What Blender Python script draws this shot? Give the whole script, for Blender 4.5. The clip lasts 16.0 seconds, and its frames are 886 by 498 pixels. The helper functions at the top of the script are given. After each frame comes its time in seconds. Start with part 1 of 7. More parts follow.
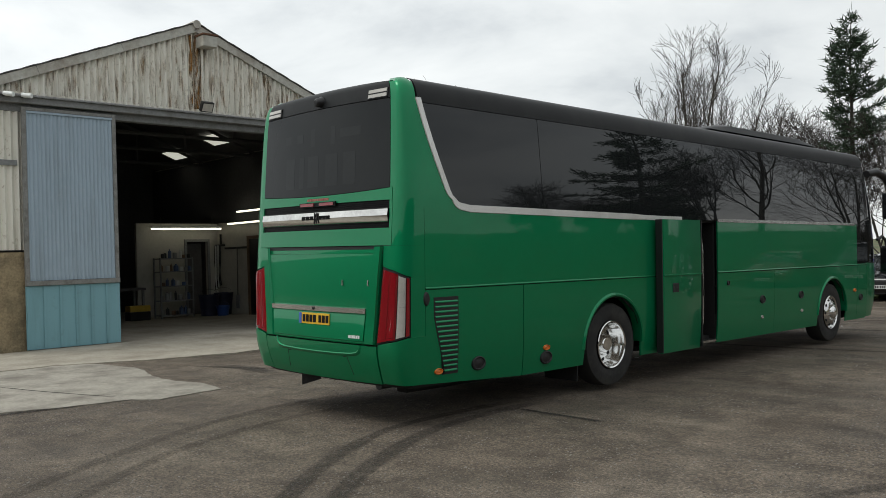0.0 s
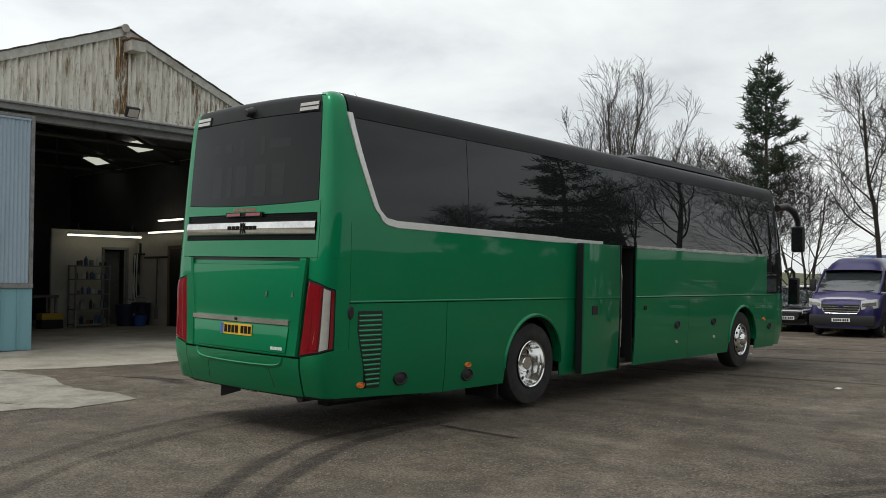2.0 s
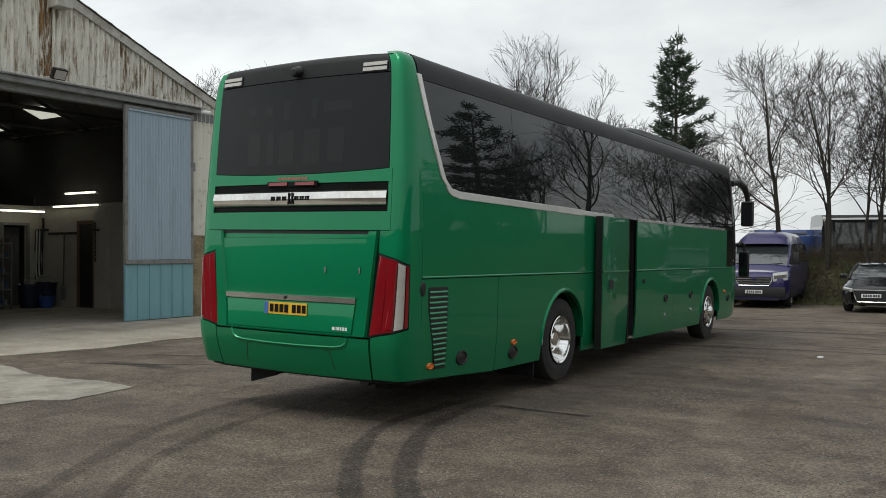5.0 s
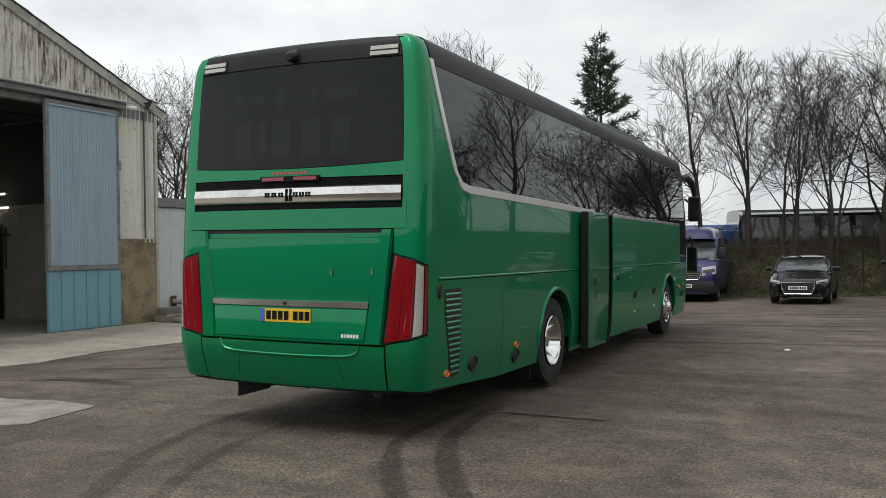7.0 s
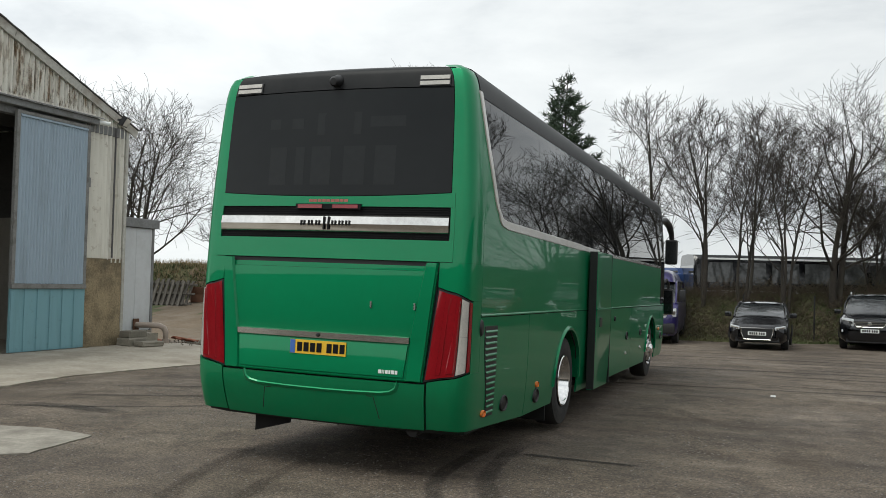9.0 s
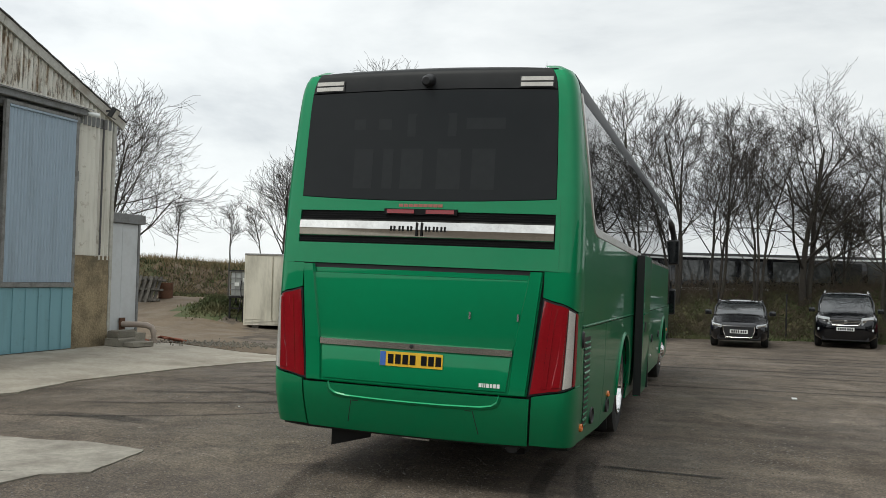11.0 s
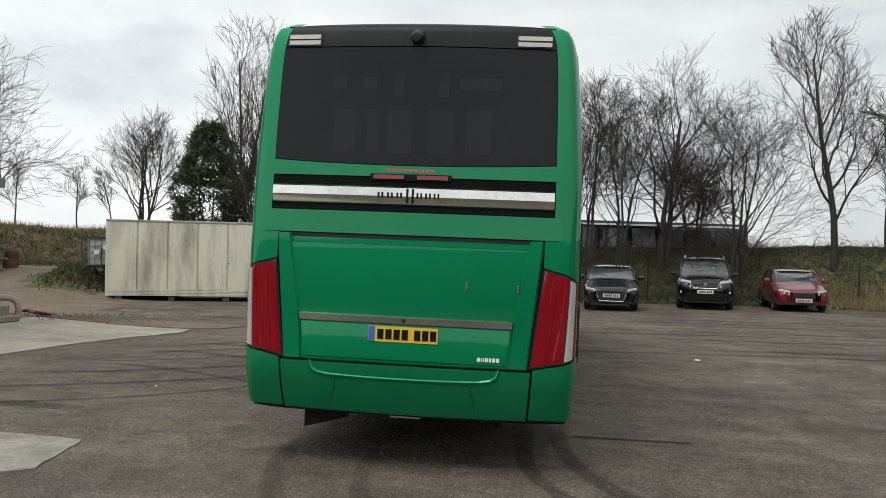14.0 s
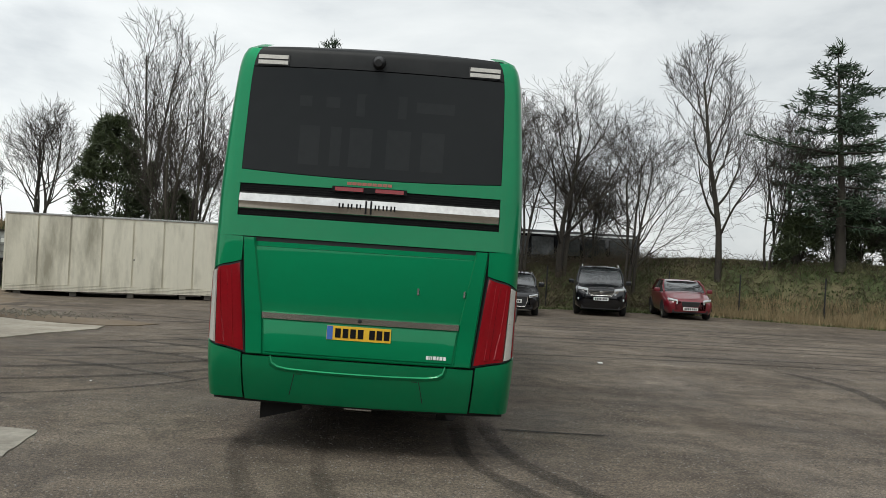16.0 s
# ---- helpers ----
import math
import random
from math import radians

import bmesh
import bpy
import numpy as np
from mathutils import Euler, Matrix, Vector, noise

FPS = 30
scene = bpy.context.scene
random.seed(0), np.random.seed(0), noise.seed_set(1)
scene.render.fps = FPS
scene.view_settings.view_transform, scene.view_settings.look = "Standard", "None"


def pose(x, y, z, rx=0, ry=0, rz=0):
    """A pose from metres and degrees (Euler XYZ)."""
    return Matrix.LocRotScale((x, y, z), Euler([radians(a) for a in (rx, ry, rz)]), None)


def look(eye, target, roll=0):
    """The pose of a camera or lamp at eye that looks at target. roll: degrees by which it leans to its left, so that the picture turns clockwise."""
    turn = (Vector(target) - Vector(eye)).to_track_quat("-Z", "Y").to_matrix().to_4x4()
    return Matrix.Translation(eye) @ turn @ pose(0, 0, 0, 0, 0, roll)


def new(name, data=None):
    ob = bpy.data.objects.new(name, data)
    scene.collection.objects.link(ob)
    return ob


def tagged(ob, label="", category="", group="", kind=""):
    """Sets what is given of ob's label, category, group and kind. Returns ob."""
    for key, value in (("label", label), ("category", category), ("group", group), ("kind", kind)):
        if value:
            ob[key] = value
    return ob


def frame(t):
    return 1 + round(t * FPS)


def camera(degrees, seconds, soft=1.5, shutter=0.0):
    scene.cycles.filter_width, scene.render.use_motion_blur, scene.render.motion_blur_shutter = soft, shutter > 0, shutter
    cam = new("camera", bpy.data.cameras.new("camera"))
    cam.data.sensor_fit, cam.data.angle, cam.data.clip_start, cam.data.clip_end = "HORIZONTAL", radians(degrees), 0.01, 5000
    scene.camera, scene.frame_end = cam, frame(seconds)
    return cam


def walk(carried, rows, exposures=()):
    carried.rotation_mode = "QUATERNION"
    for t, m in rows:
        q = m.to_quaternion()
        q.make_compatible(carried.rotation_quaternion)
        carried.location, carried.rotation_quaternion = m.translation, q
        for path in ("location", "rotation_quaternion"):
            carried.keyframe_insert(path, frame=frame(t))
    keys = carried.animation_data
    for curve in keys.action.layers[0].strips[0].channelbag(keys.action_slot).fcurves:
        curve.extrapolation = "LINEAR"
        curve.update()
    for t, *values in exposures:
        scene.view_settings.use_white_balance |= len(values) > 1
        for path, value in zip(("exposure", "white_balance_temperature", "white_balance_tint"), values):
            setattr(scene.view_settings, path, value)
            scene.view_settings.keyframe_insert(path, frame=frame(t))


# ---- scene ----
cam = camera(53.8, 16.0, soft=0.6)
PATH = [
    (0, (7.533, -5.448, 1.591), (6.098, -4.055, 1.61), -1.8),
    (0.5, (7.523, -5.437, 1.585), (6.115, -4.016, 1.606), -0.7),
    (1, (7.54, -5.442, 1.561), (6.189, -3.97, 1.636), -0.6),
    (1.5, (7.696, -5.455, 1.519), (6.388, -3.944, 1.581), -0.4),
    (2, (7.587, -5.521, 1.55), (6.277, -4.01, 1.612), 0.2),
    (2.5, (6.888, -5.533, 1.53), (5.665, -3.95, 1.555), -0.7),
    (3, (6.671, -5.71, 1.539), (5.509, -4.084, 1.464), -0.7),
    (3.5, (6.505, -6.033, 1.558), (5.409, -4.36, 1.532), -0.6),
    (3.7, (6.32, -6.021, 1.566), (5.199, -4.364, 1.535), -0.5),
    (5.8, (5.36, -6.442, 1.502), (4.324, -4.733, 1.567), 0.3),
    (6, (5.207, -6.399, 1.509), (4.158, -4.698, 1.592), 0.0),
    (6.5, (4.925, -6.344, 1.518), (3.9, -4.627, 1.572), -1.0),
    (7, (4.567, -6.292, 1.522), (3.699, -4.491, 1.528), -1.1),
    (7.5, (4.285, -6.388, 1.556), (3.464, -4.565, 1.577), -0.6),
    (8, (4.168, -6.459, 1.523), (3.449, -4.594, 1.603), -0.4),
    (8.5, (4.019, -6.404, 1.552), (3.352, -4.521, 1.645), -0.2),
    (9, (3.698, -6.486, 1.552), (2.959, -4.629, 1.631), 1.2),
    (9.2, (3.566, -6.524, 1.559), (2.835, -4.665, 1.666), 1.4),
    (11.3, (2.293, -6.682, 1.657), (1.697, -4.774, 1.722), 1.3),
    (11.5, (2.226, -6.724, 1.647), (1.651, -4.81, 1.727), 1.3),
    (12, (2.141, -6.665, 1.618), (1.634, -4.731, 1.659), 1.3),
    (12.5, (1.915, -6.368, 1.618), (1.392, -4.438, 1.634), 0.7),
    (13, (1.772, -6.333, 1.619), (1.292, -4.392, 1.62), 0.0),
    (13.5, (1.409, -6.524, 1.671), (1.044, -4.558, 1.669), 0.2),
    (14, (1.218, -6.524, 1.66), (0.947, -4.542, 1.656), 1.2),
    (14.5, (1.016, -6.355, 1.636), (0.8, -4.367, 1.692), 0.5),
    (15, (0.862, -6.532, 1.69), (0.711, -4.538, 1.726), 0.2),
    (15.5, (0.812, -6.963, 1.694), (0.774, -4.964, 1.653), 0.7),
    (16, (0.815, -7.242, 1.698), (0.784, -5.242, 1.707), 2.8),
]
walk(cam, [(t, look(eye, target, roll)) for t, eye, target, roll in PATH],
     exposures=[(0.0, 0.12, 6500, 5), (3.7, 0.12, 6500, 5), (7.0, 0.2, 6500, 5), (9.0, 0.3, 6500, 5), (12.5, 0.28, 6500, 5), (16.0, 0.28, 6500, 5)])

# ---------------------------------------------------------------- world and light
world = bpy.data.worlds.new("overcast_sky")
scene.world = world
world.use_nodes = True
wn, wl = world.node_tree.nodes, world.node_tree.links
wn.clear()
w_out = wn.new("ShaderNodeOutputWorld")
w_bg = wn.new("ShaderNodeBackground")
w_sky = wn.new("ShaderNodeTexSky")
w_sky.sky_type = 'NISHITA'
w_sky.sun_disc = False
w_sky.sun_elevation = radians(58)
w_sky.sun_rotation = radians(210)
w_co = wn.new("ShaderNodeTexCoord")
w_map = wn.new("ShaderNodeMapping")
w_map.inputs['Scale'].default_value = (1.3, 1.3, 3.4)
w_n1 = wn.new("ShaderNodeTexNoise")
w_n1.inputs['Scale'].default_value = 2.1
w_n1.inputs['Detail'].default_value = 7
w_n1.inputs['Roughness'].default_value = 0.56
w_n1.inputs['Distortion'].default_value = 0.3
w_r = wn.new("ShaderNodeValToRGB")
w_r.color_ramp.elements[0].position = 0.30
w_r.color_ramp.elements[0].color = (5.2, 5.4, 5.8, 1)
w_r.color_ramp.elements[1].position = 0.66
w_r.color_ramp.elements[1].color = (9.0, 9.0, 9.15, 1)
w_e = w_r.color_ramp.elements.new(0.47)
w_e.color = (7.5, 7.6, 7.85, 1)
w_mix = wn.new("ShaderNodeMixRGB")
w_mix.inputs['Fac'].default_value = 0.94
w_bg.inputs['Strength'].default_value = 0.1
wl.new(w_co.outputs['Generated'], w_map.inputs['Vector'])
wl.new(w_map.outputs['Vector'], w_n1.inputs['Vector'])
wl.new(w_n1.outputs['Fac'], w_r.inputs['Fac'])
wl.new(w_sky.outputs['Color'], w_mix.inputs['Color1'])
w_dot = wn.new("ShaderNodeVectorMath")
w_dot.operation = 'DOT_PRODUCT'
w_dot.inputs[1].default_value = (-0.8, -0.3, 0.5)
w_rng = wn.new("ShaderNodeMapRange")
w_rng.inputs['From Min'].default_value, w_rng.inputs['From Max'].default_value = -1.0, 1.0
w_rng.inputs['To Min'].default_value, w_rng.inputs['To Max'].default_value = 0.69, 1.25
w_mul = wn.new("ShaderNodeVectorMath")
w_mul.operation = 'SCALE'
wl.new(w_co.outputs['Generated'], w_dot.inputs[0])
wl.new(w_dot.outputs['Value'], w_rng.inputs['Value'])
wl.new(w_r.outputs['Color'], w_mul.inputs[0])
wl.new(w_rng.outputs['Result'], w_mul.inputs['Scale'])
wl.new(w_mul.outputs['Vector'], w_mix.inputs['Color2'])
wl.new(w_mix.outputs['Color'], w_bg.inputs['Color'])
wl.new(w_bg.outputs['Background'], w_out.inputs['Surface'])

sun = new("sun", bpy.data.lights.new("sun", 'SUN'))
sun.data.energy = 1.15
sun.data.angle = radians(25)
sun.data.color = (1.0, 0.97, 0.92)
sun.matrix_world = look((-5.6, -9.8, 18), (0, 0, 0))


# ---------------------------------------------------------------- materials
def nodes_of(name):
    m = bpy.data.materials.new(name)
    m.use_nodes = True
    n, l = m.node_tree.nodes, m.node_tree.links
    return m, n, l, n["Principled BSDF"]


def plain(name, col, rough=0.5, metal=0.0, var=0.12, scale=6.0, bump=0.0, bscale=60.0, coat=0.0, spec=0.5,
          dirt=None, dirt_amount=0.35, dirt_scale=2.0, random_tone=0.0, stretch=(1, 1, 1)):
    """A surface with tone variation at two scales, optional dirt of another colour and fine relief."""
    m, n, l, b = nodes_of(name)
    co = n.new("ShaderNodeTexCoord")
    mp = n.new("ShaderNodeMapping")
    mp.inputs['Scale'].default_value = stretch
    l.new(co.outputs['Object'], mp.inputs['Vector'])
    n1 = n.new("ShaderNodeTexNoise")
    n1.inputs['Scale'].default_value = scale
    n1.inputs['Detail'].default_value = 6
    n2 = n.new("ShaderNodeTexNoise")
    n2.inputs['Scale'].default_value = scale * 9
    n2.inputs['Detail'].default_value = 4
    l.new(mp.outputs['Vector'], n1.inputs['Vector'])
    l.new(mp.outputs['Vector'], n2.inputs['Vector'])
    add = n.new("ShaderNodeMath")
    add.operation = 'ADD'
    l.new(n1.outputs['Fac'], add.inputs[0])
    l.new(n2.outputs['Fac'], add.inputs[1])
    mr = n.new("ShaderNodeMapRange")
    mr.inputs['From Min'].default_value, mr.inputs['From Max'].default_value = 0.6, 1.4
    mr.inputs['To Min'].default_value, mr.inputs['To Max'].default_value = 1 - var, 1 + var
    l.new(add.outputs[0], mr.inputs['Value'])
    src = mr.outputs['Result']
    if random_tone:
        oi = n.new("ShaderNodeObjectInfo")
        rr = n.new("ShaderNodeMapRange")
        rr.inputs['To Min'].default_value, rr.inputs['To Max'].default_value = 1 - random_tone, 1 + random_tone
        l.new(oi.outputs['Random'], rr.inputs['Value'])
        mu = n.new("ShaderNodeMath")
        mu.operation = 'MULTIPLY'
        l.new(src, mu.inputs[0])
        l.new(rr.outputs['Result'], mu.inputs[1])
        src = mu.outputs[0]
    vm = n.new("ShaderNodeVectorMath")
    vm.operation = 'SCALE'
    vm.inputs[0].default_value = col[:3]
    l.new(src, vm.inputs['Scale'])
    colour = vm.outputs['Vector']
    if dirt:
        n3 = n.new("ShaderNodeTexNoise")
        n3.inputs['Scale'].default_value = dirt_scale
        n3.inputs['Detail'].default_value = 8
        n3.inputs['Roughness'].default_value = 0.65
        l.new(mp.outputs['Vector'], n3.inputs['Vector'])
        rp = n.new("ShaderNodeMapRange")
        rp.inputs['From Min'].default_value, rp.inputs['From Max'].default_value = 0.46, 0.68
        rp.inputs['To Max'].default_value = dirt_amount
        l.new(n3.outputs['Fac'], rp.inputs['Value'])
        mx = n.new("ShaderNodeMixRGB")
        mx.inputs['Color2'].default_value = (*dirt, 1)
        l.new(rp.outputs['Result'], mx.inputs['Fac'])
        l.new(colour, mx.inputs['Color1'])
        colour = mx.outputs['Color']
    l.new(colour, b.inputs['Base Color'])
    b.inputs['Roughness'].default_value = rough
    b.inputs['Metallic'].default_value = metal
    b.inputs['Coat Weight'].default_value = coat
    b.inputs['Coat Roughness'].default_value = 0.02
    b.inputs['Specular IOR Level'].default_value = spec
    if bump:
        nb = n.new("ShaderNodeTexNoise")
        nb.inputs['Scale'].default_value = bscale
        nb.inputs['Detail'].default_value = 5
        l.new(mp.outputs['Vector'], nb.inputs['Vector'])
        bp = n.new("ShaderNodeBump")
        bp.inputs['Strength'].default_value = bump
        bp.inputs['Distance'].default_value = 0.02
        l.new(nb.outputs['Fac'], bp.inputs['Height'])
        l.new(bp.outputs['Normal'], b.inputs['Normal'])
    return m


def glowing(name, col, power):
    m, n, l, b = nodes_of(name)
    b.inputs['Base Color'].default_value = (*col, 1)
    b.inputs['Emission Color'].default_value = (*col, 1)
    b.inputs['Emission Strength'].default_value = power
    return m


M_GREEN = plain("green_coach_paint", (0.005, 0.225, 0.088), 0.40, 0.45, 0.04, 1.5, coat=0.60, spec=0.10, dirt=(0.02, 0.12, 0.055), dirt_amount=0.12, dirt_scale=0.9)
M_GLASS = plain("tinted_coach_glass", (0.0125, 0.014, 0.015), 0.01, 0.0, 0.1, 0.8, spec=0.5, bump=0.006, bscale=2.0)
M_REARGLASS = plain("tinted_rear_glass", (0.0155, 0.0175, 0.0185), 0.12, 0.0, 0.08, 0.8, spec=0.16)
M_GHOST = plain("faded_lettering_residue", (0.0215, 0.0238, 0.0248), 0.12, 0.0, 0.12, 2.0, spec=0.16)
M_BLACK = plain("black_plastic", (0.014, 0.014, 0.015), 0.45, 0, 0.15, 5, bump=0.05)
M_ROOF = plain("dark_grey_roof_paint", (0.015, 0.016, 0.017), 0.45, 0, 0.12, 2.0, spec=0.18, dirt=(0.05, 0.05, 0.048), dirt_amount=0.2)
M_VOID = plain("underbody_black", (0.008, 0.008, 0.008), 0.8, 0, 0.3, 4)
M_CHROME = plain("polished_metal", (0.72, 0.71, 0.68), 0.16, 1.0, 0.08, 4, dirt=(0.30, 0.27, 0.24), dirt_amount=0.35, dirt_scale=3)
M_TRIM = plain("satin_aluminium_strip", (0.78, 0.77, 0.74), 0.38, 0.55, 0.08, 6, dirt=(0.35, 0.32, 0.29), dirt_amount=0.3, dirt_scale=3)
M_STEEL = plain("brushed_trim_metal", (0.60, 0.60, 0.58), 0.27, 1.0, 0.1, 8, dirt=(0.12, 0.11, 0.1), dirt_amount=0.4)
M_RIM = plain("polished_alloy_rim", (0.86, 0.86, 0.85), 0.12, 1.0, 0.08, 6, dirt=(0.35, 0.33, 0.30), dirt_amount=0.3)
M_TYRE = plain("tyre_rubber", (0.017, 0.017, 0.017), 0.85, 0, 0.25, 9, bump=0.25, bscale=40, dirt=(0.07, 0.065, 0.055), dirt_amount=0.45, dirt_scale=3)
M_RED = plain("red_lamp_lens", (0.24, 0.005, 0.010), 0.14, 0, 0.12, 6, coat=0.6)
M_CLEAR = plain("clear_lamp_lens", (0.50, 0.48, 0.44), 0.14, 0, 0.18, 12, coat=0.6)
M_AMBER = plain("amber_lens", (0.75, 0.20, 0.03), 0.2, 0, 0.1, 9, coat=0.3)
M_YELLOW = plain("yellow_reflective_plate", (0.78, 0.47, 0.03), 0.45, 0, 0.06, 20)
M_WHITEPLATE = plain("white_reflective_plate", (0.78, 0.78, 0.76), 0.45, 0, 0.06, 20)
M_BLUE = plain("blue_band", (0.05, 0.14, 0.45), 0.45, 0, 0.06, 20)
M_INK = plain("black_ink", (0.009, 0.009, 0.0095), 0.5, 0, 0.05, 20, spec=0.12)
M_WHITE = plain("white_lettering", (0.78, 0.80, 0.78), 0.4, 0, 0.05, 20)
M_ORANGE = plain("faded_red_sticker", (0.35, 0.12, 0.09), 0.55, 0, 0.15, 30)


def ground_material():
    m, n, l, b = nodes_of("worn_tarmac_and_gravel")
    co = n.new("ShaderNodeTexCoord")

    def noise_(scale, detail=6, rough=0.6, dist=0.0, vec=None):
        t = n.new("ShaderNodeTexNoise")
        t.inputs['Scale'].default_value, t.inputs['Detail'].default_value = scale, detail
        t.inputs['Roughness'].default_value, t.inputs['Distortion'].default_value = rough, dist
        l.new(vec or co.outputs['Object'], t.inputs['Vector'])
        return t.outputs['Fac']

    def ramp(src, stops):
        r = n.new("ShaderNodeValToRGB")
        e = r.color_ramp.elements
        e[0].position, e[0].color = stops[0][0], (*stops[0][1], 1)
        e[1].position, e[1].color = stops[-1][0], (*stops[-1][1], 1)
        for p, c in stops[1:-1]:
            k = e.new(p)
            k.color = (*c, 1)
        l.new(src, r.inputs['Fac'])
        return r.outputs['Color']

    def mix(fac, a, c, kind='MIX'):
        x = n.new("ShaderNodeMixRGB")
        x.blend_type = kind
        if isinstance(fac, float):
            x.inputs['Fac'].default_value = fac
        else:
            l.new(fac, x.inputs['Fac'])
        l.new(a, x.inputs['Color1'])
        if isinstance(c, tuple):
            x.inputs['Color2'].default_value = (*c, 1)
        else:
            l.new(c, x.inputs['Color2'])
        return x.outputs['Color']
    base = ramp(noise_(0.35, 8, 0.62, 0.4), [(0.30, (0.076, 0.061, 0.049)), (0.50, (0.122, 0.100, 0.081)), (0.72, (0.185, 0.156, 0.128))])
    mp = n.new("ShaderNodeMapping")
    mp.inputs['Scale'].default_value = (0.22, 2.2, 1)
    mp.inputs['Rotation'].default_value = (0, 0, radians(8))
    l.new(co.outputs['Object'], mp.inputs['Vector'])
    streak = ramp(noise_(1.0, 6, 0.6, 0.6, mp.outputs['Vector']), [(0.36, (0.84, 0.835, 0.83)), (0.62, (1.12, 1.12, 1.11))])
    col = mix(1.0, base, streak, 'MULTIPLY')
    patch = ramp(noise_(2.3, 7, 0.7, 0.5), [(0.34, (0.62, 0.60, 0.58)), (0.64, (1.30, 1.285, 1.25))])
    col = mix(1.0, col, patch, 'MULTIPLY')
    grain = ramp(noise_(42, 3, 0.7), [(0.30, (0.36, 0.36, 0.36)), (0.5, (1.0, 1.0, 1.0)), (0.70, (2.1, 2.06, 1.98))])
    col = mix(0.9, col, grain, 'MULTIPLY')
    fine = ramp(noise_(135, 2, 0.6), [(0.34, (0.55, 0.55, 0.55)), (0.66, (1.5, 1.5, 1.48))])
    col = mix(0.8, col, fine, 'MULTIPLY')
    vo = n.new("ShaderNodeTexVoronoi")
    vo.inputs['Scale'].default_value = 34
    l.new(co.outputs['Object'], vo.inputs['Vector'])
    chip = ramp(vo.outputs['Distance'], [(0.12, (1, 1, 1)), (0.22, (0, 0, 0))])
    dens = ramp(noise_(1.3, 5, 0.7), [(0.47, (0.04, 0.04, 0.04)), (0.66, (0.9, 0.9, 0.9))])
    speck = mix(1.0, chip, dens, 'MULTIPLY')
    col = mix(speck, col, (0.22, 0.205, 0.19))
    moss = ramp(noise_(0.12, 5, 0.6), [(0.5, (0, 0, 0)), (0.75, (0.35, 0.35, 0.35))])
    col = mix(moss, col, (0.075, 0.062, 0.045))
    l.new(col, b.inputs['Base Color'])
    rr = ramp(noise_(0.6, 6, 0.6), [(0.35, (0.62, 0.62, 0.62)), (0.65, (0.92, 0.92, 0.92))])
    l.new(rr, b.inputs['Roughness'])
    b.inputs['Specular IOR Level'].default_value = 0.35
    bp = n.new("ShaderNodeBump")
    bp.inputs['Strength'].default_value = 0.55
    bp.inputs['Distance'].default_value = 0.02
    l.new(mix(0.5, grain, chip, 'ADD'), bp.inputs['Height'])
    l.new(bp.outputs['Normal'], b.inputs['Normal'])
    return m


M_GROUND = ground_material()
M_CONC = plain("weathered_concrete", (0.37, 0.335, 0.275), 0.85, 0, 0.20, 1.7, bump=0.35, bscale=45, dirt=(0.20, 0.17, 0.13), dirt_amount=0.75, dirt_scale=0.9)
M_OLDCONC = plain("old_dirty_concrete", (0.32, 0.295, 0.25), 0.88, 0, 0.25, 1.9, bump=0.4, bscale=40, dirt=(0.13, 0.112, 0.092), dirt_amount=0.85, dirt_scale=1.3)
M_GRASS = plain("rough_grass", (0.066, 0.084, 0.030), 0.9, 0, 0.35, 2.0, bump=0.4, bscale=25, dirt=(0.16, 0.12, 0.07), dirt_amount=0.8, dirt_scale=0.5)
M_BLADE = plain("grass_blades", (0.068, 0.090, 0.030), 0.8, 0, 0.4, 0.6, dirt=(0.20, 0.16, 0.085), dirt_amount=0.8, dirt_scale=0.35)
M_STRAW = plain("dry_straw_grass", (0.26, 0.20, 0.11), 0.9, 0, 0.35, 0.8)
M_BRAMBLE = plain("bramble_stems", (0.090, 0.066, 0.045), 0.9, 0, 0.35, 1.5, dirt=(0.06, 0.075, 0.025), dirt_amount=0.6, dirt_scale=0.6)
M_DIRT = plain("track_earth", (0.150, 0.112, 0.074), 0.95, 0, 0.25, 0.8, bump=0.4, bscale=20, dirt=(0.24, 0.21, 0.17), dirt_amount=0.5, dirt_scale=1.0)
M_BARK = plain("bare_bark", (0.044, 0.037, 0.030), 0.9, 0, 0.3, 5, bump=0.4, bscale=18, dirt=(0.075, 0.08, 0.042), dirt_amount=0.45, dirt_scale=0.8)
M_TWIG = plain("winter_twigs", (0.034, 0.027, 0.021), 0.85, 0, 0.3, 2)
M_NEEDLE = plain("conifer_needles", (0.028, 0.052, 0.026), 0.7, 0, 0.4, 2.5, dirt=(0.05, 0.075, 0.03), dirt_amount=0.5, dirt_scale=1.5)
M_IVY = plain("dark_evergreen_leaves", (0.046, 0.062, 0.024), 0.55, 0, 0.45, 4, dirt=(0.06, 0.08, 0.025), dirt_amount=0.5, dirt_scale=2)


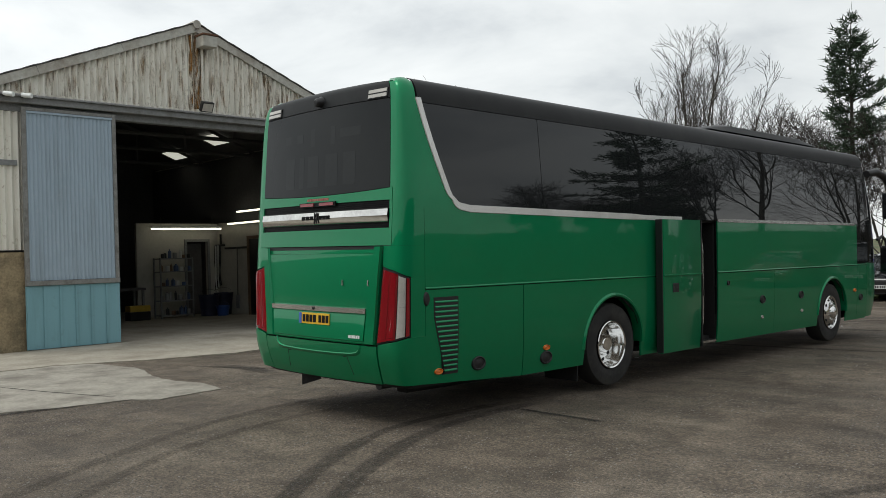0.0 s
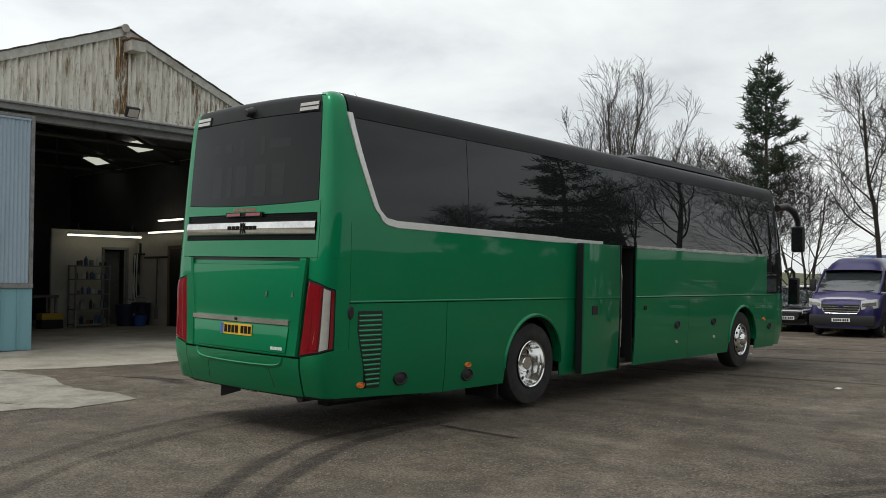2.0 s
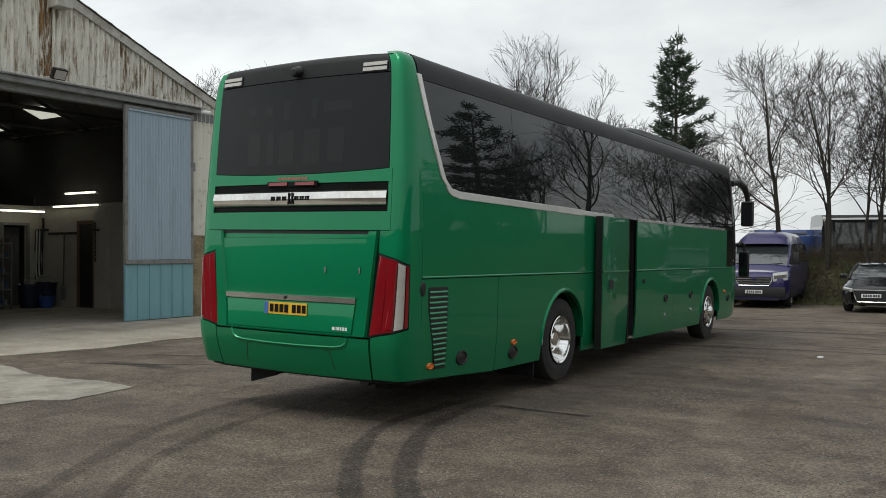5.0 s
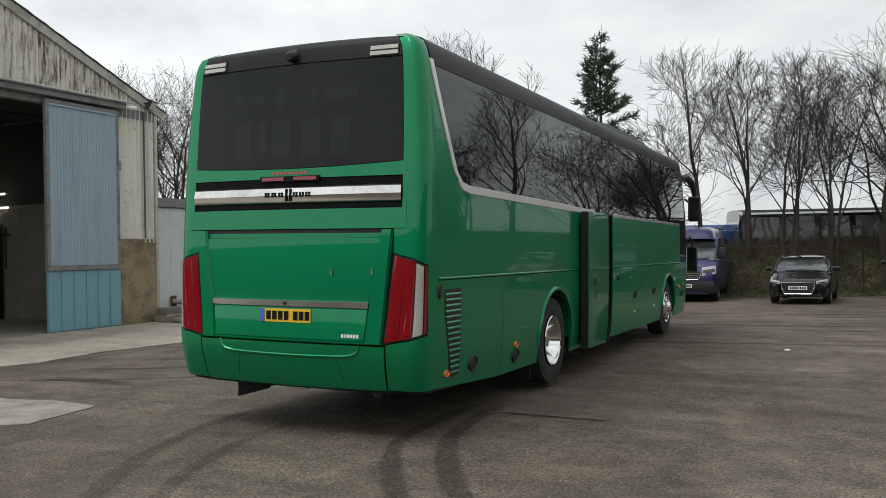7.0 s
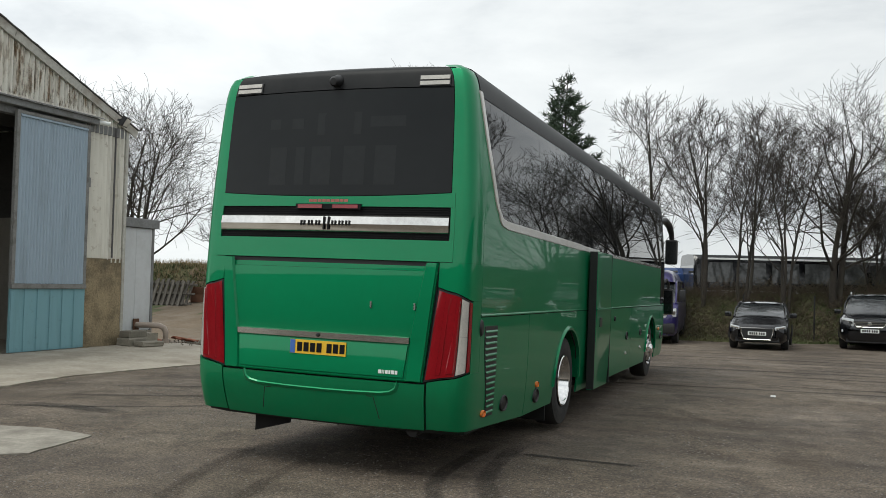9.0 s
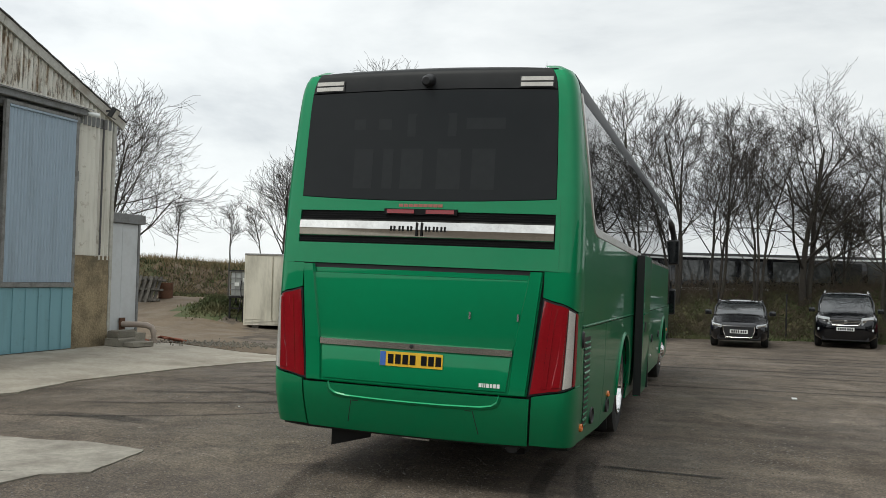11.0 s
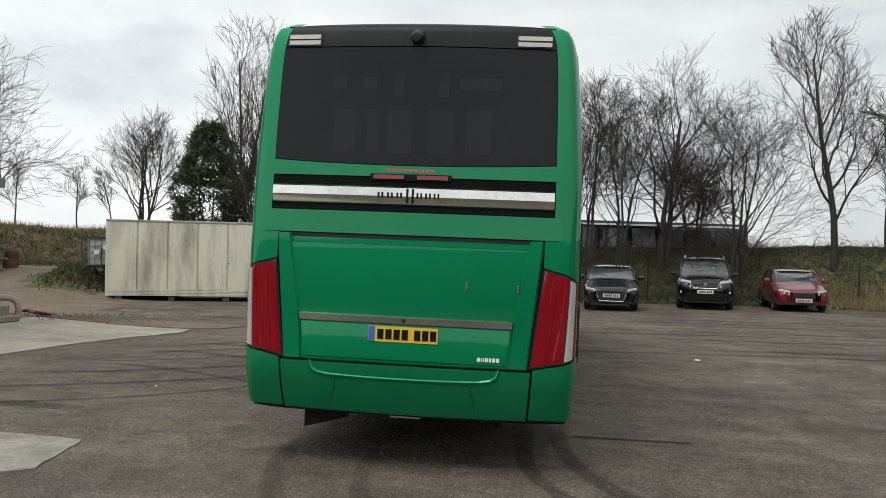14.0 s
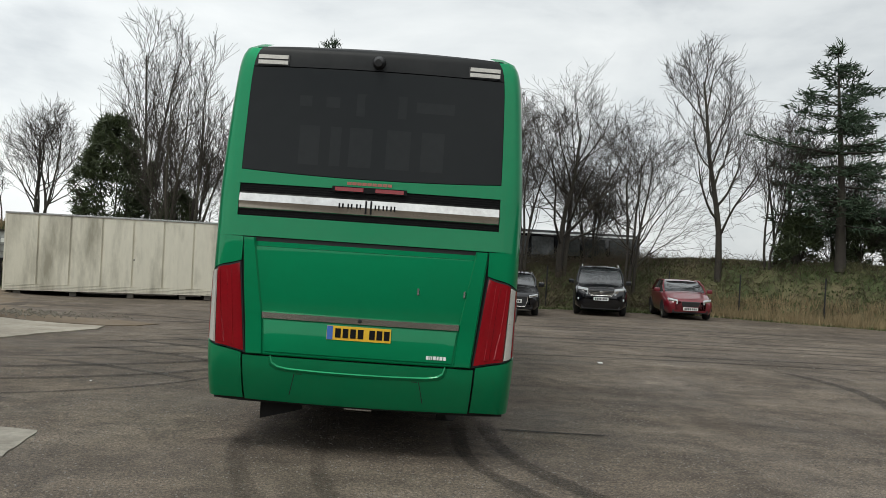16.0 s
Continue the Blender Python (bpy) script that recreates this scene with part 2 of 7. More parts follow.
def corrugated_material(name, col, rust, rust_amount, streak):
    """Painted sheet whose rust and grime run down it in streaks."""
    m, n, l, b = nodes_of(name)
    co = n.new("ShaderNodeTexCoord")
    mp = n.new("ShaderNodeMapping")
    mp.inputs['Scale'].default_value = (3.2, 3.2, 0.28)
    l.new(co.outputs['Object'], mp.inputs['Vector'])
    n1 = n.new("ShaderNodeTexNoise")
    n1.inputs['Scale'].default_value, n1.inputs['Detail'].default_value, n1.inputs['Roughness'].default_value = 1.6, 9, 0.68
    l.new(mp.outputs['Vector'], n1.inputs['Vector'])
    n2 = n.new("ShaderNodeTexNoise")
    n2.inputs['Scale'].default_value, n2.inputs['Detail'].default_value, n2.inputs['Roughness'].default_value = 7.0, 8, 0.7
    l.new(co.outputs['Object'], n2.inputs['Vector'])
    r1 = n.new("ShaderNodeMapRange")
    r1.inputs['From Min'].default_value, r1.inputs['From Max'].default_value = 0.50, 0.72
    r1.inputs['To Max'].default_value = streak
    l.new(n1.outputs['Fac'], r1.inputs['Value'])
    m1 = n.new("ShaderNodeMixRGB")
    m1.inputs['Color1'].default_value = (*col, 1)
    m1.inputs['Color2'].default_value = (col[0] * 0.45, col[1] * 0.43, col[2] * 0.38, 1)
    l.new(r1.outputs['Result'], m1.inputs['Fac'])
    r2 = n.new("ShaderNodeMapRange")
    r2.inputs['From Min'].default_value, r2.inputs['From Max'].default_value = 0.58, 0.70
    r2.inputs['To Max'].default_value = rust_amount
    l.new(n2.outputs['Fac'], r2.inputs['Value'])
    m2 = n.new("ShaderNodeMixRGB")
    m2.inputs['Color2'].default_value = (*rust, 1)
    l.new(r2.outputs['Result'], m2.inputs['Fac'])
    l.new(m1.outputs['Color'], m2.inputs['Color1'])
    l.new(m2.outputs['Color'], b.inputs['Base Color'])
    b.inputs['Roughness'].default_value = 0.7
    return m


M_SHEET = corrugated_material("weathered_white_sheeting", (0.80, 0.775, 0.70), (0.26, 0.19, 0.11), 0.55, 0.55)


def rust_film(name, col, low, high, stretch):
    """Rust that lies over paint in ragged runs."""
    m, n, l, b = nodes_of(name)
    co = n.new("ShaderNodeTexCoord")
    mp = n.new("ShaderNodeMapping")
    mp.inputs['Scale'].default_value = stretch
    l.new(co.outputs['Object'], mp.inputs['Vector'])
    t = n.new("ShaderNodeTexNoise")
    t.inputs['Scale'].default_value, t.inputs['Detail'].default_value, t.inputs['Roughness'].default_value = 2.4, 9, 0.72
    l.new(mp.outputs['Vector'], t.inputs['Vector'])
    r = n.new("ShaderNodeMapRange")
    r.inputs['From Min'].default_value, r.inputs['From Max'].default_value = low, high
    l.new(t.outputs['Fac'], r.inputs['Value'])
    l.new(r.outputs['Result'], b.inputs['Alpha'])
    r2 = n.new("ShaderNodeValToRGB")
    r2.color_ramp.elements[0].color = (col[0] * 0.5, col[1] * 0.42, col[2] * 0.4, 1)
    r2.color_ramp.elements[1].color = (*col, 1)
    t2 = n.new("ShaderNodeTexNoise")
    t2.inputs['Scale'].default_value = 9
    l.new(co.outputs['Object'], t2.inputs['Vector'])
    l.new(t2.outputs['Fac'], r2.inputs['Fac'])
    l.new(r2.outputs['Color'], b.inputs['Base Color'])
    b.inputs['Roughness'].default_value = 0.9
    return m


M_RUST = rust_film("rust_streak_film", (0.36, 0.19, 0.05), 0.46, 0.62, (6.0, 6.0, 0.8))
M_RUSTTHIN = rust_film("thin_rust_film", (0.30, 0.19, 0.075), 0.50, 0.74, (5.0, 5.0, 0.7))
M_DOORBLUE = corrugated_material("faded_blue_sheeting", (0.36, 0.445, 0.525), (0.46, 0.51, 0.55), 0.35, 0.35)
M_DOORTEAL = corrugated_material("pale_blue_panel", (0.215, 0.405, 0.46), (0.14, 0.22, 0.23), 0.35, 0.3)
M_BARGE = plain("weathered_barge_board", (0.54, 0.53, 0.48), 0.85, 0, 0.2, 2, bump=0.2, dirt=(0.15, 0.10, 0.06), dirt_amount=0.6, dirt_scale=2.0)
M_RAIL = plain("grey_painted_timber", (0.24, 0.245, 0.245), 0.8, 0, 0.25, 3, bump=0.2, dirt=(0.08, 0.07, 0.06), dirt_amount=0.6, dirt_scale=3)
M_FRAMEWOOD = plain("weathered_door_timber", (0.25, 0.25, 0.24), 0.85, 0, 0.25, 4, bump=0.25, dirt=(0.07, 0.06, 0.05), dirt_amount=0.7, dirt_scale=4)
M_HARL = plain("roughcast_wall", (0.33, 0.26, 0.16), 0.95, 0, 0.4, 3, bump=0.9, bscale=28, dirt=(0.09, 0.075, 0.05), dirt_amount=0.7, dirt_scale=2.5)
M_INNERWHITE = plain("off_white_inner_wall", (0.48, 0.46, 0.41), 0.85, 0, 0.1, 1.5, dirt=(0.30, 0.28, 0.24), dirt_amount=0.5, dirt_scale=1.2)
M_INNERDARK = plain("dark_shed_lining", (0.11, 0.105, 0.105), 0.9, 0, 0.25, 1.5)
M_SKYLIGHT = glowing("roof_sheet_daylight_glow", (0.85, 0.83, 0.72), 0.55)
M_TUBE = glowing("fluorescent_tube", (1.0, 0.93, 0.74), 2.0)
M_BOXWHITE = plain("white_box_panel", (0.70, 0.665, 0.55), 0.55, 0, 0.09, 1.2, dirt=(0.27, 0.25, 0.19), dirt_amount=0.85, dirt_scale=1.3, stretch=(1, 1, 0.22))
M_SHEDWHITE = plain("white_outhouse_panel", (0.66, 0.68, 0.69), 0.5, 0, 0.05, 1.2, dirt=(0.45, 0.45, 0.43), dirt_amount=0.4, dirt_scale=1.5)
M_STONE = plain("cut_stone", (0.24, 0.22, 0.18), 0.9, 0, 0.22, 4, bump=0.4, random_tone=0.2)
M_TERRACOTTA = plain("broken_red_tile", (0.28, 0.10, 0.06), 0.9, 0, 0.25, 6, bump=0.3)
M_PIPE = plain("stained_plastic_pipe", (0.38, 0.31, 0.26), 0.5, 0, 0.1, 5)
M_OLDWOOD = plain("grey_old_wood", (0.115, 0.105, 0.09), 0.9, 0, 0.3, 5, bump=0.3, random_tone=0.2)
M_RUSTMETAL = plain("rusted_metal", (0.15, 0.075, 0.045), 0.85, 0.2, 0.3, 4, bump=0.3)


# ---------------------------------------------------------------- mesh helpers
def finish(name, bm, material, smooth=False, angle=40):
    bmesh.ops.recalc_face_normals(bm, faces=bm.faces)
    me = bpy.data.meshes.new(name)
    bm.to_mesh(me)
    bm.free()
    for m in (material if isinstance(material, (list, tuple)) else [material]):
        me.materials.append(m)
    if smooth:
        me.polygons.foreach_set("use_smooth", [True] * len(me.polygons))
        me.set_sharp_from_angle(angle=radians(angle))
    return me


def part(name, bm, material, parent, label="", smooth=False, at=None):
    ob = new(name, finish(name, bm, material, smooth))
    ob.parent = parent
    if at is not None:
        ob.matrix_local = at
    if label:
        ob["label"] = label
    return ob


def solid(name, bm, material, label="", category="", group="", kind="", smooth=False, at=None):
    ob = new(name, finish(name, bm, material, smooth))
    if at is not None:
        ob.matrix_world = at
    return tagged(ob, label, category, group, kind)


def thing(name, at, label, category, group="", kind=""):
    ob = new(name)
    ob.matrix_world = at
    ob.empty_display_size = 0.2
    return tagged(ob, label, category, group, kind)


def box(bm, x0, x1, y0, y1, z0, z1, bevel=0.0, m=None, slot=0):
    r = bmesh.ops.create_cube(bm, size=1)
    vs = r['verts']
    for v in vs:
        v.co = Vector((x0 + (v.co.x + 0.5) * (x1 - x0), y0 + (v.co.y + 0.5) * (y1 - y0), z0 + (v.co.z + 0.5) * (z1 - z0)))
    if bevel:
        es = list({e for v in vs for e in v.link_edges})
        out = bmesh.ops.bevel(bm, geom=es, offset=bevel, segments=2, affect='EDGES', profile=0.6)
        vs = list({v for f in out['faces'] for v in f.verts} | {v for v in vs if v.is_valid})
    fs = {f for v in vs for f in v.link_faces}
    for f in fs:
        f.material_index = slot
    if m is not None:
        bmesh.ops.transform(bm, matrix=m, verts=vs)
    return vs


def boxed(x0, x1, y0, y1, z0, z1, bevel=0.0):
    bm = bmesh.new()
    box(bm, x0, x1, y0, y1, z0, z1, bevel)
    return bm


def rod(bm, a, b, r0, r1=None, n=10, caps=True):
    a, b = Vector(a), Vector(b)
    d = b - a
    r1 = r0 if r1 is None else r1
    m = Matrix.Translation((a + b) / 2) @ d.to_track_quat('Z', 'Y').to_matrix().to_4x4()
    return bmesh.ops.create_cone(bm, cap_ends=caps, segments=n, radius1=r0, radius2=r1, depth=d.length, matrix=m)['verts']


def tube(bm, pts, r, n=10):
    """A bent tube through the points; r is one radius or one for each point."""
    pts = [Vector(p) for p in pts]
    rs = r if isinstance(r, (list, tuple)) else [r] * len(pts)
    rings = []
    up = Vector((0, 0, 1))
    for i, p in enumerate(pts):
        d = (pts[min(i + 1, len(pts) - 1)] - pts[max(i - 1, 0)]).normalized()
        s = d.cross(up)
        s = s.normalized() if s.length > 1e-4 else Vector((1, 0, 0))
        t = s.cross(d).normalized()
        rings.append([bm.verts.new(p + (s * math.cos(2 * math.pi * k / n) + t * math.sin(2 * math.pi * k / n)) * rs[i]) for k in range(n)])
    for a, b in zip(rings, rings[1:]):
        for k in range(n):
            bm.faces.new((a[k], a[(k + 1) % n], b[(k + 1) % n], b[k]))
    bm.faces.new(rings[0])
    bm.faces.new(rings[-1])


def lathe(bm, profile, n=32, m=None):
    """Turns (radius, height) pairs round the z axis."""
    rings = []
    for r, z in profile:
        rings.append([bm.verts.new((r * math.cos(2 * math.pi * k / n), r * math.sin(2 * math.pi * k / n), z)) for k in range(n)] if r > 1e-6
                     else [bm.verts.new((0, 0, z))])
    for a, b in zip(rings, rings[1:]):
        for k in range(n):
            q = [a[k % len(a)], a[(k + 1) % len(a)], b[(k + 1) % len(b)], b[k % len(b)]]
            q = list(dict.fromkeys(q))
            if len(q) > 2:
                bm.faces.new(q)
    if m is not None:
        bmesh.ops.transform(bm, matrix=m, verts=[v for ring in rings for v in ring])


def sheet(bm, rows, close=False, slot=0):
    """Faces between rows of points."""
    vs = [[bm.verts.new(p) for p in r] for r in rows]
    for a, b in zip(vs, vs[1:]):
        k = len(a)
        for i in range(k if close else k - 1):
            f = bm.faces.new((a[i], a[(i + 1) % k], b[(i + 1) % k], b[i]))
            f.material_index = slot
    return vs


def slab_of(rows, depth, towards):
    """A sheet of rows with a thickness along the vector."""
    bm = bmesh.new()
    d = Vector(towards) * depth
    front = sheet(bm, rows)
    back = sheet(bm, [[Vector(p) + d for p in r] for r in rows])
    n, k = len(front), len(front[0])
    for i in range(n - 1):
        bm.faces.new((front[i][0], front[i + 1][0], back[i + 1][0], back[i][0]))
        bm.faces.new((front[i][-1], front[i + 1][-1], back[i + 1][-1], back[i][-1]))
    for j in range(k - 1):
        bm.faces.new((front[0][j], front[0][j + 1], back[0][j + 1], back[0][j]))
        bm.faces.new((front[-1][j], front[-1][j + 1], back[-1][j + 1], back[-1][j]))
    return bm


def lerp_table(table, x):
    if x <= table[0][0]:
        return table[0][1]
    for (a, va), (b, vb) in zip(table, table[1:]):
        if x <= b:
            f = (x - a) / (b - a)
            return va + (vb - va) * f
    return table[-1][1]


def curve_table(table, x):
    """Smooth interpolation through a table (Catmull-Rom in the values)."""
    if x <= table[0][0]:
        return table[0][1]
    for i, ((a, va), (b, vb)) in enumerate(zip(table, table[1:])):
        if x <= b:
            f = (x - a) / (b - a)
            p0 = table[i - 1] if i else (a - (b - a), va)
            p3 = table[i + 2] if i + 2 < len(table) else (b + (b - a), vb)
            m0 = (vb - p0[1]) / (b - p0[0]) * (b - a)
            m1 = (p3[1] - va) / (p3[0] - a) * (b - a)
            return ((2 * f ** 3 - 3 * f ** 2 + 1) * va + (f ** 3 - 2 * f ** 2 + f) * m0 + (-2 * f ** 3 + 3 * f ** 2) * vb + (f ** 3 - f ** 2) * m1)
    return table[-1][1]


def frange(a, b, n):
    return [a + (b - a) * i / n for i in range(n + 1)]


# ---------------------------------------------------------------- frames of the site
# the coach leans with the fall of the yard; the workshop and the bank stand in frames of their own
TILT = Matrix.Rotation(radians(1.1), 4, 'Y') @ Matrix.Rotation(radians(-0.4), 4, 'X')
WORKSHOP = pose(-0.13, -0.01, -0.02, 0, 0, 0.07) @ Matrix.Scale(1.048, 4)
BANK = pose(0.036, -0.10, -0.05, 0, 0, -0.17)
BANK_INV = BANK.inverted()


def settle(built_before, m):
    """Moves every top-level thing built since then by the frame m."""
    for ob in [o for o in scene.objects if o not in built_before and o.parent is None]:
        ob.matrix_world = m @ ob.matrix_basis


# ---------------------------------------------------------------- ground
def smooth(f):
    f = min(1.0, max(0.0, f))
    return f * f * (3 - 2 * f)


def crest(x):
    return lerp_table([(-60, 2.7), (-24, 2.45), (-16, 2.1), (-11, 1.5), (-7, 1.35), (0, 1.6), (6, 1.8), (10, 2.2), (16, 2.3), (60, 2.5)], x)


def bank_foot(x):
    return lerp_table([(-60, 21.0), (-26, 24.5), (-18, 26.2), (-10, 25.6), (-4, 26.4), (1, 26.2), (5, 28.2), (10.5, 28.2), (14, 25.2), (22, 21.0), (40, 12)], x)


def height(x, y):
    d = y - bank_foot(x)
    h = crest(x) * smooth(d / 3.4)
    if -6 < x < 22:
        h *= 1 - 0.85 * smooth((d - 5.2) / 3.0) * smooth((x + 6) / 3) * smooth((22 - x) / 6)
    ramp = smooth((-10.5 - x) / 3.5) * smooth((y - 15.0) / 10.0) * smooth((-x - 11) / 6)
    h = max(h, 0.9 * ramp)
    h += 0.6 * math.exp(-((x + 14.85) ** 2 + (y - 20.7) ** 2) / 1.1)
    if y > 70 or abs(x) > 70:
        h *= max(0.25, 1 - (max(y - 70, abs(x) - 70)) / 200)
    if h > 0.04:
        h += 0.16 * noise.noise(Vector((x * 0.5, y * 0.5, 0))) * min(1, h) + 0.06 * noise.noise(Vector((x * 1.7, y * 1.7, 3))) * min(1, h)
    return h - 0.0095 * min(28.0, max(0.0, y)) + 0.012 * noise.noise(Vector((x * 0.33, y * 0.33, 7)))


def ground_z(x, y):
    """The ground's height in the world."""
    p = BANK_INV @ Vector((x, y, 0))
    return height(p.x, p.y) - 0.05


def axis(lo, hi, step, far):
    a = frange(lo, hi, int((hi - lo) / step))
    grow = [step * 2 * 1.6 ** k for k in range(14)]
    left, right, v = [], [], 0
    for g in grow:
        v += g
        if v > far:
            break
        left.append(lo - v)
        right.append(hi + v)
    return left[::-1] + a + right


gx, gy = axis(-38, 34, 0.6, 1600), axis(-14, 44, 0.6, 1600)
me = bpy.data.meshes.new("ground")
verts = [(x, y, ground_z(x, y)) for y in gy for x in gx]
NX = len(gx)
faces, slots = [], []
for j in range(len(gy) - 1):
    for i in range(NX - 1):
        faces.append((j * NX + i, j * NX + i + 1, (j + 1) * NX + i + 1, (j + 1) * NX + i))
        x, y, _z = BANK_INV @ Vector(((gx[i] + gx[i + 1]) / 2, (gy[j] + gy[j + 1]) / 2, 0))
        track = abs(x - (-13.6 - 0.55 * (y - 16))) < 2.7 + 0.7 * noise.noise(Vector((x, y, 0))) and 12 < y < 29
        slots.append(2 if track and y > 13.5 and (x + 14.85) ** 2 + (y - 20.7) ** 2 > 2.4 else (1 if y - bank_foot(x) > -0.45 or height(x, y) > 0.16 or y > 60 or abs(x) > 60 else 0))
me.from_pydata(verts, [], faces)
for m in (M_GROUND, M_GRASS, M_DIRT):
    me.materials.append(m)
me.polygons.foreach_set("material_index", slots)
me.polygons.foreach_set("use_smooth", [True] * len(me.polygons))
me.update()
tagged(new("ground", me), "dark worn tarmac and gravel yard with a grassy bank behind", "ground", kind="structure")


def slab(name, outline, lip, mat, label, seed, wobble=0.06):
    """A thin slab with a broken edge along its outline; it falls with the yard away from the workshop."""
    pts = []
    for (a, b) in zip(outline, outline[1:] + outline[:1]):
        n = max(1, int(math.dist(a, b) / 0.10))
        for k in range(n):
            f = k / n
            x, y = a[0] + (b[0] - a[0]) * f, a[1] + (b[1] - a[1]) * f
            w = [noise.noise(Vector((x * 1.3, y * 1.3, seed + i))) + 0.6 * noise.noise(Vector((x * 5, y * 5, seed + i))) for i in (0, 9)]
            pts.append((x + wobble * w[0], y + wobble * w[1]))
    bm = bmesh.new()
    top = [bm.verts.new((x, y, lip - (0.05 + 0.0095 * max(0.0, y)) * smooth((x + 10.3) / 3))) for x, y in pts]
    low = [bm.verts.new((x, y, -0.16)) for x, y in pts]
    for i in range(len(pts)):
        j = (i + 1) % len(pts)
        bm.faces.new((top[i], top[j], low[j], low[i]))
    bmesh.ops.triangulate(bm, faces=[bm.faces.new(top)])
    return solid(name, bm, mat, label, "concrete slab", kind="structure")


slab("pavement", [(-10.32, -13.14), (-7.73, -13.14), (-7.68, 0.06), (-7.1, 1.56), (-6.86, 3.06), (-7.18, 4.46), (-6.99, 6.96), (-6.68, 8.36), (-6.2, 9.81), (-6.26, 10.56), (-8.0, 10.76), (-9.69, 10.66), (-10.32, 9.86)], 0.020, M_CONC,
     "pale worn concrete apron in front of the workshop", 3, 0.07)
slab("pavement", [(-7.7, -13), (-3.2, -13), (-3.3, -2.14), (-3.07, -1.5), (-2.92, -0.75), (-2.65, -0.5), (-2.68, 0.0), (-2.82, 0.45), (-3.6, 0.53), (-4.5, 0.45), (-6.3, 0.85), (-7.7, 0.6)], 0.010, M_OLDCONC,
     "cracked pale concrete patch with a broken edge", 4, 0.06)
slab("pavement", [(-6.63, 10.81), (-5.78, 11.06), (-5.57, 11.76), (-6.73, 12.26), (-9.16, 12.16), (-10.0, 10.91)], 0.012, M_DIRT, "rubble-strewn earth at the corner", 8, 0.12)


def soft_mark_material(name, col, cut, top=0.45):
    """Dirt that thins out in ragged patches and towards nothing."""
    m, n, l, b = nodes_of(name)
    co = n.new("ShaderNodeTexCoord")
    t = n.new("ShaderNodeTexNoise")
    t.inputs['Scale'].default_value, t.inputs['Detail'].default_value, t.inputs['Roughness'].default_value = 8.0, 9, 0.8
    l.new(co.outputs['Object'], t.inputs['Vector'])
    uv = n.new("ShaderNodeUVMap")
    sep = n.new("ShaderNodeSeparateXYZ")
    l.new(uv.outputs['UV'], sep.inputs[0])
    a = n.new("ShaderNodeMath")
    a.operation = 'ADD'
    l.new(t.outputs['Fac'], a.inputs[0])
    l.new(sep.outputs['X'], a.inputs[1])
    r = n.new("ShaderNodeMapRange")
    r.inputs['From Min'].default_value, r.inputs['From Max'].default_value = cut, cut + 0.35
    r.inputs['To Max'].default_value = top
    l.new(a.outputs[0], r.inputs['Value'])
    l.new(r.outputs['Result'], b.inputs['Alpha'])
    t2 = n.new("ShaderNodeTexNoise")
    t2.inputs['Scale'].default_value = 34
    l.new(co.outputs['Object'], t2.inputs['Vector'])
    mx = n.new("ShaderNodeMixRGB")
    mx.inputs['Color1'].default_value = (*[c * 0.6 for c in col], 1)
    mx.inputs['Color2'].default_value = (*[c * 1.5 for c in col], 1)
    l.new(t2.outputs['Fac'], mx.inputs['Fac'])
    l.new(mx.outputs['Color'], b.inputs['Base Color'])
    b.inputs['Roughness'].default_value = 0.85
    return m


# plain unseen walls added behind the camera; they close the yard and darken coach reflections
M_ADDEDWALL = plain("added_dark_wall", (0.035, 0.038, 0.032), 0.9, 0, 0.3, 1.0, bump=0.2)
for k, (x0, x1, y0, y1, h) in enumerate(((-70, 70, -24.3, -24, 5.0), (27, 27.3, -24, 12, 5.0))):
    tagged(new("added_wall_south" if k == 0 else "added_wall_east", finish("wall", boxed(x0, x1, y0, y1, -0.3, h), M_ADDEDWALL)), "plain unseen dark wall added to darken the coach's reflections", "wall", kind="structure")

M_MARK = soft_mark_material("tyre_mark_dirt", (0.032, 0.028, 0.024), 0.80, 0.44)
M_MARKFAINT = soft_mark_material("faint_tyre_mark_dirt", (0.036, 0.029, 0.023), 0.80, 0.25)
M_WET = soft_mark_material("oil_stain", (0.013, 0.012, 0.012), 0.7, 0.7)


def mark(pts, width, mat, label, z=0.006):
    """A worn band on the ground through the points, strongest along its middle."""
    bm = bmesh.new()
    uv = bm.loops.layers.uv.new("UVMap")
    fine = []
    tx = [(i, p[0]) for i, p in enumerate(pts)]
    ty = [(i, p[1]) for i, p in enumerate(pts)]
    n = (len(pts) - 1) * 8
    for k in range(n + 1):
        u = (len(pts) - 1) * k / n
        fine.append(Vector((curve_table(tx, u), curve_table(ty, u), 0)))
    rows_, ends = [], []
    for i, p in enumerate(fine):
        d = (fine[min(i + 1, n)] - fine[max(i - 1, 0)]).normalized()
        s = Vector((-d.y, d.x, 0))
        w = width * (0.85 + 0.3 * noise.noise(p * 1.3))
        rows_.append([p + s * w * f + Vector((0, 0, z + ground_z(p.x, p.y))) for f in (-1, -0.45, 0.45, 1)])
        ends.append(min(1, min(i, n - i) / 6))
    vs = [[bm.verts.new(p) for p in r] for r in rows_]
    for i in range(n):
        for j in range(3):
            f = bm.faces.new((vs[i][j], vs[i][j + 1], vs[i + 1][j + 1], vs[i + 1][j]))
            for lp in f.loops:
                for ii in (i, i + 1):
                    for jj in (j, j + 1):
                        if lp.vert is vs[ii][jj]:
                            lp[uv].uv = ((0.62 if jj in (1, 2) else 0.0) * ends[ii], 0)
    ob = solid("tyre_mark", bm, mat, label, "tyre mark", kind="structure")
    return ob


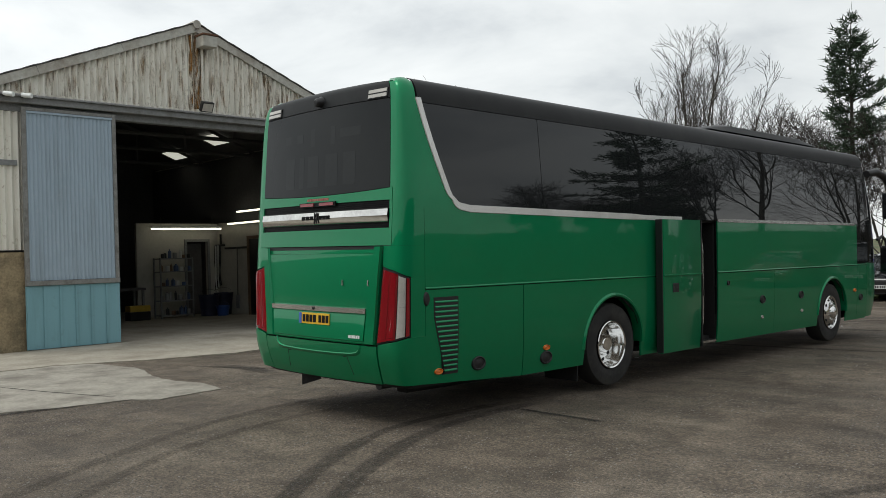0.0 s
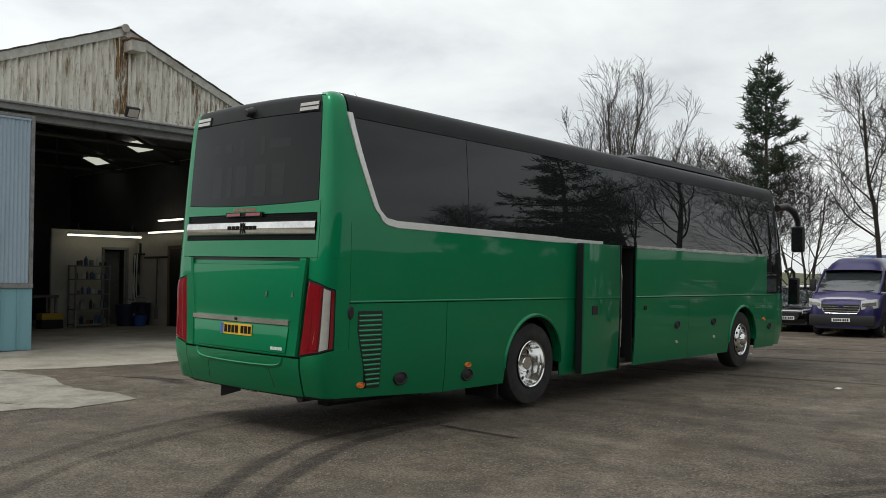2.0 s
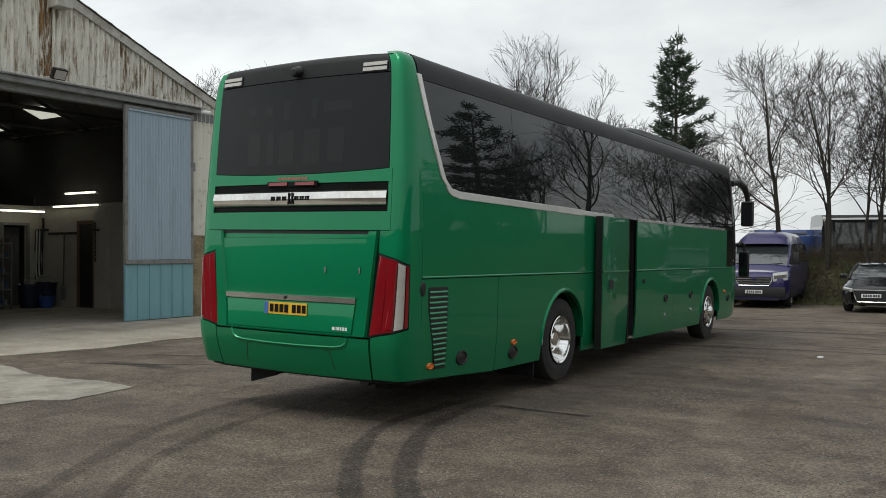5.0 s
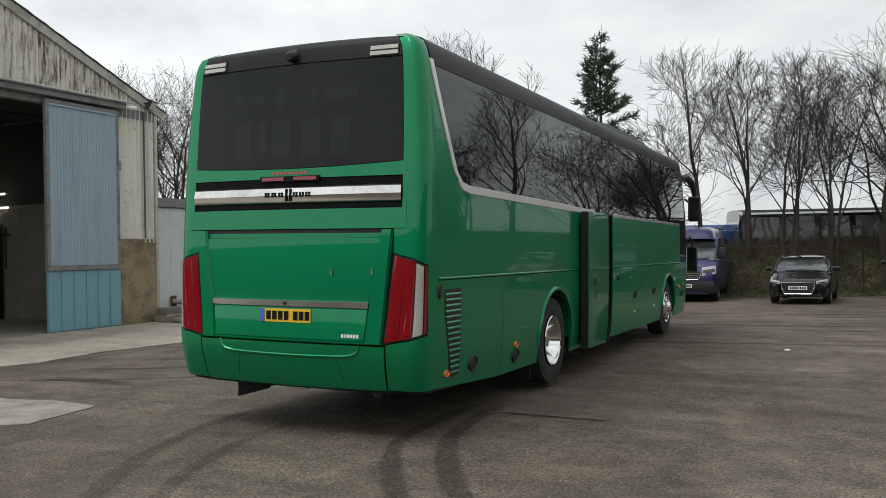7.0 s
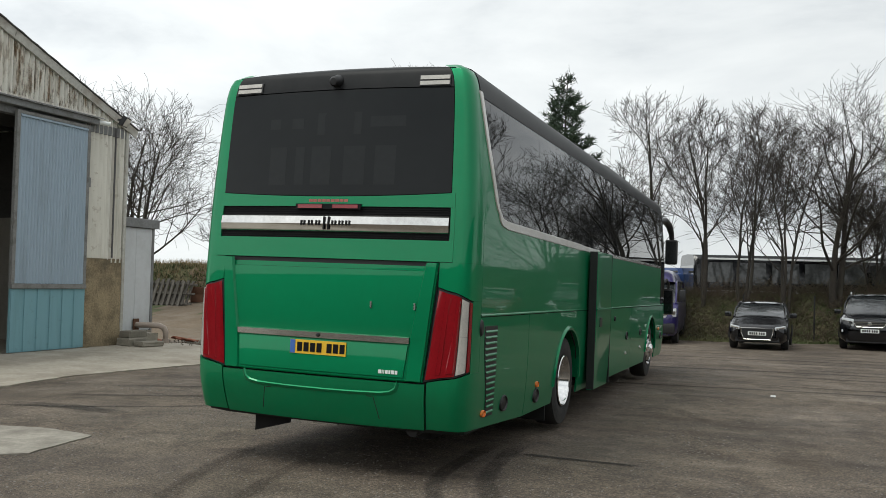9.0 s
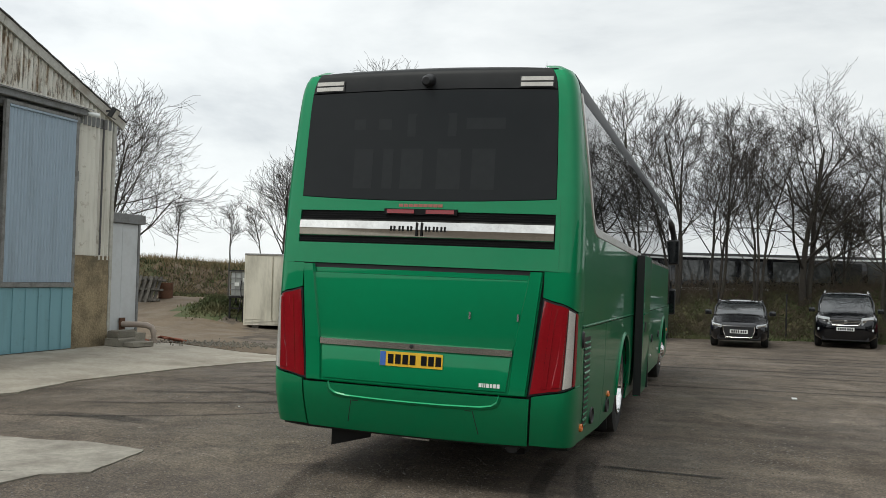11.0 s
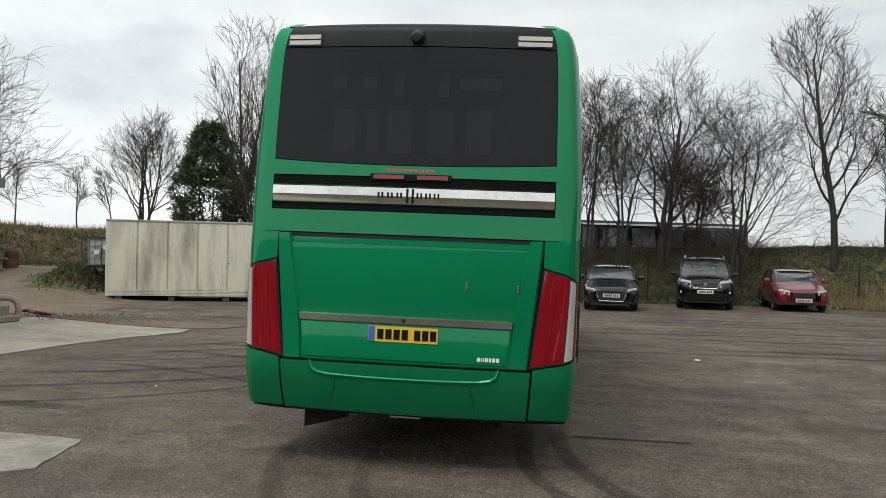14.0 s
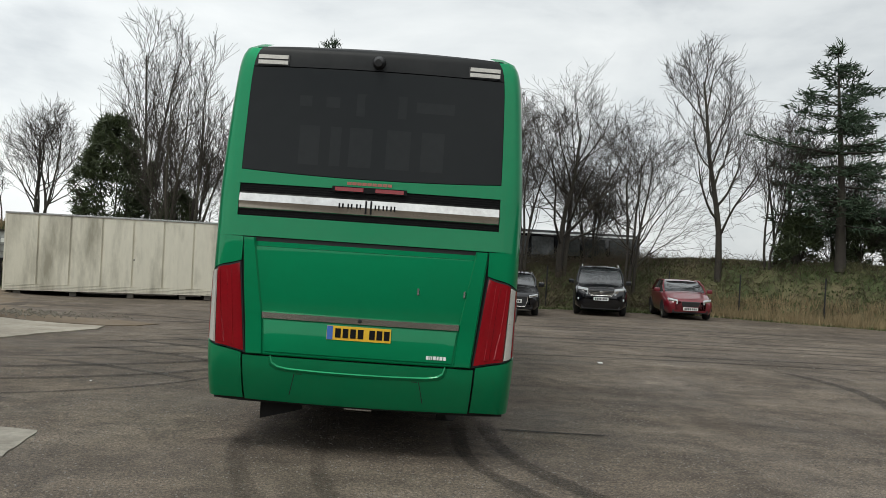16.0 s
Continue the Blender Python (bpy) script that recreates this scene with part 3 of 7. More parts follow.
# ---------------------------------------------------------------- the workshop shed
WX, YL, YR, YM, ZE, ZR = -9.93, -0.52, 9.02, 4.25, 4.80, 6.72
XB = -21.5
built = set(scene.objects)
SHED = thing("workshop_shed", pose(0, 0, 0), "gabled workshop of weathered white corrugated sheeting with open doorway", "workshop")
PITCH, AMP = 0.125, 0.034


def gable(y):
    return ZE + (ZR - ZE) * (1 - abs(y - YM) / (YR - YM))


def corrugated(y0, y1, zlo, zhi, x, pitch, amp, nz=2, face=1):
    """Corrugated sheet in the plane x, ribs upright; heights may depend on y."""
    n = max(6, int((y1 - y0) / pitch * 6))
    lo = zlo if callable(zlo) else (lambda y: zlo)
    hi = zhi if callable(zhi) else (lambda y: zhi)
    cols = []
    for k in range(n + 1):
        y = y0 + (y1 - y0) * k / n
        xx = x + amp * math.sin(2 * math.pi * y / pitch)
        cols.append([Vector((xx, y, lo(y) + (hi(y) - lo(y)) * j / nz)) for j in range(nz + 1)])
    return slab_of(cols, 0.008, (-face, 0, 0))


def sp(name, bm, mat, label="", parent=None, smooth=False):
    return part(name, bm, mat, parent or SHED, label, smooth)


# gable sheets, each a little out of line with the next
rnd = random.Random(5)
edges = frange(YL, YR, 9)
for a, b in zip(edges, edges[1:]):
    sp("sheet", corrugated(a - 0.03, b + 0.03, 4.70, lambda y: gable(min(YR, max(YL, y))) - 0.03, WX + rnd.uniform(-0.006, 0.006), PITCH, AMP), M_SHEET, smooth=True)
sp("rust_streak", corrugated(4.10, 4.37, 4.92, 6.52, WX + 0.012, PITCH, AMP), M_RUST, "rust streak down the sheeting under the ridge", smooth=True)
sp("rust_bloom", corrugated(YL + 0.2, YR - 0.2, 4.9, lambda y: gable(y) - 0.05, WX + 0.010, PITCH, AMP), M_RUSTTHIN, "thin rust bloom on the sheeting", smooth=True)
for a, b, z0 in ((7.70, 8.62, 1.86), (8.60, YR, 1.80), (YL, 0.62, 1.92)):
    sp("sheet", corrugated(a, b, z0, 4.74, WX + rnd.uniform(-0.006, 0.006), PITCH, AMP), M_SHEET, smooth=True)
# roughcast plinth walls either side of the doorway
for a, b in ((7.72, YR - 0.06), (YL, 0.64)):
    bm = boxed(WX - 0.28, WX + 0.03, a, b, -0.02, 1.88)
    bmesh.ops.subdivide_edges(bm, edges=bm.edges, cuts=14, use_grid_fill=True)
    for v in bm.verts:
        v.co += Vector((noise.noise(v.co * 3.0) * 0.03, 0, 0))
    sp("plinth_wall", bm, M_HARL, "brown roughcast wall", smooth=True)
# barge boards, ridge and roof slopes
for s, ye in ((-1, YL), (1, YR)):
    d = Vector((0, ye - YM, ZE - ZR)).normalized()
    L = math.hypot(ye - YM, ZE - ZR) + 0.28
    up = Vector((0, -d.z * s, d.y * s))
    n = 8
    for k in range(3):
        a, b = L * k / 3, L * (k + 1) / 3 - 0.008
        rows_ = [[Vector((WX + 0.07 + 0.004 * k, YM, ZR)) + d * t + up * h for h in (-0.12, 0.05)] for t in (a, b)]
        sp("barge_board", slab_of(rows_, 0.035, (-1, 0, 0)), M_BARGE, "weathered grey barge board")
    rows_ = []
    for j in range(41):
        t = L * j / 40
        rows_.append([Vector((x, YM, ZR)) + d * t + up * (0.06 + 0.006 * math.sin(j * 1.9)) for x in (WX + 0.10, XB - 0.2)])
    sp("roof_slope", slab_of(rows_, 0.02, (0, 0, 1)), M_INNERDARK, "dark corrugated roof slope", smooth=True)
    # translucent roof sheets, set as panels under the slope; their glow stands in for daylight
    for t0, t1, x0, x1 in ((3.75, 4.3, -15.3, -16.2), (4.1, 4.6, -18.3, -19.2)):
        if s > 0:
            sp("roof_light", slab_of([[Vector((x, YM, ZR)) + d * t - up * 0.012 for x in (x0, x1)] for t in (t0, t1)], 0.01, (0, 0, 1)), M_SKYLIGHT, "translucent roof sheet with daylight put in as its own glow")
bm = bmesh.new()
rod(bm, (WX + 0.12, YM, ZR + 0.03), (XB, YM, ZR + 0.03), 0.09, 0.09, 14)
sp("ridge_cap", bm, M_BARGE, "round weathered ridge capping", smooth=True)
# head beam of the doorway and the door track with its cover
sp("lintel", boxed(WX - 0.16, WX + 0.03, YL, YR, 4.52, 4.72, 0.01), M_RAIL)
sp("door_track", boxed(WX + 0.05, WX + 0.19, YL + 0.1, 8.0, 4.66, 4.79, 0.012), M_RAIL, "grey sliding-door track")
sp("track_cover", slab_of([[Vector((WX + 0.02, y, 4.86)), Vector((WX + 0.24, y, 4.80))] for y in (YL, 8.1)], 0.02, (0, 0, -1)), M_RAIL)
sp("corner_post", boxed(WX - 0.22, WX + 0.04, YR - 0.05, YR + 0.03, 0, 4.85, 0.01), M_BARGE)
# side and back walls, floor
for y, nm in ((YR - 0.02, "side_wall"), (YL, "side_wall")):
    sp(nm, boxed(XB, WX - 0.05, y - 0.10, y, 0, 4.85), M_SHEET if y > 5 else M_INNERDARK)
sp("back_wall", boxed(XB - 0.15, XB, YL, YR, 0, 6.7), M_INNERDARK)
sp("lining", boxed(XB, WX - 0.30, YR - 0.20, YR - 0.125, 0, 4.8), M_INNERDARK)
tagged(new("floor", finish("floor", boxed(XB, WX + 0.02, YL, YR, -0.06, 0.024), M_CONC)), "dusty concrete workshop floor", "floor", kind="structure")
# roof trusses
for x in (-12.4, -15.0, -18.0):
    bm = bmesh.new()
    rod(bm, (x, YL, ZE - 0.1), (x, YR, ZE - 0.1), 0.05, 0.05, 6)
    for s, ye in ((-1, YL), (1, YR)):
        rod(bm, (x, YM, ZR - 0.1), (x, ye, ZE - 0.1), 0.05, 0.05, 6)
        rod(bm, (x, (YM + ye) / 2, ZE - 0.1), (x, (YM + ye) / 2, (ZE + ZR) / 2 - 0.1), 0.04, 0.04, 6)
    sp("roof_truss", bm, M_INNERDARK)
# white partition room at the back
sp("partition_wall", boxed(-17.15, -17.05, 6.10, 7.66, 0.024, 2.80), M_INNERWHITE, "off-white inner wall")
sp("partition_wall", boxed(-17.15, -17.05, 8.36, YR - 0.2, 0.024, 2.80), M_INNERWHITE, "off-white inner wall")
sp("partition_wall", boxed(-17.15, -17.05, 7.66, 8.36, 2.25, 2.80), M_INNERWHITE, "off-white inner wall")
sp("partition_wall", boxed(-17.04, -12.2, YR - 0.30, YR - 0.21, 0.024, 2.80), M_INNERWHITE, "off-white inner wall")
sp("inner_door_frame", boxed(-17.06, -17.0, 7.60, 7.67, 0.024, 2.30), M_RAIL)
sp("inner_door_frame", boxed(-17.06, -17.0, 8.36, 8.43, 0.024, 2.30), M_RAIL)
sp("inner_door_frame", boxed(-17.06, -17.0, 7.60, 8.43, 2.25, 2.32), M_RAIL)
sp("inner_door", boxed(-17.35, -17.30, 7.7, 8.3, 0.03, 2.2), M_INNERDARK)
M_BROWNFRAME = plain("brown_door_frame", (0.16, 0.10, 0.06), 0.7, 0, 0.2, 4)
for x in (-15.27, -14.60):
    sp("side_door_frame", boxed(x, x + 0.10, YR - 0.35, YR - 0.29, 0.024, 2.35), M_BROWNFRAME)
sp("side_door_frame", boxed(-15.17, -14.60, YR - 0.35, YR - 0.29, 2.26, 2.35), M_BROWNFRAME)
# flat black panel: the shade inside the side doorway, put in as colour
sp("side_doorway_dark", boxed(-15.16, -14.61, YR - 0.325, YR - 0.295, 0.024, 2.255), M_BLACK, "black panel for the shaded opening of the side doorway")
sp("wall_board", boxed(-14.48, -13.93, YR - 0.40, YR - 0.305, 0.024, 2.70, 0.01), M_INNERWHITE, "off-white board on the inner wall")
sp("wall_board", boxed(-16.55, -15.29, YR - 0.325, YR - 0.303, 0.024, 1.36, 0.004), M_INNERWHITE, "paler lower half of the inner wall")
for y0, y1, x, z in ((6.35, 8.6, -16.6, 2.62),):
    tl_ = thing("tube_light", pose(x, y0, z), "lit fluorescent tube lamp", "tube light", "tube lights")
    bm = bmesh.new()
    rod(bm, (0, 0, 0), (0, y1 - y0, 0), 0.025, 0.025, 8)
    part("tube", bm, M_TUBE, tl_)
    part("batten", boxed(-0.04, 0.04, 0, y1 - y0, 0.03, 0.075), M_WHITE, tl_)
    for yy in (0.3, y1 - y0 - 0.3):
        bm = bmesh.new()
        rod(bm, (0.0, yy, 0.07), (0.0, yy, 0.35), 0.008, 0.008, 6)
        part("hanger", bm, M_RAIL, tl_)
for x0, z, lt in ((-16.19, 2.75, 1.9), (-15.66, 3.09, 1.25)):
    tl_ = thing("tube_light", pose(x0, YR - 0.42, z), "lit fluorescent tube lamp on the wall", "tube light", "tube lights")
    bm = bmesh.new()
    rod(bm, (0, 0, 0), (lt, 0, 0), 0.022, 0.022, 8)
    part("tube", bm, M_TUBE, tl_)
    part("batten", boxed(0, lt, 0.03, 0.12, -0.03, 0.03), M_WHITE, tl_)

# sliding doors
def sliding_door(y0, y1):
    d = thing("sliding_door", pose(WX + 0.12, y0, 0), "tall sliding door, faded blue sheeting over pale blue panels", "door", "sliding doors")
    w = y1 - y0
    part("stile", boxed(-0.04, 0.04, 0, 0.075, 1.33, 4.60, 0.008), M_FRAMEWOOD, d)
    part("stile", boxed(-0.04, 0.04, w - 0.075, w, 1.33, 4.60, 0.008), M_FRAMEWOOD, d)
    part("top_rail", boxed(-0.035, 0.035, 0.076, w - 0.076, 4.535, 4.60, 0.008), M_FRAMEWOOD, d)
    part("middle_rail", boxed(-0.04, 0.06, 0.0, w, 1.24, 1.329, 0.008), M_FRAMEWOOD, d)
    part("upper_sheeting", corrugated(0.077, w - 0.077, 1.335, 4.49, 0.02, 0.076, 0.012), M_DOORBLUE, d, "faded blue corrugated sheet", smooth=True)
    part("top_strip", boxed(0.0, 0.05, 0.077, w - 0.077, 4.488, 4.528, 0.004), M_DOORBLUE, d)
    k = max(4, round(w / 0.29))
    for i in range(k):
        a, b = w * i / k, w * (i + 1) / k
        part("lower_panel", boxed(-0.02, 0.02, a, b - 0.002, 0.045, 1.235), M_DOORTEAL, d)
        part("panel_rib", boxed(0.021, 0.038, a + 0.01, a + 0.045, 0.05, 1.23, 0.006), M_DOORTEAL, d)
    return d


sliding_door(0.57, 2.36)
sliding_door(5.95, 7.80)


def flood_lamp(x, y, z, turn=0.0, tilt=30):
    d = thing("flood_lamp", pose(x, y, z, 0, 0, turn), "small black floodlight on the gable", "floodlight", "floodlights")
    part("bracket", boxed(-0.10, 0.02, -0.02, 0.02, -0.02, 0.02), M_BLACK, d)
    m = pose(0.06, 0, -0.04, 0, tilt, 0)
    part("housing", boxed(-0.05, 0.05, -0.14, 0.14, -0.11, 0.11, 0.012), M_BLACK, d, at=m)
    part("lamp_glass", boxed(0.051, 0.056, -0.115, 0.115, -0.085, 0.085), M_CLEAR, d, at=m)


flood_lamp(WX + 0.22, 4.33, 4.98)
flood_lamp(WX + 0.28, 8.55, 4.86, 20)
d = thing("old_lamp_box", pose(WX + 0.2, 4.42, 6.36), "rusty old lamp box under the ridge", "lamp")
part("box_body", boxed(-0.16, 0.16, -0.17, 0.17, -0.12, 0.12, 0.02), M_BARGE, d)
part("lid", boxed(-0.18, 0.18, -0.19, 0.19, 0.12, 0.16, 0.01), M_RUSTMETAL, d)
for y in (0.30, 0.62):
    d = thing("security_camera", pose(WX + 0.22, y, 4.80), "small pale security camera on the track", "camera")
    bm = bmesh.new()
    rod(bm, (0, -0.05, 0), (0.16, 0.06, -0.03), 0.045, 0.045, 10)
    part("camera_body", bm, M_WHITE, d, smooth=True)
    part("mount", boxed(-0.12, 0.02, -0.07, -0.03, -0.05, 0.0), M_BLACK, d)
d = thing("security_camera", pose(WX + 0.16, 8.02, 4.72), "small pale security camera beside the track", "camera")
bm = bmesh.new()
rod(bm, (0, 0, 0), (0.16, 0.14, -0.03), 0.045, 0.045, 10)
part("camera_body", bm, M_WHITE, d, smooth=True)
part("mount", boxed(-0.12, 0.02, -0.03, 0.03, 0.0, 0.05), M_BLACK, d)
bm = bmesh.new()
rod(bm, (WX + 0.06, 8.62, 1.9), (WX + 0.06, 8.62, 4.7), 0.02, 0.02, 6)
sp("sheet_joint", bm, M_INNERDARK)
sp("wall_patch", boxed(WX + 0.03, WX + 0.05, 7.85, 7.95, 3.35, 3.55), M_RAIL)
sp("wall_patch", boxed(WX + 0.03, WX + 0.05, 0.2, 0.5, 3.5, 3.6), M_RAIL)

# shelving with tins and bottles
rack = thing("shelving_unit", pose(-16.7, 6.45, 0.024), "grey metal shelving crowded with tins and bottles", "shelving")
for y in (0, 1.0):
    for x in (0, 0.4):
        part("upright", boxed(x - 0.02, x + 0.02, y - 0.02, y + 0.02, 0, 1.75), M_RAIL, rack)
for z in (0.08, 0.5, 0.92, 1.34, 1.72):
    part("shelf", boxed(-0.02, 0.42, -0.02, 1.02, z - 0.015, z + 0.015), M_RAIL, rack)
rnd = random.Random(9)
tins = [plain("tin_grey", (0.25, 0.25, 0.24), 0.4), plain("bottle_white", (0.6, 0.6, 0.58), 0.4), plain("tin_blue", (0.06, 0.10, 0.2), 0.4), plain("tin_brown", (0.16, 0.09, 0.05), 0.5), M_BLACK]
for z in (0.095, 0.515, 0.935, 1.355, 1.735):
    y = 0.06
    while y < 0.93:
        r = rnd.uniform(0.035, 0.075)
        h = rnd.uniform(0.12, 0.28)
        c = thing("bottle" if h > 0.2 else "tin", pose(-16.7 + 0.28 + rnd.uniform(-0.05, 0.05), 6.45 + y + r, 0.024 + z), "container standing on the workshop shelving", "container", "containers on the shelving")
        bm = bmesh.new()
        lathe(bm, [(0, 0), (r, 0), (r, h * 0.7), (r * 0.9, h * 0.78), (r * 0.4, h * 0.85) if h > 0.2 else (r * 0.95, h * 0.8), (r * 0.4, h) if h > 0.2 else (r * 0.9, h * 0.8), (0, h if h > 0.2 else h * 0.8)], 10)
        part("container_body", bm, rnd.choice(tins), c, smooth=True)
        y += 2 * r + rnd.uniform(0.01, 0.06)


def bucket(x, y, r, h, col, label, name="bucket"):
    d = thing(name, pose(x, y, 0.024), label, "bucket")
    bm = bmesh.new()
    lathe(bm, [(0, 0.004), (r * 0.78, 0.004), (r, h), (r * 1.06, h), (r * 1.06, h - 0.02), (r * 0.97, h - 0.025), (r * 0.76, 0.012), (0, 0.012)], 20)
    part("pail", bm, col, d, smooth=True)
    bm = bmesh.new()
    tube(bm, [(0, r * math.cos(a), h + r * 0.9 * math.sin(a) * 0.6) for a in frange(0, math.pi, 10)], 0.006, 6)
    part("handle", bm, M_STEEL, d)


M_BLUEP = plain("blue_plastic", (0.03, 0.09, 0.32), 0.4, 0, 0.08, 6)
M_DARKP = plain("dark_blue_bin", (0.015, 0.02, 0.05), 0.5, 0, 0.1, 6)
bucket(-15.75, 8.1, 0.20, 0.30, M_BLUEP, "blue plastic bucket on the workshop floor")
bucket(-16.1, 7.85, 0.30, 0.62, M_DARKP, "dark plastic bin on the workshop floor", "bin")
bucket(-16.3, 8.45, 0.28, 0.66, M_DARKP, "dark plastic bin on the workshop floor", "bin")
WY = YR - 0.36
d = thing("spade", pose(-15.83, WY, 0.0), "long-handled dark spade hanging on the inner wall", "spade")
bm = bmesh.new()
rod(bm, (0, 0, 0.58), (0.02, 0.01, 2.05), 0.020, 0.018, 8)
part("shaft", bm, M_OLDWOOD, d)
bm = boxed(-0.11, 0.11, -0.02, 0.02, 0.20, 0.60, 0.015)
for v in bm.verts:
    if v.co.z < 0.3:
        v.co.x *= 0.7
part("blade", bm, M_RAIL, d)
d = thing("tool_rail", pose(-16.53, WY, 2.02), "dark timber rail along the inner wall", "rail")
part("rail", boxed(0, 1.22, 0, 0.05, -0.03, 0.03, 0.005), M_BLACK, d)
d = thing("hose_rack", pose(-16.86, WY, 0.0), "dark rack with hanging hoses on the inner wall", "hose rack")
part("crossbar", boxed(-0.33, 0.33, -0.02, 0.03, 2.09, 2.15, 0.005), M_BLACK, d)
part("upright", boxed(0.07, 0.13, -0.01, 0.03, 2.15, 2.46, 0.005), M_BLACK, d)
for k, (x, m) in enumerate(((-0.26, M_BLACK), (-0.20, M_BLACK), (-0.13, M_WHITE), (-0.06, M_BLACK), (0.0, M_WHITE), (0.08, M_BLACK), (0.15, M_BLACK))):
    bm = bmesh.new()
    tube(bm, [(x, -0.03, 2.12), (x + 0.01, -0.05, 1.6), (x - 0.01, -0.05, 1.1), (x + 0.005, -0.04, 0.72 + 0.03 * k)], 0.018, 7)
    part("hose", bm, m, d, smooth=True)
d = thing("hanging_chain", pose(-14.38, YR - 0.43, 0.0), "dark chain and hooks hanging on the white board", "chain")
for k in range(12):
    bm = bmesh.new()
    tube(bm, [(0.035 * math.cos(a) * (1 if k % 2 else 0.5), 0, 1.30 + 0.085 * k + 0.055 * math.sin(a)) for a in frange(0, 2 * math.pi, 8)], 0.010, 5)
    part("link", bm, M_BLACK, d)
part("hook_bar", boxed(-0.10, 0.16, -0.02, 0.02, 2.06, 2.11, 0.005), M_BLACK, d)
d = thing("work_bench", pose(-17.0, 4.6, 0.024), "dark cluttered workbench against the back wall", "workbench")
part("worktop", boxed(0, 0.7, 0, 1.4, 0.85, 0.92, 0.01), M_INNERDARK, d)
for x in (0.05, 0.62):
    for y in (0.05, 1.3):
        part("leg", boxed(x, x + 0.06, y, y + 0.06, 0, 0.85), M_RAIL, d)
M_MUSTARD = plain("yellow_crate", (0.5, 0.33, 0.04), 0.6)
d = thing("crate", pose(-16.6, 5.5, 0.024), "yellow plastic crate in front of the shelving", "crate")
part("crate_body", boxed(0, 0.35, 0, 0.6, 0.25, 0.42, 0.02), M_MUSTARD, d)
part("crate_base", boxed(0, 0.35, 0, 0.6, 0.0, 0.248, 0.02), M_BLACK, d)

# ---------------------------------------------------------------- white outhouse, pipe and stones at the corner
OUT = thing("outhouse", pose(-10.16, 9.08, 0), "small white panelled outhouse with a flat grey roof edge", "outhouse")
part("wall_panel", boxed(-2.2, 0, 0.02, 1.15, 0.28, 2.62), M_SHEDWHITE, OUT)
part("wall_panel", boxed(-0.004, 0.012, 0.02, 0.60, 0.30, 2.60), M_SHEDWHITE, OUT)
part("wall_panel", boxed(-0.004, 0.012, 0.606, 1.12, 0.30, 2.60), M_SHEDWHITE, OUT)
part("corner_trim", boxed(-0.05, 0.03, 1.12, 1.19, 0.0, 2.62), M_RAIL, OUT)
part("roof_edge", boxed(-2.3, 0.08, -0.06, 1.30, 2.63, 2.84, 0.01), M_RAIL, OUT)
part("plinth", boxed(-2.2, 0.04, 0.0, 1.16, 0, 0.279), M_CONC, OUT)
d = thing("waste_pipe", pose(-10.12, 9.72, 0), "grey plastic waste pipe bending into the ground", "pipe")
bm = bmesh.new()
tube(bm, [(0.0, 0, 0.42), (0.3, 0.12, 0.42), (0.5, 0.2, 0.41), (0.6, 0.24, 0.36), (0.64, 0.26, 0.26), (0.64, 0.26, 0.0)], 0.065, 14)
part("bent_tube", bm, M_PIPE, d, smooth=True)
bm = bmesh.new()
rod(bm, (0.64, 0.26, 0.0), (0.64, 0.26, 0.12), 0.08, 0.08, 14)
part("collar", bm, M_PIPE, d)
part("wall_flange", boxed(0.0, 0.02, -0.09, 0.09, 0.30, 0.56), M_RUSTMETAL, d)
rnd = random.Random(12)
for x, y, z, sx, sy, sz in ((-9.55, 8.95, 0.03, 0.34, 0.52, 0.17), (-9.55, 9.0, 0.20, 0.3, 0.5, 0.15), (-9.2, 9.1, 0.03, 0.26, 0.62, 0.1), (-9.7, 9.6, 0.03, 0.3, 0.4, 0.24)):
    bm = boxed(-sx / 2, sx / 2, -sy / 2, sy / 2, 0, sz, 0.02)
    for v in bm.verts:
        v.co += Vector([rnd.uniform(-0.012, 0.012) for _ in range(3)])
    solid("stone_block", bm, M_STONE, "rough grey stone block stacked by the wall", "stone", "stones by the wall", at=pose(x, y, z - 0.01, 0, 0, rnd.uniform(-8, 8)))
for i in range(6):
    bm = boxed(-0.14, 0.14, -0.09, 0.09, 0, 0.03, 0.006)
    solid("broken_tile", bm, M_TERRACOTTA, "broken red clay tile on the rubble", "tile", "broken tiles", at=pose(-9.5 + rnd.uniform(-0.3, 0.5), 10.3 + rnd.uniform(-0.3, 0.4), 0.03 + 0.012 * i, rnd.uniform(-14, 14), rnd.uniform(-14, 14), rnd.uniform(0, 180)))
# rubble, uncountable
bm = bmesh.new()
for i in range(620):
    r = rnd.uniform(0.008, 0.027)
    x, y = rnd.gauss(-8.0, 0.9), rnd.gauss(10.55, 0.35)
    bmesh.ops.create_icosphere(bm, subdivisions=1, radius=r, matrix=pose(x, y, 0.03 + r * 0.2, rnd.uniform(0, 180), rnd.uniform(0, 180), 0) @ Matrix.Diagonal((1, rnd.uniform(0.6, 1), rnd.uniform(0.5, 0.8), 1)))
solid("rubble", bm, M_STONE, "scattered stone rubble along the concrete", "rubble", kind="stuff")


settle(built, WORKSHOP)

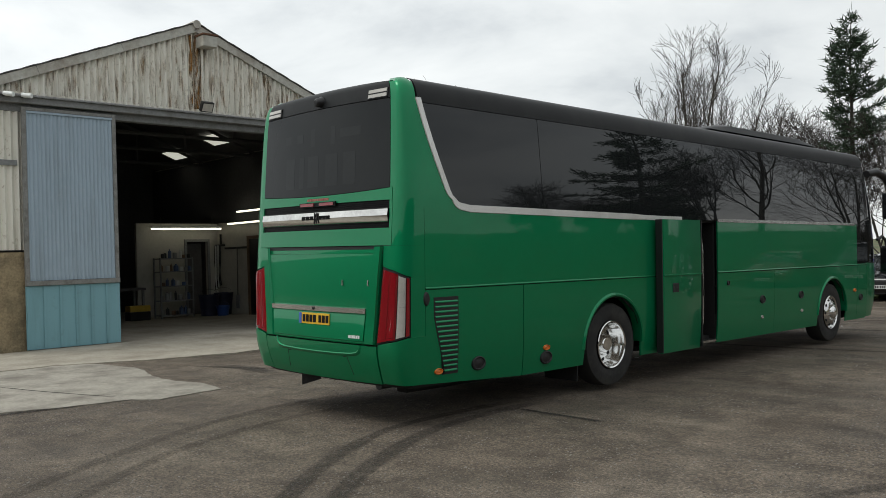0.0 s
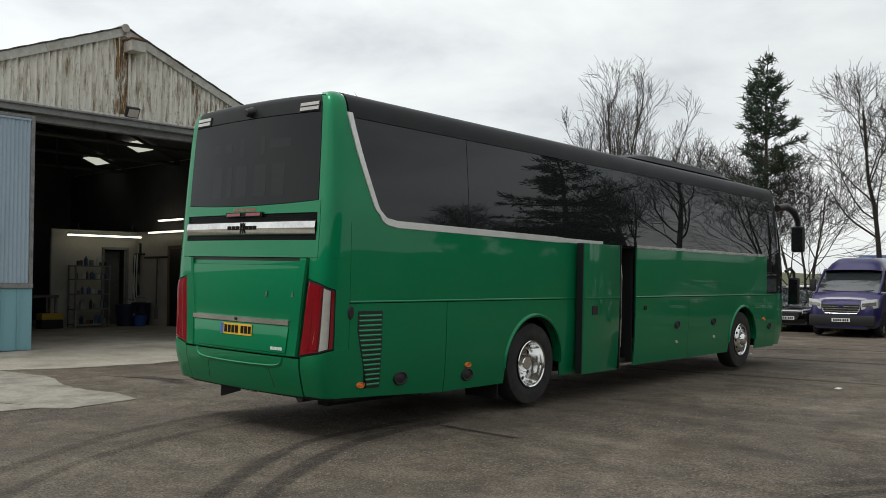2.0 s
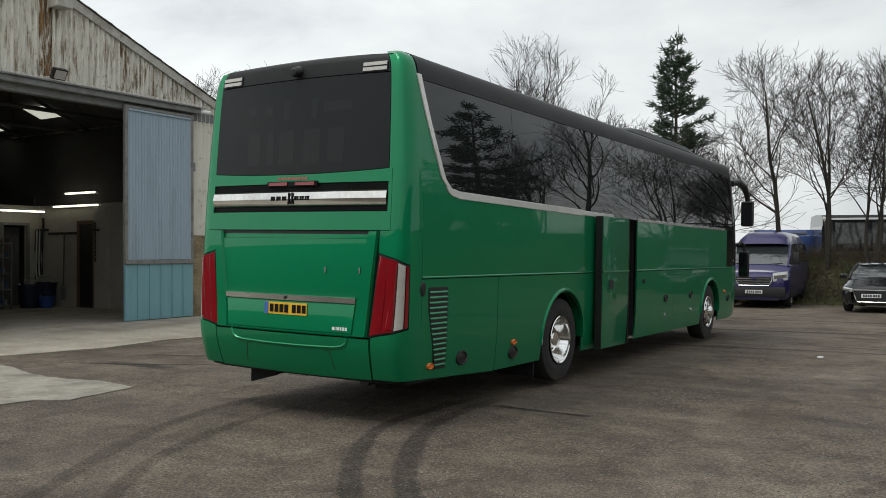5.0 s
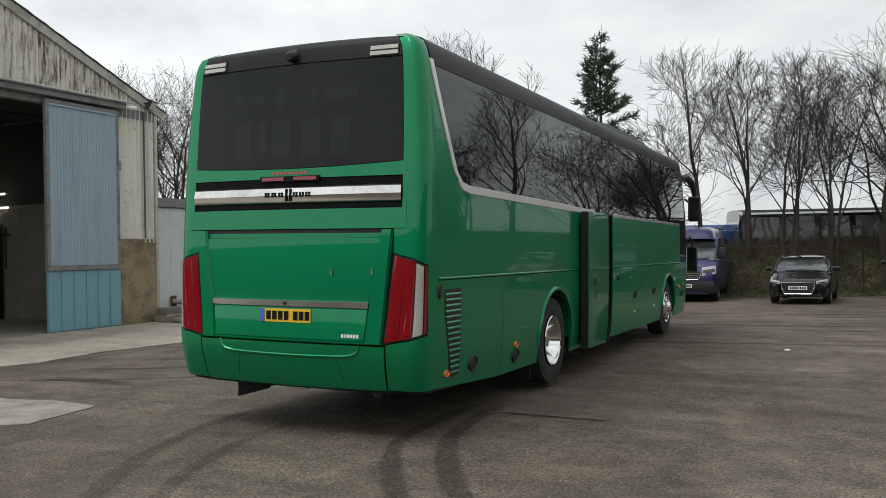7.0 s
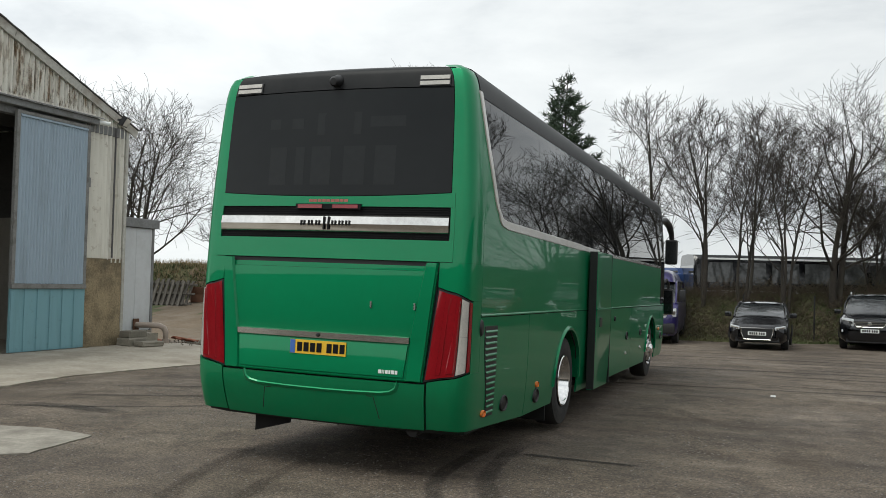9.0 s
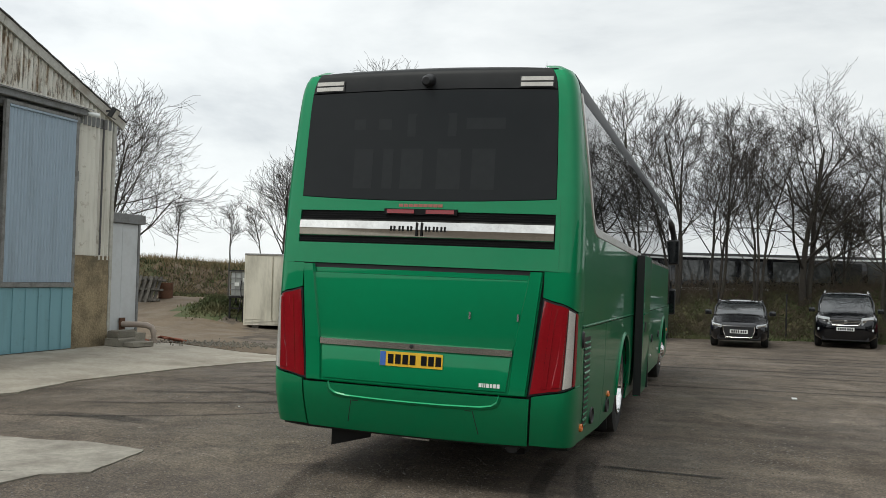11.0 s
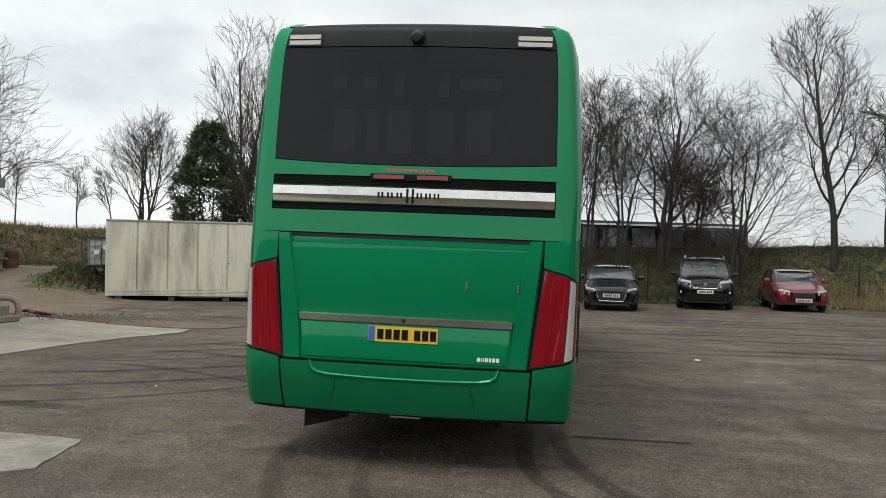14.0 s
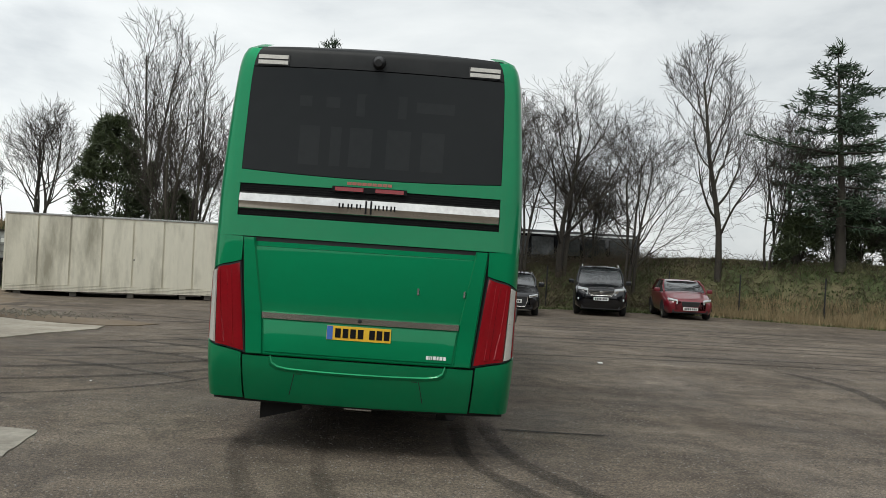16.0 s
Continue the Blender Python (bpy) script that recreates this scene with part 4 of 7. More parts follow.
# ---------------------------------------------------------------- trees
built = set(scene.objects)
class Tubes:
    """Collects tapered tubes as plain vertex and face lists."""

    def __init__(self):
        self.v, self.f = [], []

    def add(self, pts, radii, n):
        base = len(self.v)
        k = len(pts)
        for i in range(k):
            d = (pts[min(i + 1, k - 1)] - pts[max(i - 1, 0)])
            s = d.cross(Vector((0.31, 0.17, 0.93)))
            s = s.normalized() if s.length > 1e-6 else Vector((1, 0, 0))
            t = s.cross(d).normalized()
            for j in range(n):
                a = 2 * math.pi * j / n
                self.v.append(pts[i] + (s * math.cos(a) + t * math.sin(a)) * radii[i])
        for i in range(k - 1):
            for j in range(n):
                a, b = base + i * n + j, base + i * n + (j + 1) % n
                self.f.append((a, b, b + n, a + n))

    def mesh(self, name, material):
        me = bpy.data.meshes.new(name)
        me.from_pydata([tuple(p) for p in self.v], [], self.f)
        me.materials.append(material)
        me.polygons.foreach_set("use_smooth", [True] * len(me.polygons))
        me.update()
        return me


def wander(start, way, length, steps, rnd, lift, shake):
    pts, d, p = [start.copy()], way.normalized(), start.copy()
    for _ in range(steps):
        d = (d + Vector((rnd.gauss(0, shake), rnd.gauss(0, shake), rnd.gauss(0, shake) + lift))).normalized()
        p = p + d * (length / steps)
        pts.append(p.copy())
    return pts, d


def bare_tree(x, y, top, spread, seed, label, stems=1, fork=0.25, lift=0.10, levels=4, lean=0.0, thick=0.11, dense=1.0, angle=42, z=None):
    """A leafless tree: stems, ascending limbs and fine twigs; top is its height over the ground at its foot."""
    rnd = random.Random(seed)
    z0 = (height(x, y) if z is None else z) - 0.08
    tree = thing("bare_tree", pose(x, y, z0), label, "tree", "bare trees")
    wood, twigs = Tubes(), Tubes()
    H = top - z0
    dense *= 1.1 if stems == 1 else 0.95

    def grow(p, d, length, r, level):
        steps = 8 if level == 0 else (6 if level == 1 else (5 if level == 2 else 3))
        pts, dd = wander(p, d, length, steps, rnd, lift * (0.5 if level == 0 else (0.75, 0.55, 0.45, 0.4)[level - 1]), 0.062 + 0.036 * level)
        r_end = max(0.0062, r * (0.40 if level else 0.28))
        radii = [r + (r_end - r) * i / steps for i in range(steps + 1)]
        (wood if level < 2 else twigs).add(pts, radii, 8 if level == 0 else (5 if level == 1 else 3))
        if level >= levels:
            return
        count = max(2, int(round((10.5, 6.2, 3.7, 2, 2)[level] * dense)))
        for i in range(count):
            f = (fork if level == 0 else 0.34) + (1 - (fork if level == 0 else 0.34)) * ((i + rnd.random()) / count)
            k = min(steps - 1, int(f * steps))
            q = pts[k].lerp(pts[k + 1], f * steps - k)
            ax = (pts[k + 1] - pts[k]).normalized()
            side = ax.orthogonal().normalized()
            side.rotate(Matrix.Rotation(rnd.uniform(0, 2 * math.pi), 3, ax))
            ang = radians(rnd.gauss(angle if level < 2 else 30, 10))
            nd = ax * math.cos(ang) + side * math.sin(ang)
            if level == 0:
                nl = H * spread * (1.05 - 0.55 * f) * rnd.uniform(0.8, 1.15)
            else:
                nl = length * ((0.70, 0.74, 0.84, 0.84)[level] - 0.26 * f) * rnd.uniform(0.75, 1.2)
            grow(q, nd, nl, max(0.0080, radii[k] * rnd.uniform(0.42, 0.60)), level + 1)
    for s in range(stems):
        a = 6.283 * (s + rnd.uniform(-0.3, 0.3)) / stems + seed
        out = 0.04 + 0.035 * stems
        d = Vector((math.cos(a) * out * (stems > 1) + lean, math.sin(a) * out * (stems > 1), 1))
        grow(Vector((0.16 * math.cos(a) * (stems > 1), 0.16 * math.sin(a) * (stems > 1), 0)), d, H * (rnd.uniform(0.82, 0.95) if s else 0.93), thick * (1 if stems == 1 else 0.8), 0)
    k = H / max(p.z for p in twigs.v)
    for nm, tb, m in (("trunk", wood, M_BARK), ("crown", twigs, M_TWIG)):
        tb.v = [Vector((p.x * (k + 1) / 2, p.y * (k + 1) / 2, p.z * k)) for p in tb.v]
        ob = new(nm, tb.mesh(nm, m))
        ob.parent = tree
    return tree


def tuft(v, f, p, d, size, n, rnd, flat=0.0):
    """A clump of narrow leaf blades round a point."""
    for _ in range(n):
        w = Vector((rnd.gauss(0, 1), rnd.gauss(0, 1), rnd.gauss(0, 1) * (1 - flat))) * 0.75 + d
        w.normalize()
        s = w.orthogonal().normalized()
        s.rotate(Matrix.Rotation(rnd.uniform(0, 6.28), 3, w))
        L = size * rnd.uniform(0.6, 1.2)
        q = p + Vector((rnd.gauss(0, 1), rnd.gauss(0, 1), rnd.gauss(0, 1))) * size * 0.25
        b = len(v)
        v += [q - s * L * 0.10, q + s * L * 0.10, q + w * L]
        f.append((b, b + 1, b + 2))


def leaf_mesh(name, v, f, m):
    me = bpy.data.meshes.new(name)
    me.from_pydata([tuple(p) for p in v], [], f)
    me.materials.append(m)
    me.update()
    return me


def conifer(x, y, top, width, seed, label, bare=0.35, droop=-0.12, tiers=26, per=6, trunk=0.17, lean=0.0, up=0.2, ragged=0.35, blade=0.30, profile=None, z=None, tufts=9):
    rnd = random.Random(seed)
    z0 = (height(x, y) if z is None else z) - 0.08
    tree = thing("conifer", pose(x, y, z0), label, "tree", "conifers")
    H = top - z0
    wood = Tubes()
    v, f = [], []
    pts, _ = wander(Vector((0, 0, 0)), Vector((lean, 0, 1)), H, 12, rnd, 0.03, 0.02)
    radii = [trunk * (1 - 0.93 * i / 12) for i in range(13)]
    wood.add(pts, radii, 9)
    for t in range(tiers):
        fz = bare + (1 - bare) * (t + rnd.random() * 0.6) / tiers
        k = min(11, int(fz * 12))
        q = pts[k].lerp(pts[k + 1], fz * 12 - k)
        g = (fz - bare) / (1 - bare)
        shape = profile(g) if profile else (1 - g) ** 0.75
        for b in range(per):
            if rnd.random() < ragged * 0.5:
                continue
            a = 2 * math.pi * (b / per) + rnd.uniform(-0.5, 0.5)
            L = max(0.25, width * shape * rnd.uniform(1 - ragged, 1.15))
            d = Vector((math.cos(a), math.sin(a), up * (0.3 + g) + droop * (1 - g)))
            bp, _ = wander(q, d, L, 5, rnd, 0.02 + up * 0.15, 0.05)
            wood.add(bp, [max(0.008, 0.035 * L / 2 * (1 - 0.8 * i / 5)) for i in range(6)], 4)
            n = max(3, int(L * tufts))
            for i in range(n):
                fr = 0.22 + 0.78 * (i + rnd.random()) / n
                j = min(4, int(fr * 5))
                p = bp[j].lerp(bp[j + 1], fr * 5 - j)
                side = Vector((-math.sin(a), math.cos(a), 0)) * rnd.uniform(-1, 1) * L * 0.26 * (1.15 - fr)
                tuft(v, f, p + side + Vector((0, 0, rnd.uniform(-0.05, 0.02))), (bp[j + 1] - bp[j]).normalized() * 0.7 + Vector((0, 0, up * 0.6)), blade, 9, rnd, 0.45)
    tuft(v, f, pts[-1], Vector((0, 0, 1)), blade * 1.2, 16, rnd)
    ob = new("trunk", wood.mesh("trunk", M_BARK))
    ob.parent = tree
    ob = new("crown", leaf_mesh("crown", v, f, M_NEEDLE))
    ob.parent = tree
    return tree


def evergreen(x, y, top, rx, seed, label, z=None, count=1500, mat=None, name="evergreen_tree"):
    """A dense leafy evergreen, with an uneven outline and gaps."""
    rnd = random.Random(seed)
    z0 = (height(x, y) if z is None else z) - 0.05
    tree = thing(name, pose(x, y, z0), label, "tree")
    H = top - z0
    wood = Tubes()
    v, f = [], []
    for s in range(9):
        a = rnd.uniform(0, 6.28)
        L = H * rnd.uniform(0.55, 0.92)
        bp, _ = wander(Vector((rnd.gauss(0, 0.1), rnd.gauss(0, 0.1), 0)), Vector((math.cos(a) * 0.35, math.sin(a) * 0.35, 1)), L, 7, rnd, 0.05, 0.09)
        wood.add(bp, [0.07 * (1 - 0.8 * i / 7) for i in range(8)], 5)
    for i in range(count):
        g = rnd.random() ** 0.8
        a = rnd.uniform(0, 6.28)
        lump = 0.78 + 0.30 * noise.noise(Vector((math.cos(a) * 1.6, math.sin(a) * 1.6, g * 4 + seed)))
        R = rx * lump * (math.sin(math.pi * min(1, 0.16 + 0.80 * g) ** 0.8)) ** 0.6
        r = R * math.sqrt(rnd.uniform(0.35, 1.0))
        p = Vector((r * math.cos(a), r * math.sin(a), H * (0.04 + 0.94 * g)))
        if noise.noise(p * 1.3) < -0.28:
            continue
        tuft(v, f, p, Vector((math.cos(a) * 0.6, math.sin(a) * 0.6, 0.4)), 0.30, 12, rnd)
    ob = new("trunk", wood.mesh("trunk", M_BARK))
    ob.parent = tree
    ob = new("crown", leaf_mesh("crown", v, f, mat or M_IVY))
    ob.parent = tree
    return tree


FINE = "leafless tree with fine upright winter twigs on the bank"
BROAD = "broad leafless tree with spreading dark limbs on the bank"
THICKET = "leafless many-stemmed tree in the hedge on the bank"
# behind the coach and beside the pine
conifer(-4.55, 26.4, 9.75, 1.75, 21, "tall pine with a bare trunk and dense dark top", bare=0.52, droop=0.0, tiers=15, per=6, trunk=0.15, up=0.30, ragged=0.55, blade=0.26, profile=lambda g: (0.60 + 0.9 * g if g < 0.38 else 0.94 * (1.10 - g) / 0.72), tufts=13)
bare_tree(-9.5, 24.6, 9.6, 0.31, 31, FINE, stems=7, fork=0.16, lift=0.20, angle=22, thick=0.08, levels=3, dense=1.0, z=0.0)
bare_tree(-7.3, 27.2, 7.4, 0.42, 32, THICKET, stems=4, fork=0.2, lift=0.14, angle=34, thick=0.07)
bare_tree(-5.6, 28.4, 7.0, 0.42, 33, THICKET, stems=4, fork=0.2, lift=0.12, angle=38, thick=0.07)
bare_tree(-3.5, 27.4, 6.6, 0.45, 34, THICKET, stems=3, fork=0.2, lift=0.12, angle=40, thick=0.08)
bare_tree(-1.2, 28.6, 9.4, 0.44, 35, BROAD, fork=0.22, lift=0.12, angle=42, thick=0.12, dense=1.0)
bare_tree(0.55, 28.6, 8.9, 0.36, 36, THICKET, stems=2, fork=0.3, lift=0.14, angle=34, thick=0.11)
bare_tree(1.9, 29.0, 9.1, 0.36, 37, THICKET, stems=3, fork=0.25, lift=0.14, angle=34, thick=0.09)
bare_tree(3.4, 29.2, 8.9, 0.38, 38, THICKET, stems=3, fork=0.25, lift=0.13, angle=36, thick=0.09)
bare_tree(5.2, 30.4, 10.5, 0.56, 39, BROAD, stems=2, fork=0.18, lift=0.09, angle=50, thick=0.21, dense=1.1)
bare_tree(8.0, 29.6, 8.9, 0.50, 40, BROAD, stems=3, fork=0.15, lift=0.09, angle=44, thick=0.11, dense=1.0)
bare_tree(11.6, 29.4, 11.6, 0.35, 41, FINE, stems=1, fork=0.2, lift=0.18, angle=34, thick=0.16, levels=4, dense=1.12)
bare_tree(13.4, 28.6, 8.2, 0.42, 42, THICKET, stems=3, fork=0.2, lift=0.14, angle=36, thick=0.08, dense=0.9)
bare_tree(14.6, 30.6, 9.0, 0.40, 43, THICKET, stems=3, fork=0.25, lift=0.13, angle=36, thick=0.09, dense=0.9)
conifer(15.6, 27.0, 10.5, 4.3, 44, "large dark spruce with drooping boughs on the bank", bare=0.20, droop=-0.22, tiers=18, per=6, trunk=0.22, up=0.12, ragged=0.6, blade=0.34, profile=lambda g: (0.62 + 0.6 * g if g < 0.35 else 0.83 * (1.08 - g) / 0.73), tufts=7)
evergreen(14.4, 28.2, 3.9, 1.1, 45, "low dark evergreen bush among the trees", count=420, name="evergreen_bush")
bare_tree(18.2, 33.0, 8.4, 0.44, 70, BROAD, stems=2, fork=0.2, lift=0.12, angle=40, thick=0.12, dense=1.0)
# thicket behind the parked cars and towards the spruce
for k, (x, y, h) in enumerate(((6.6, 32.0, 6.6), (16.8, 30.4, 6.2), (18.0, 28.0, 4.6), (19.8, 29.6, 6.0), (21.4, 27.2, 7.4))):
    bare_tree(x, y, h, 0.46, 120 + k, THICKET, stems=4, fork=0.10, lift=0.12, angle=42, thick=0.07, dense=1.15)
for k, (x, y, h, r) in enumerate(((16.9, 28.6, 4.0, 1.2), (18.6, 27.6, 4.4, 1.3), (20.6, 25.8, 4.2, 1.3))):
    evergreen(x, y, h, r, 140 + k, "low dark evergreen bush among the trees", count=420, name="evergreen_bush")
# left of the coach
bare_tree(-17.0, 29.4, 7.9, 0.50, 51, "leafless tree with many upright limbs beyond the white container", stems=4, fork=0.2, lift=0.13, angle=36, thick=0.10, dense=0.95)
bare_tree(-12.4, 29.6, 11.8, 0.32, 52, FINE, stems=2, fork=0.2, lift=0.28, angle=28, thick=0.13, dense=0.95)
bare_tree(-10.4, 28.6, 7.2, 0.42, 53, THICKET, stems=3, fork=0.15, lift=0.16, angle=32, thick=0.08)
evergreen(-12.9, 27.0, 6.5, 2.0, 54, "dense dark evergreen tree behind the white container", count=1700)
evergreen(-10.2, 26.6, 3.6, 1.3, 55, "low dark evergreen bush behind the white container", count=420, name="evergreen_bush")
bare_tree(-22.8, 34.0, 5.9, 0.34, 56, "small leafless sapling on the grassy bank", fork=0.3, lift=0.12, angle=40, thick=0.05, levels=3)
bare_tree(-21.0, 34.0, 5.3, 0.30, 57, "small leafless sapling on the grassy bank", fork=0.3, lift=0.14, angle=34, thick=0.04, levels=3)
bare_tree(-26.2, 34.0, 6.2, 0.34, 58, "small leafless sapling on the grassy bank", fork=0.3, lift=0.12, angle=36, thick=0.05, levels=3)
bare_tree(-19.9, 20.2, 9.0, 0.55, 59, "broad leafless tree behind the workshop", stems=3, fork=0.2, lift=0.10, angle=42, thick=0.15, dense=1.1, z=0.6)
bare_tree(-24.5, 24.0, 10.4, 0.48, 60, "broad leafless tree behind the workshop", stems=2, fork=0.25, lift=0.1, angle=42, thick=0.15)


# ---------------------------------------------------------------- bank growth, uncountable
def blades(name, label, count, where, size, mat, seed, lean=0.5, width=0.05):
    rnd = random.Random(seed)
    v, f = [], []
    while count:
        x, y = where(rnd)
        z = height(x, y)
        count -= 1
        for k in range(5):
            a = rnd.uniform(0, 6.28)
            L = size * rnd.uniform(0.5, 1.3)
            d = Vector((rnd.gauss(0, lean), rnd.gauss(0, lean), 1)).normalized()
            s = Vector((math.cos(a), math.sin(a), 0)) * width * rnd.uniform(0.5, 1)
            p = Vector((x + rnd.gauss(0, 0.10), y + rnd.gauss(0, 0.10), z - 0.03))
            b = len(v)
            v += [p - s, p + s, p + d * L]
            f.append((b, b + 1, b + 2))
    return tagged(new(name, leaf_mesh(name, v, f, mat)), label, "grass", kind="stuff")


def on_bank(x0, x1, d0, d1):
    def pick(rnd):
        x = rnd.uniform(x0, x1)
        return x, bank_foot(x) + rnd.uniform(d0, d1)
    return pick


blades("bank_grass", "rough green and brown grass on the bank", 11000, on_bank(-8, 22, -0.5, 4.4), 0.12, M_BLADE, 61)
blades("bank_grass", "rough green and brown grass on the far bank", 7000, on_bank(-32, -8, -0.6, 6.0), 0.17, M_BLADE, 62)
blades("dry_grass", "dry straw-coloured grass at the foot of the bank", 2600, on_bank(9.6, 22, -0.35, 1.3), 0.42, M_STRAW, 63, 0.28, 0.018)
blades("dry_grass", "dry straw-coloured grass on the bank's crest", 2400, on_bank(-30, -14, 0.8, 5.5), 0.36, M_STRAW, 64, 0.25, 0.016)


blades("mound_grass", "rough green grass on the mound beside the water tank", 1100, lambda r: (-14.85 + r.gauss(0, 0.42), 20.7 + r.gauss(0, 0.5)), 0.13, M_BLADE, 69)


def brambles(name, count, where, seed, size=0.8):
    """Arching bare stems tangled over the bank."""
    rnd = random.Random(seed)
    tb = Tubes()
    for _ in range(count):
        x, y = where(rnd)
        a = rnd.uniform(0, 6.28)
        L = size * rnd.uniform(0.5, 1.5)
        pts, _d = wander(Vector((x, y, height(x, y) - 0.05)), Vector((math.cos(a) * 0.7, math.sin(a) * 0.7, 1)), L, 5, rnd, -0.16, 0.16)
        tb.add(pts, [0.010, 0.009, 0.008, 0.007, 0.006, 0.004], 3)
    return tagged(new(name, tb.mesh(name, M_BRAMBLE)), "tangle of bare brown bramble stems on the bank", "brambles", kind="stuff")


brambles("brambles", 5200, on_bank(-3.5, 9.5, 0.2, 4.2), 65)
brambles("brambles", 1800, on_bank(9.5, 20, 0.6, 3.6), 66, 0.6)
brambles("brambles", 1100, on_bank(-26, -12, 0.2, 2.4), 67, 0.6)
# fence posts and wires along the foot of the bank
for x in (-0.6, 2.0, 4.4, 7.0, 9.4, 11.9, 14.4, 16.9):
    y = bank_foot(x) + 0.45
    bm = bmesh.new()
    rod(bm, (0, 0, -0.05), (0.02, 0, 1.62), 0.032, 0.028, 7)
    solid("fence_post", bm, M_BLACK, "slim dark fence post on the bank's foot", "fence post", "fence posts", at=pose(x, y, height(x, y)))


# ---------------------------------------------------------------- container, tank and scrap at the side
C0, C1 = Vector((-13.1, 19.3, -0.18)), Vector((-7.0, 21.5, -0.18))
CL = (C1 - C0).length
CON = thing("shipping_container", Matrix.Translation(C0) @ Matrix.Rotation(math.atan2(C1.y - C0.y, C1.x - C0.x), 4, 'Z'), "long white insulated box container, stained and weathered", "container")
N = 7
for i in range(N):
    a, b = CL * i / N + 0.05, CL * (i + 1) / N - (0.0 if i < N - 1 else 0.05)
    part("side_panel", boxed(a + 0.0015, b - 0.0015, 0.0, 0.05, 0.34, 2.50, 0.003), M_BOXWHITE, CON)
part("core", boxed(0.04, CL - 0.04, 0.045, 2.40, 0.16, 2.50), M_BOXWHITE, CON)
part("top_rail", boxed(0.0, CL, -0.02, 0.06, 2.501, 2.56, 0.008), M_STEEL, CON)
part("roof_panel", boxed(0.0, CL, 0.061, 2.44, 2.502, 2.55), M_BOXWHITE, CON)
for x in (0.0, CL - 0.06):
    part("corner_post", boxed(x, x + 0.06, -0.012, 0.05, 0.14, 2.50, 0.006), M_BOXWHITE, CON)
for k in range(4):
    part("base_rail", boxed(0.06, CL - 0.06, -0.012, 0.04, 0.15 + 0.047 * k, 0.188 + 0.047 * k, 0.006), M_BOXWHITE, CON)
part("end_panel", boxed(CL, CL + 0.03, 0.05, 2.38, 0.2, 2.48, 0.005), M_BOXWHITE, CON)
part("end_frame", boxed(CL + 0.031, CL + 0.05, 0.06, 0.14, 0.2, 2.48), M_STEEL, CON)
for x in (0.3, 1.9, 3.6, 5.2, CL - 0.5):
    part("bearer", boxed(x, x + 0.2, 0.05, 2.3, 0.0, 0.155), M_OLDWOOD, CON)
part("latch", boxed(3.75, 3.79, -0.02, 0.0, 1.20, 1.24), M_BLACK, CON)

M_TANK = plain("cloudy_plastic_tank", (0.42, 0.44, 0.43), 0.35, 0, 0.1, 3)
IBC = thing("water_tank", pose(-13.95, 19.75, -0.05, 0, 0, 19), "caged plastic water tank on a dark stand", "tank")
part("tank_body", boxed(0.04, 0.92, 0.04, 0.92, 0.98, 1.80, 0.06), M_TANK, IBC, smooth=True)
for z in (0.98, 1.18, 1.38, 1.58, 1.80):
    for a in ((0, 0.96, 0, 0.025), (0, 0.96, 0.935, 0.96), (0, 0.025, 0, 0.96), (0.935, 0.96, 0, 0.96)):
        part("cage_bar", boxed(a[0], a[1], a[2], a[3], z - 0.012, z + 0.012), M_RAIL, IBC)
for k in range(6):
    for y in (0.0, 0.94):
        part("cage_bar", boxed(0.19 * k, 0.19 * k + 0.02, y, y + 0.02, 0.95, 1.82), M_RAIL, IBC)
part("tank_lid", boxed(-0.03, 0.99, -0.03, 0.99, 1.822, 1.86), M_BLACK, IBC)
for x in (0.0, 0.9):
    for y in (0.0, 0.9):
        part("stand_leg", boxed(x, x + 0.06, y, y + 0.06, -0.1, 0.90), M_VOID, IBC)
part("stand_leg", boxed(0.46, 0.51, 0.0, 0.06, -0.1, 0.90), M_VOID, IBC)
part("stand_top", boxed(-0.02, 0.98, -0.02, 0.98, 0.90, 0.95), M_VOID, IBC)
part("stand_brace", boxed(0.06, 0.92, 0.0, 0.03, 0.52, 0.57), M_VOID, IBC)
for x, z in ((0.18, 1.30), (0.62, 1.24), (0.45, 1.46)):
    part("tank_label", boxed(x, x + 0.15, -0.012, -0.004, z, z + 0.13), M_WHITE, IBC)
bm = bmesh.new()
tube(bm, [(0.42, -0.02, 1.5), (0.40, -0.05, 1.2), (0.44, -0.06, 0.9), (0.36, -0.05, 0.5), (0.28, -0.05, 0.15), (0.4, -0.05, -0.02), (0.6, -0.05, -0.06)], 0.02, 8)
part("hose", bm, M_BLACK, IBC, smooth=True)
# stack of old gates leaning on the bank, and a rusted drum
rnd = random.Random(71)
for g in range(3):
    zg = height(-19.0, 21.8)
    gt = thing("old_gate", pose(-21.0 + 0.10 * g, 21.75 + 0.10 * g, zg - 0.06, -24 - 3 * g, 0, 6), "old grey slatted wooden gate leaning on the bank", "gate", "old gates")
    for k in range(9):
        part("slat", boxed(0.24 * k, 0.24 * k + 0.11, -0.02, 0.02, 0.03, 1.25 + rnd.uniform(-0.05, 0.05)), M_OLDWOOD, gt)
    for z in (0.2, 0.65, 1.08):
        part("cross_rail", boxed(-0.05, 2.2, 0.021, 0.05, z, z + 0.09), M_OLDWOOD, gt)
bm = bmesh.new()
lathe(bm, [(0, 0), (0.28, 0), (0.29, 0.3), (0.28, 0.32), (0.29, 0.34), (0.28, 0.62), (0.26, 0.61), (0, 0.60)], 20)
solid("oil_drum", bm, M_RUSTMETAL, "rusted brown steel drum by the bank", "drum", at=pose(-19.0, 23.2, height(-19.0, 23.2) - 0.03), smooth=True)
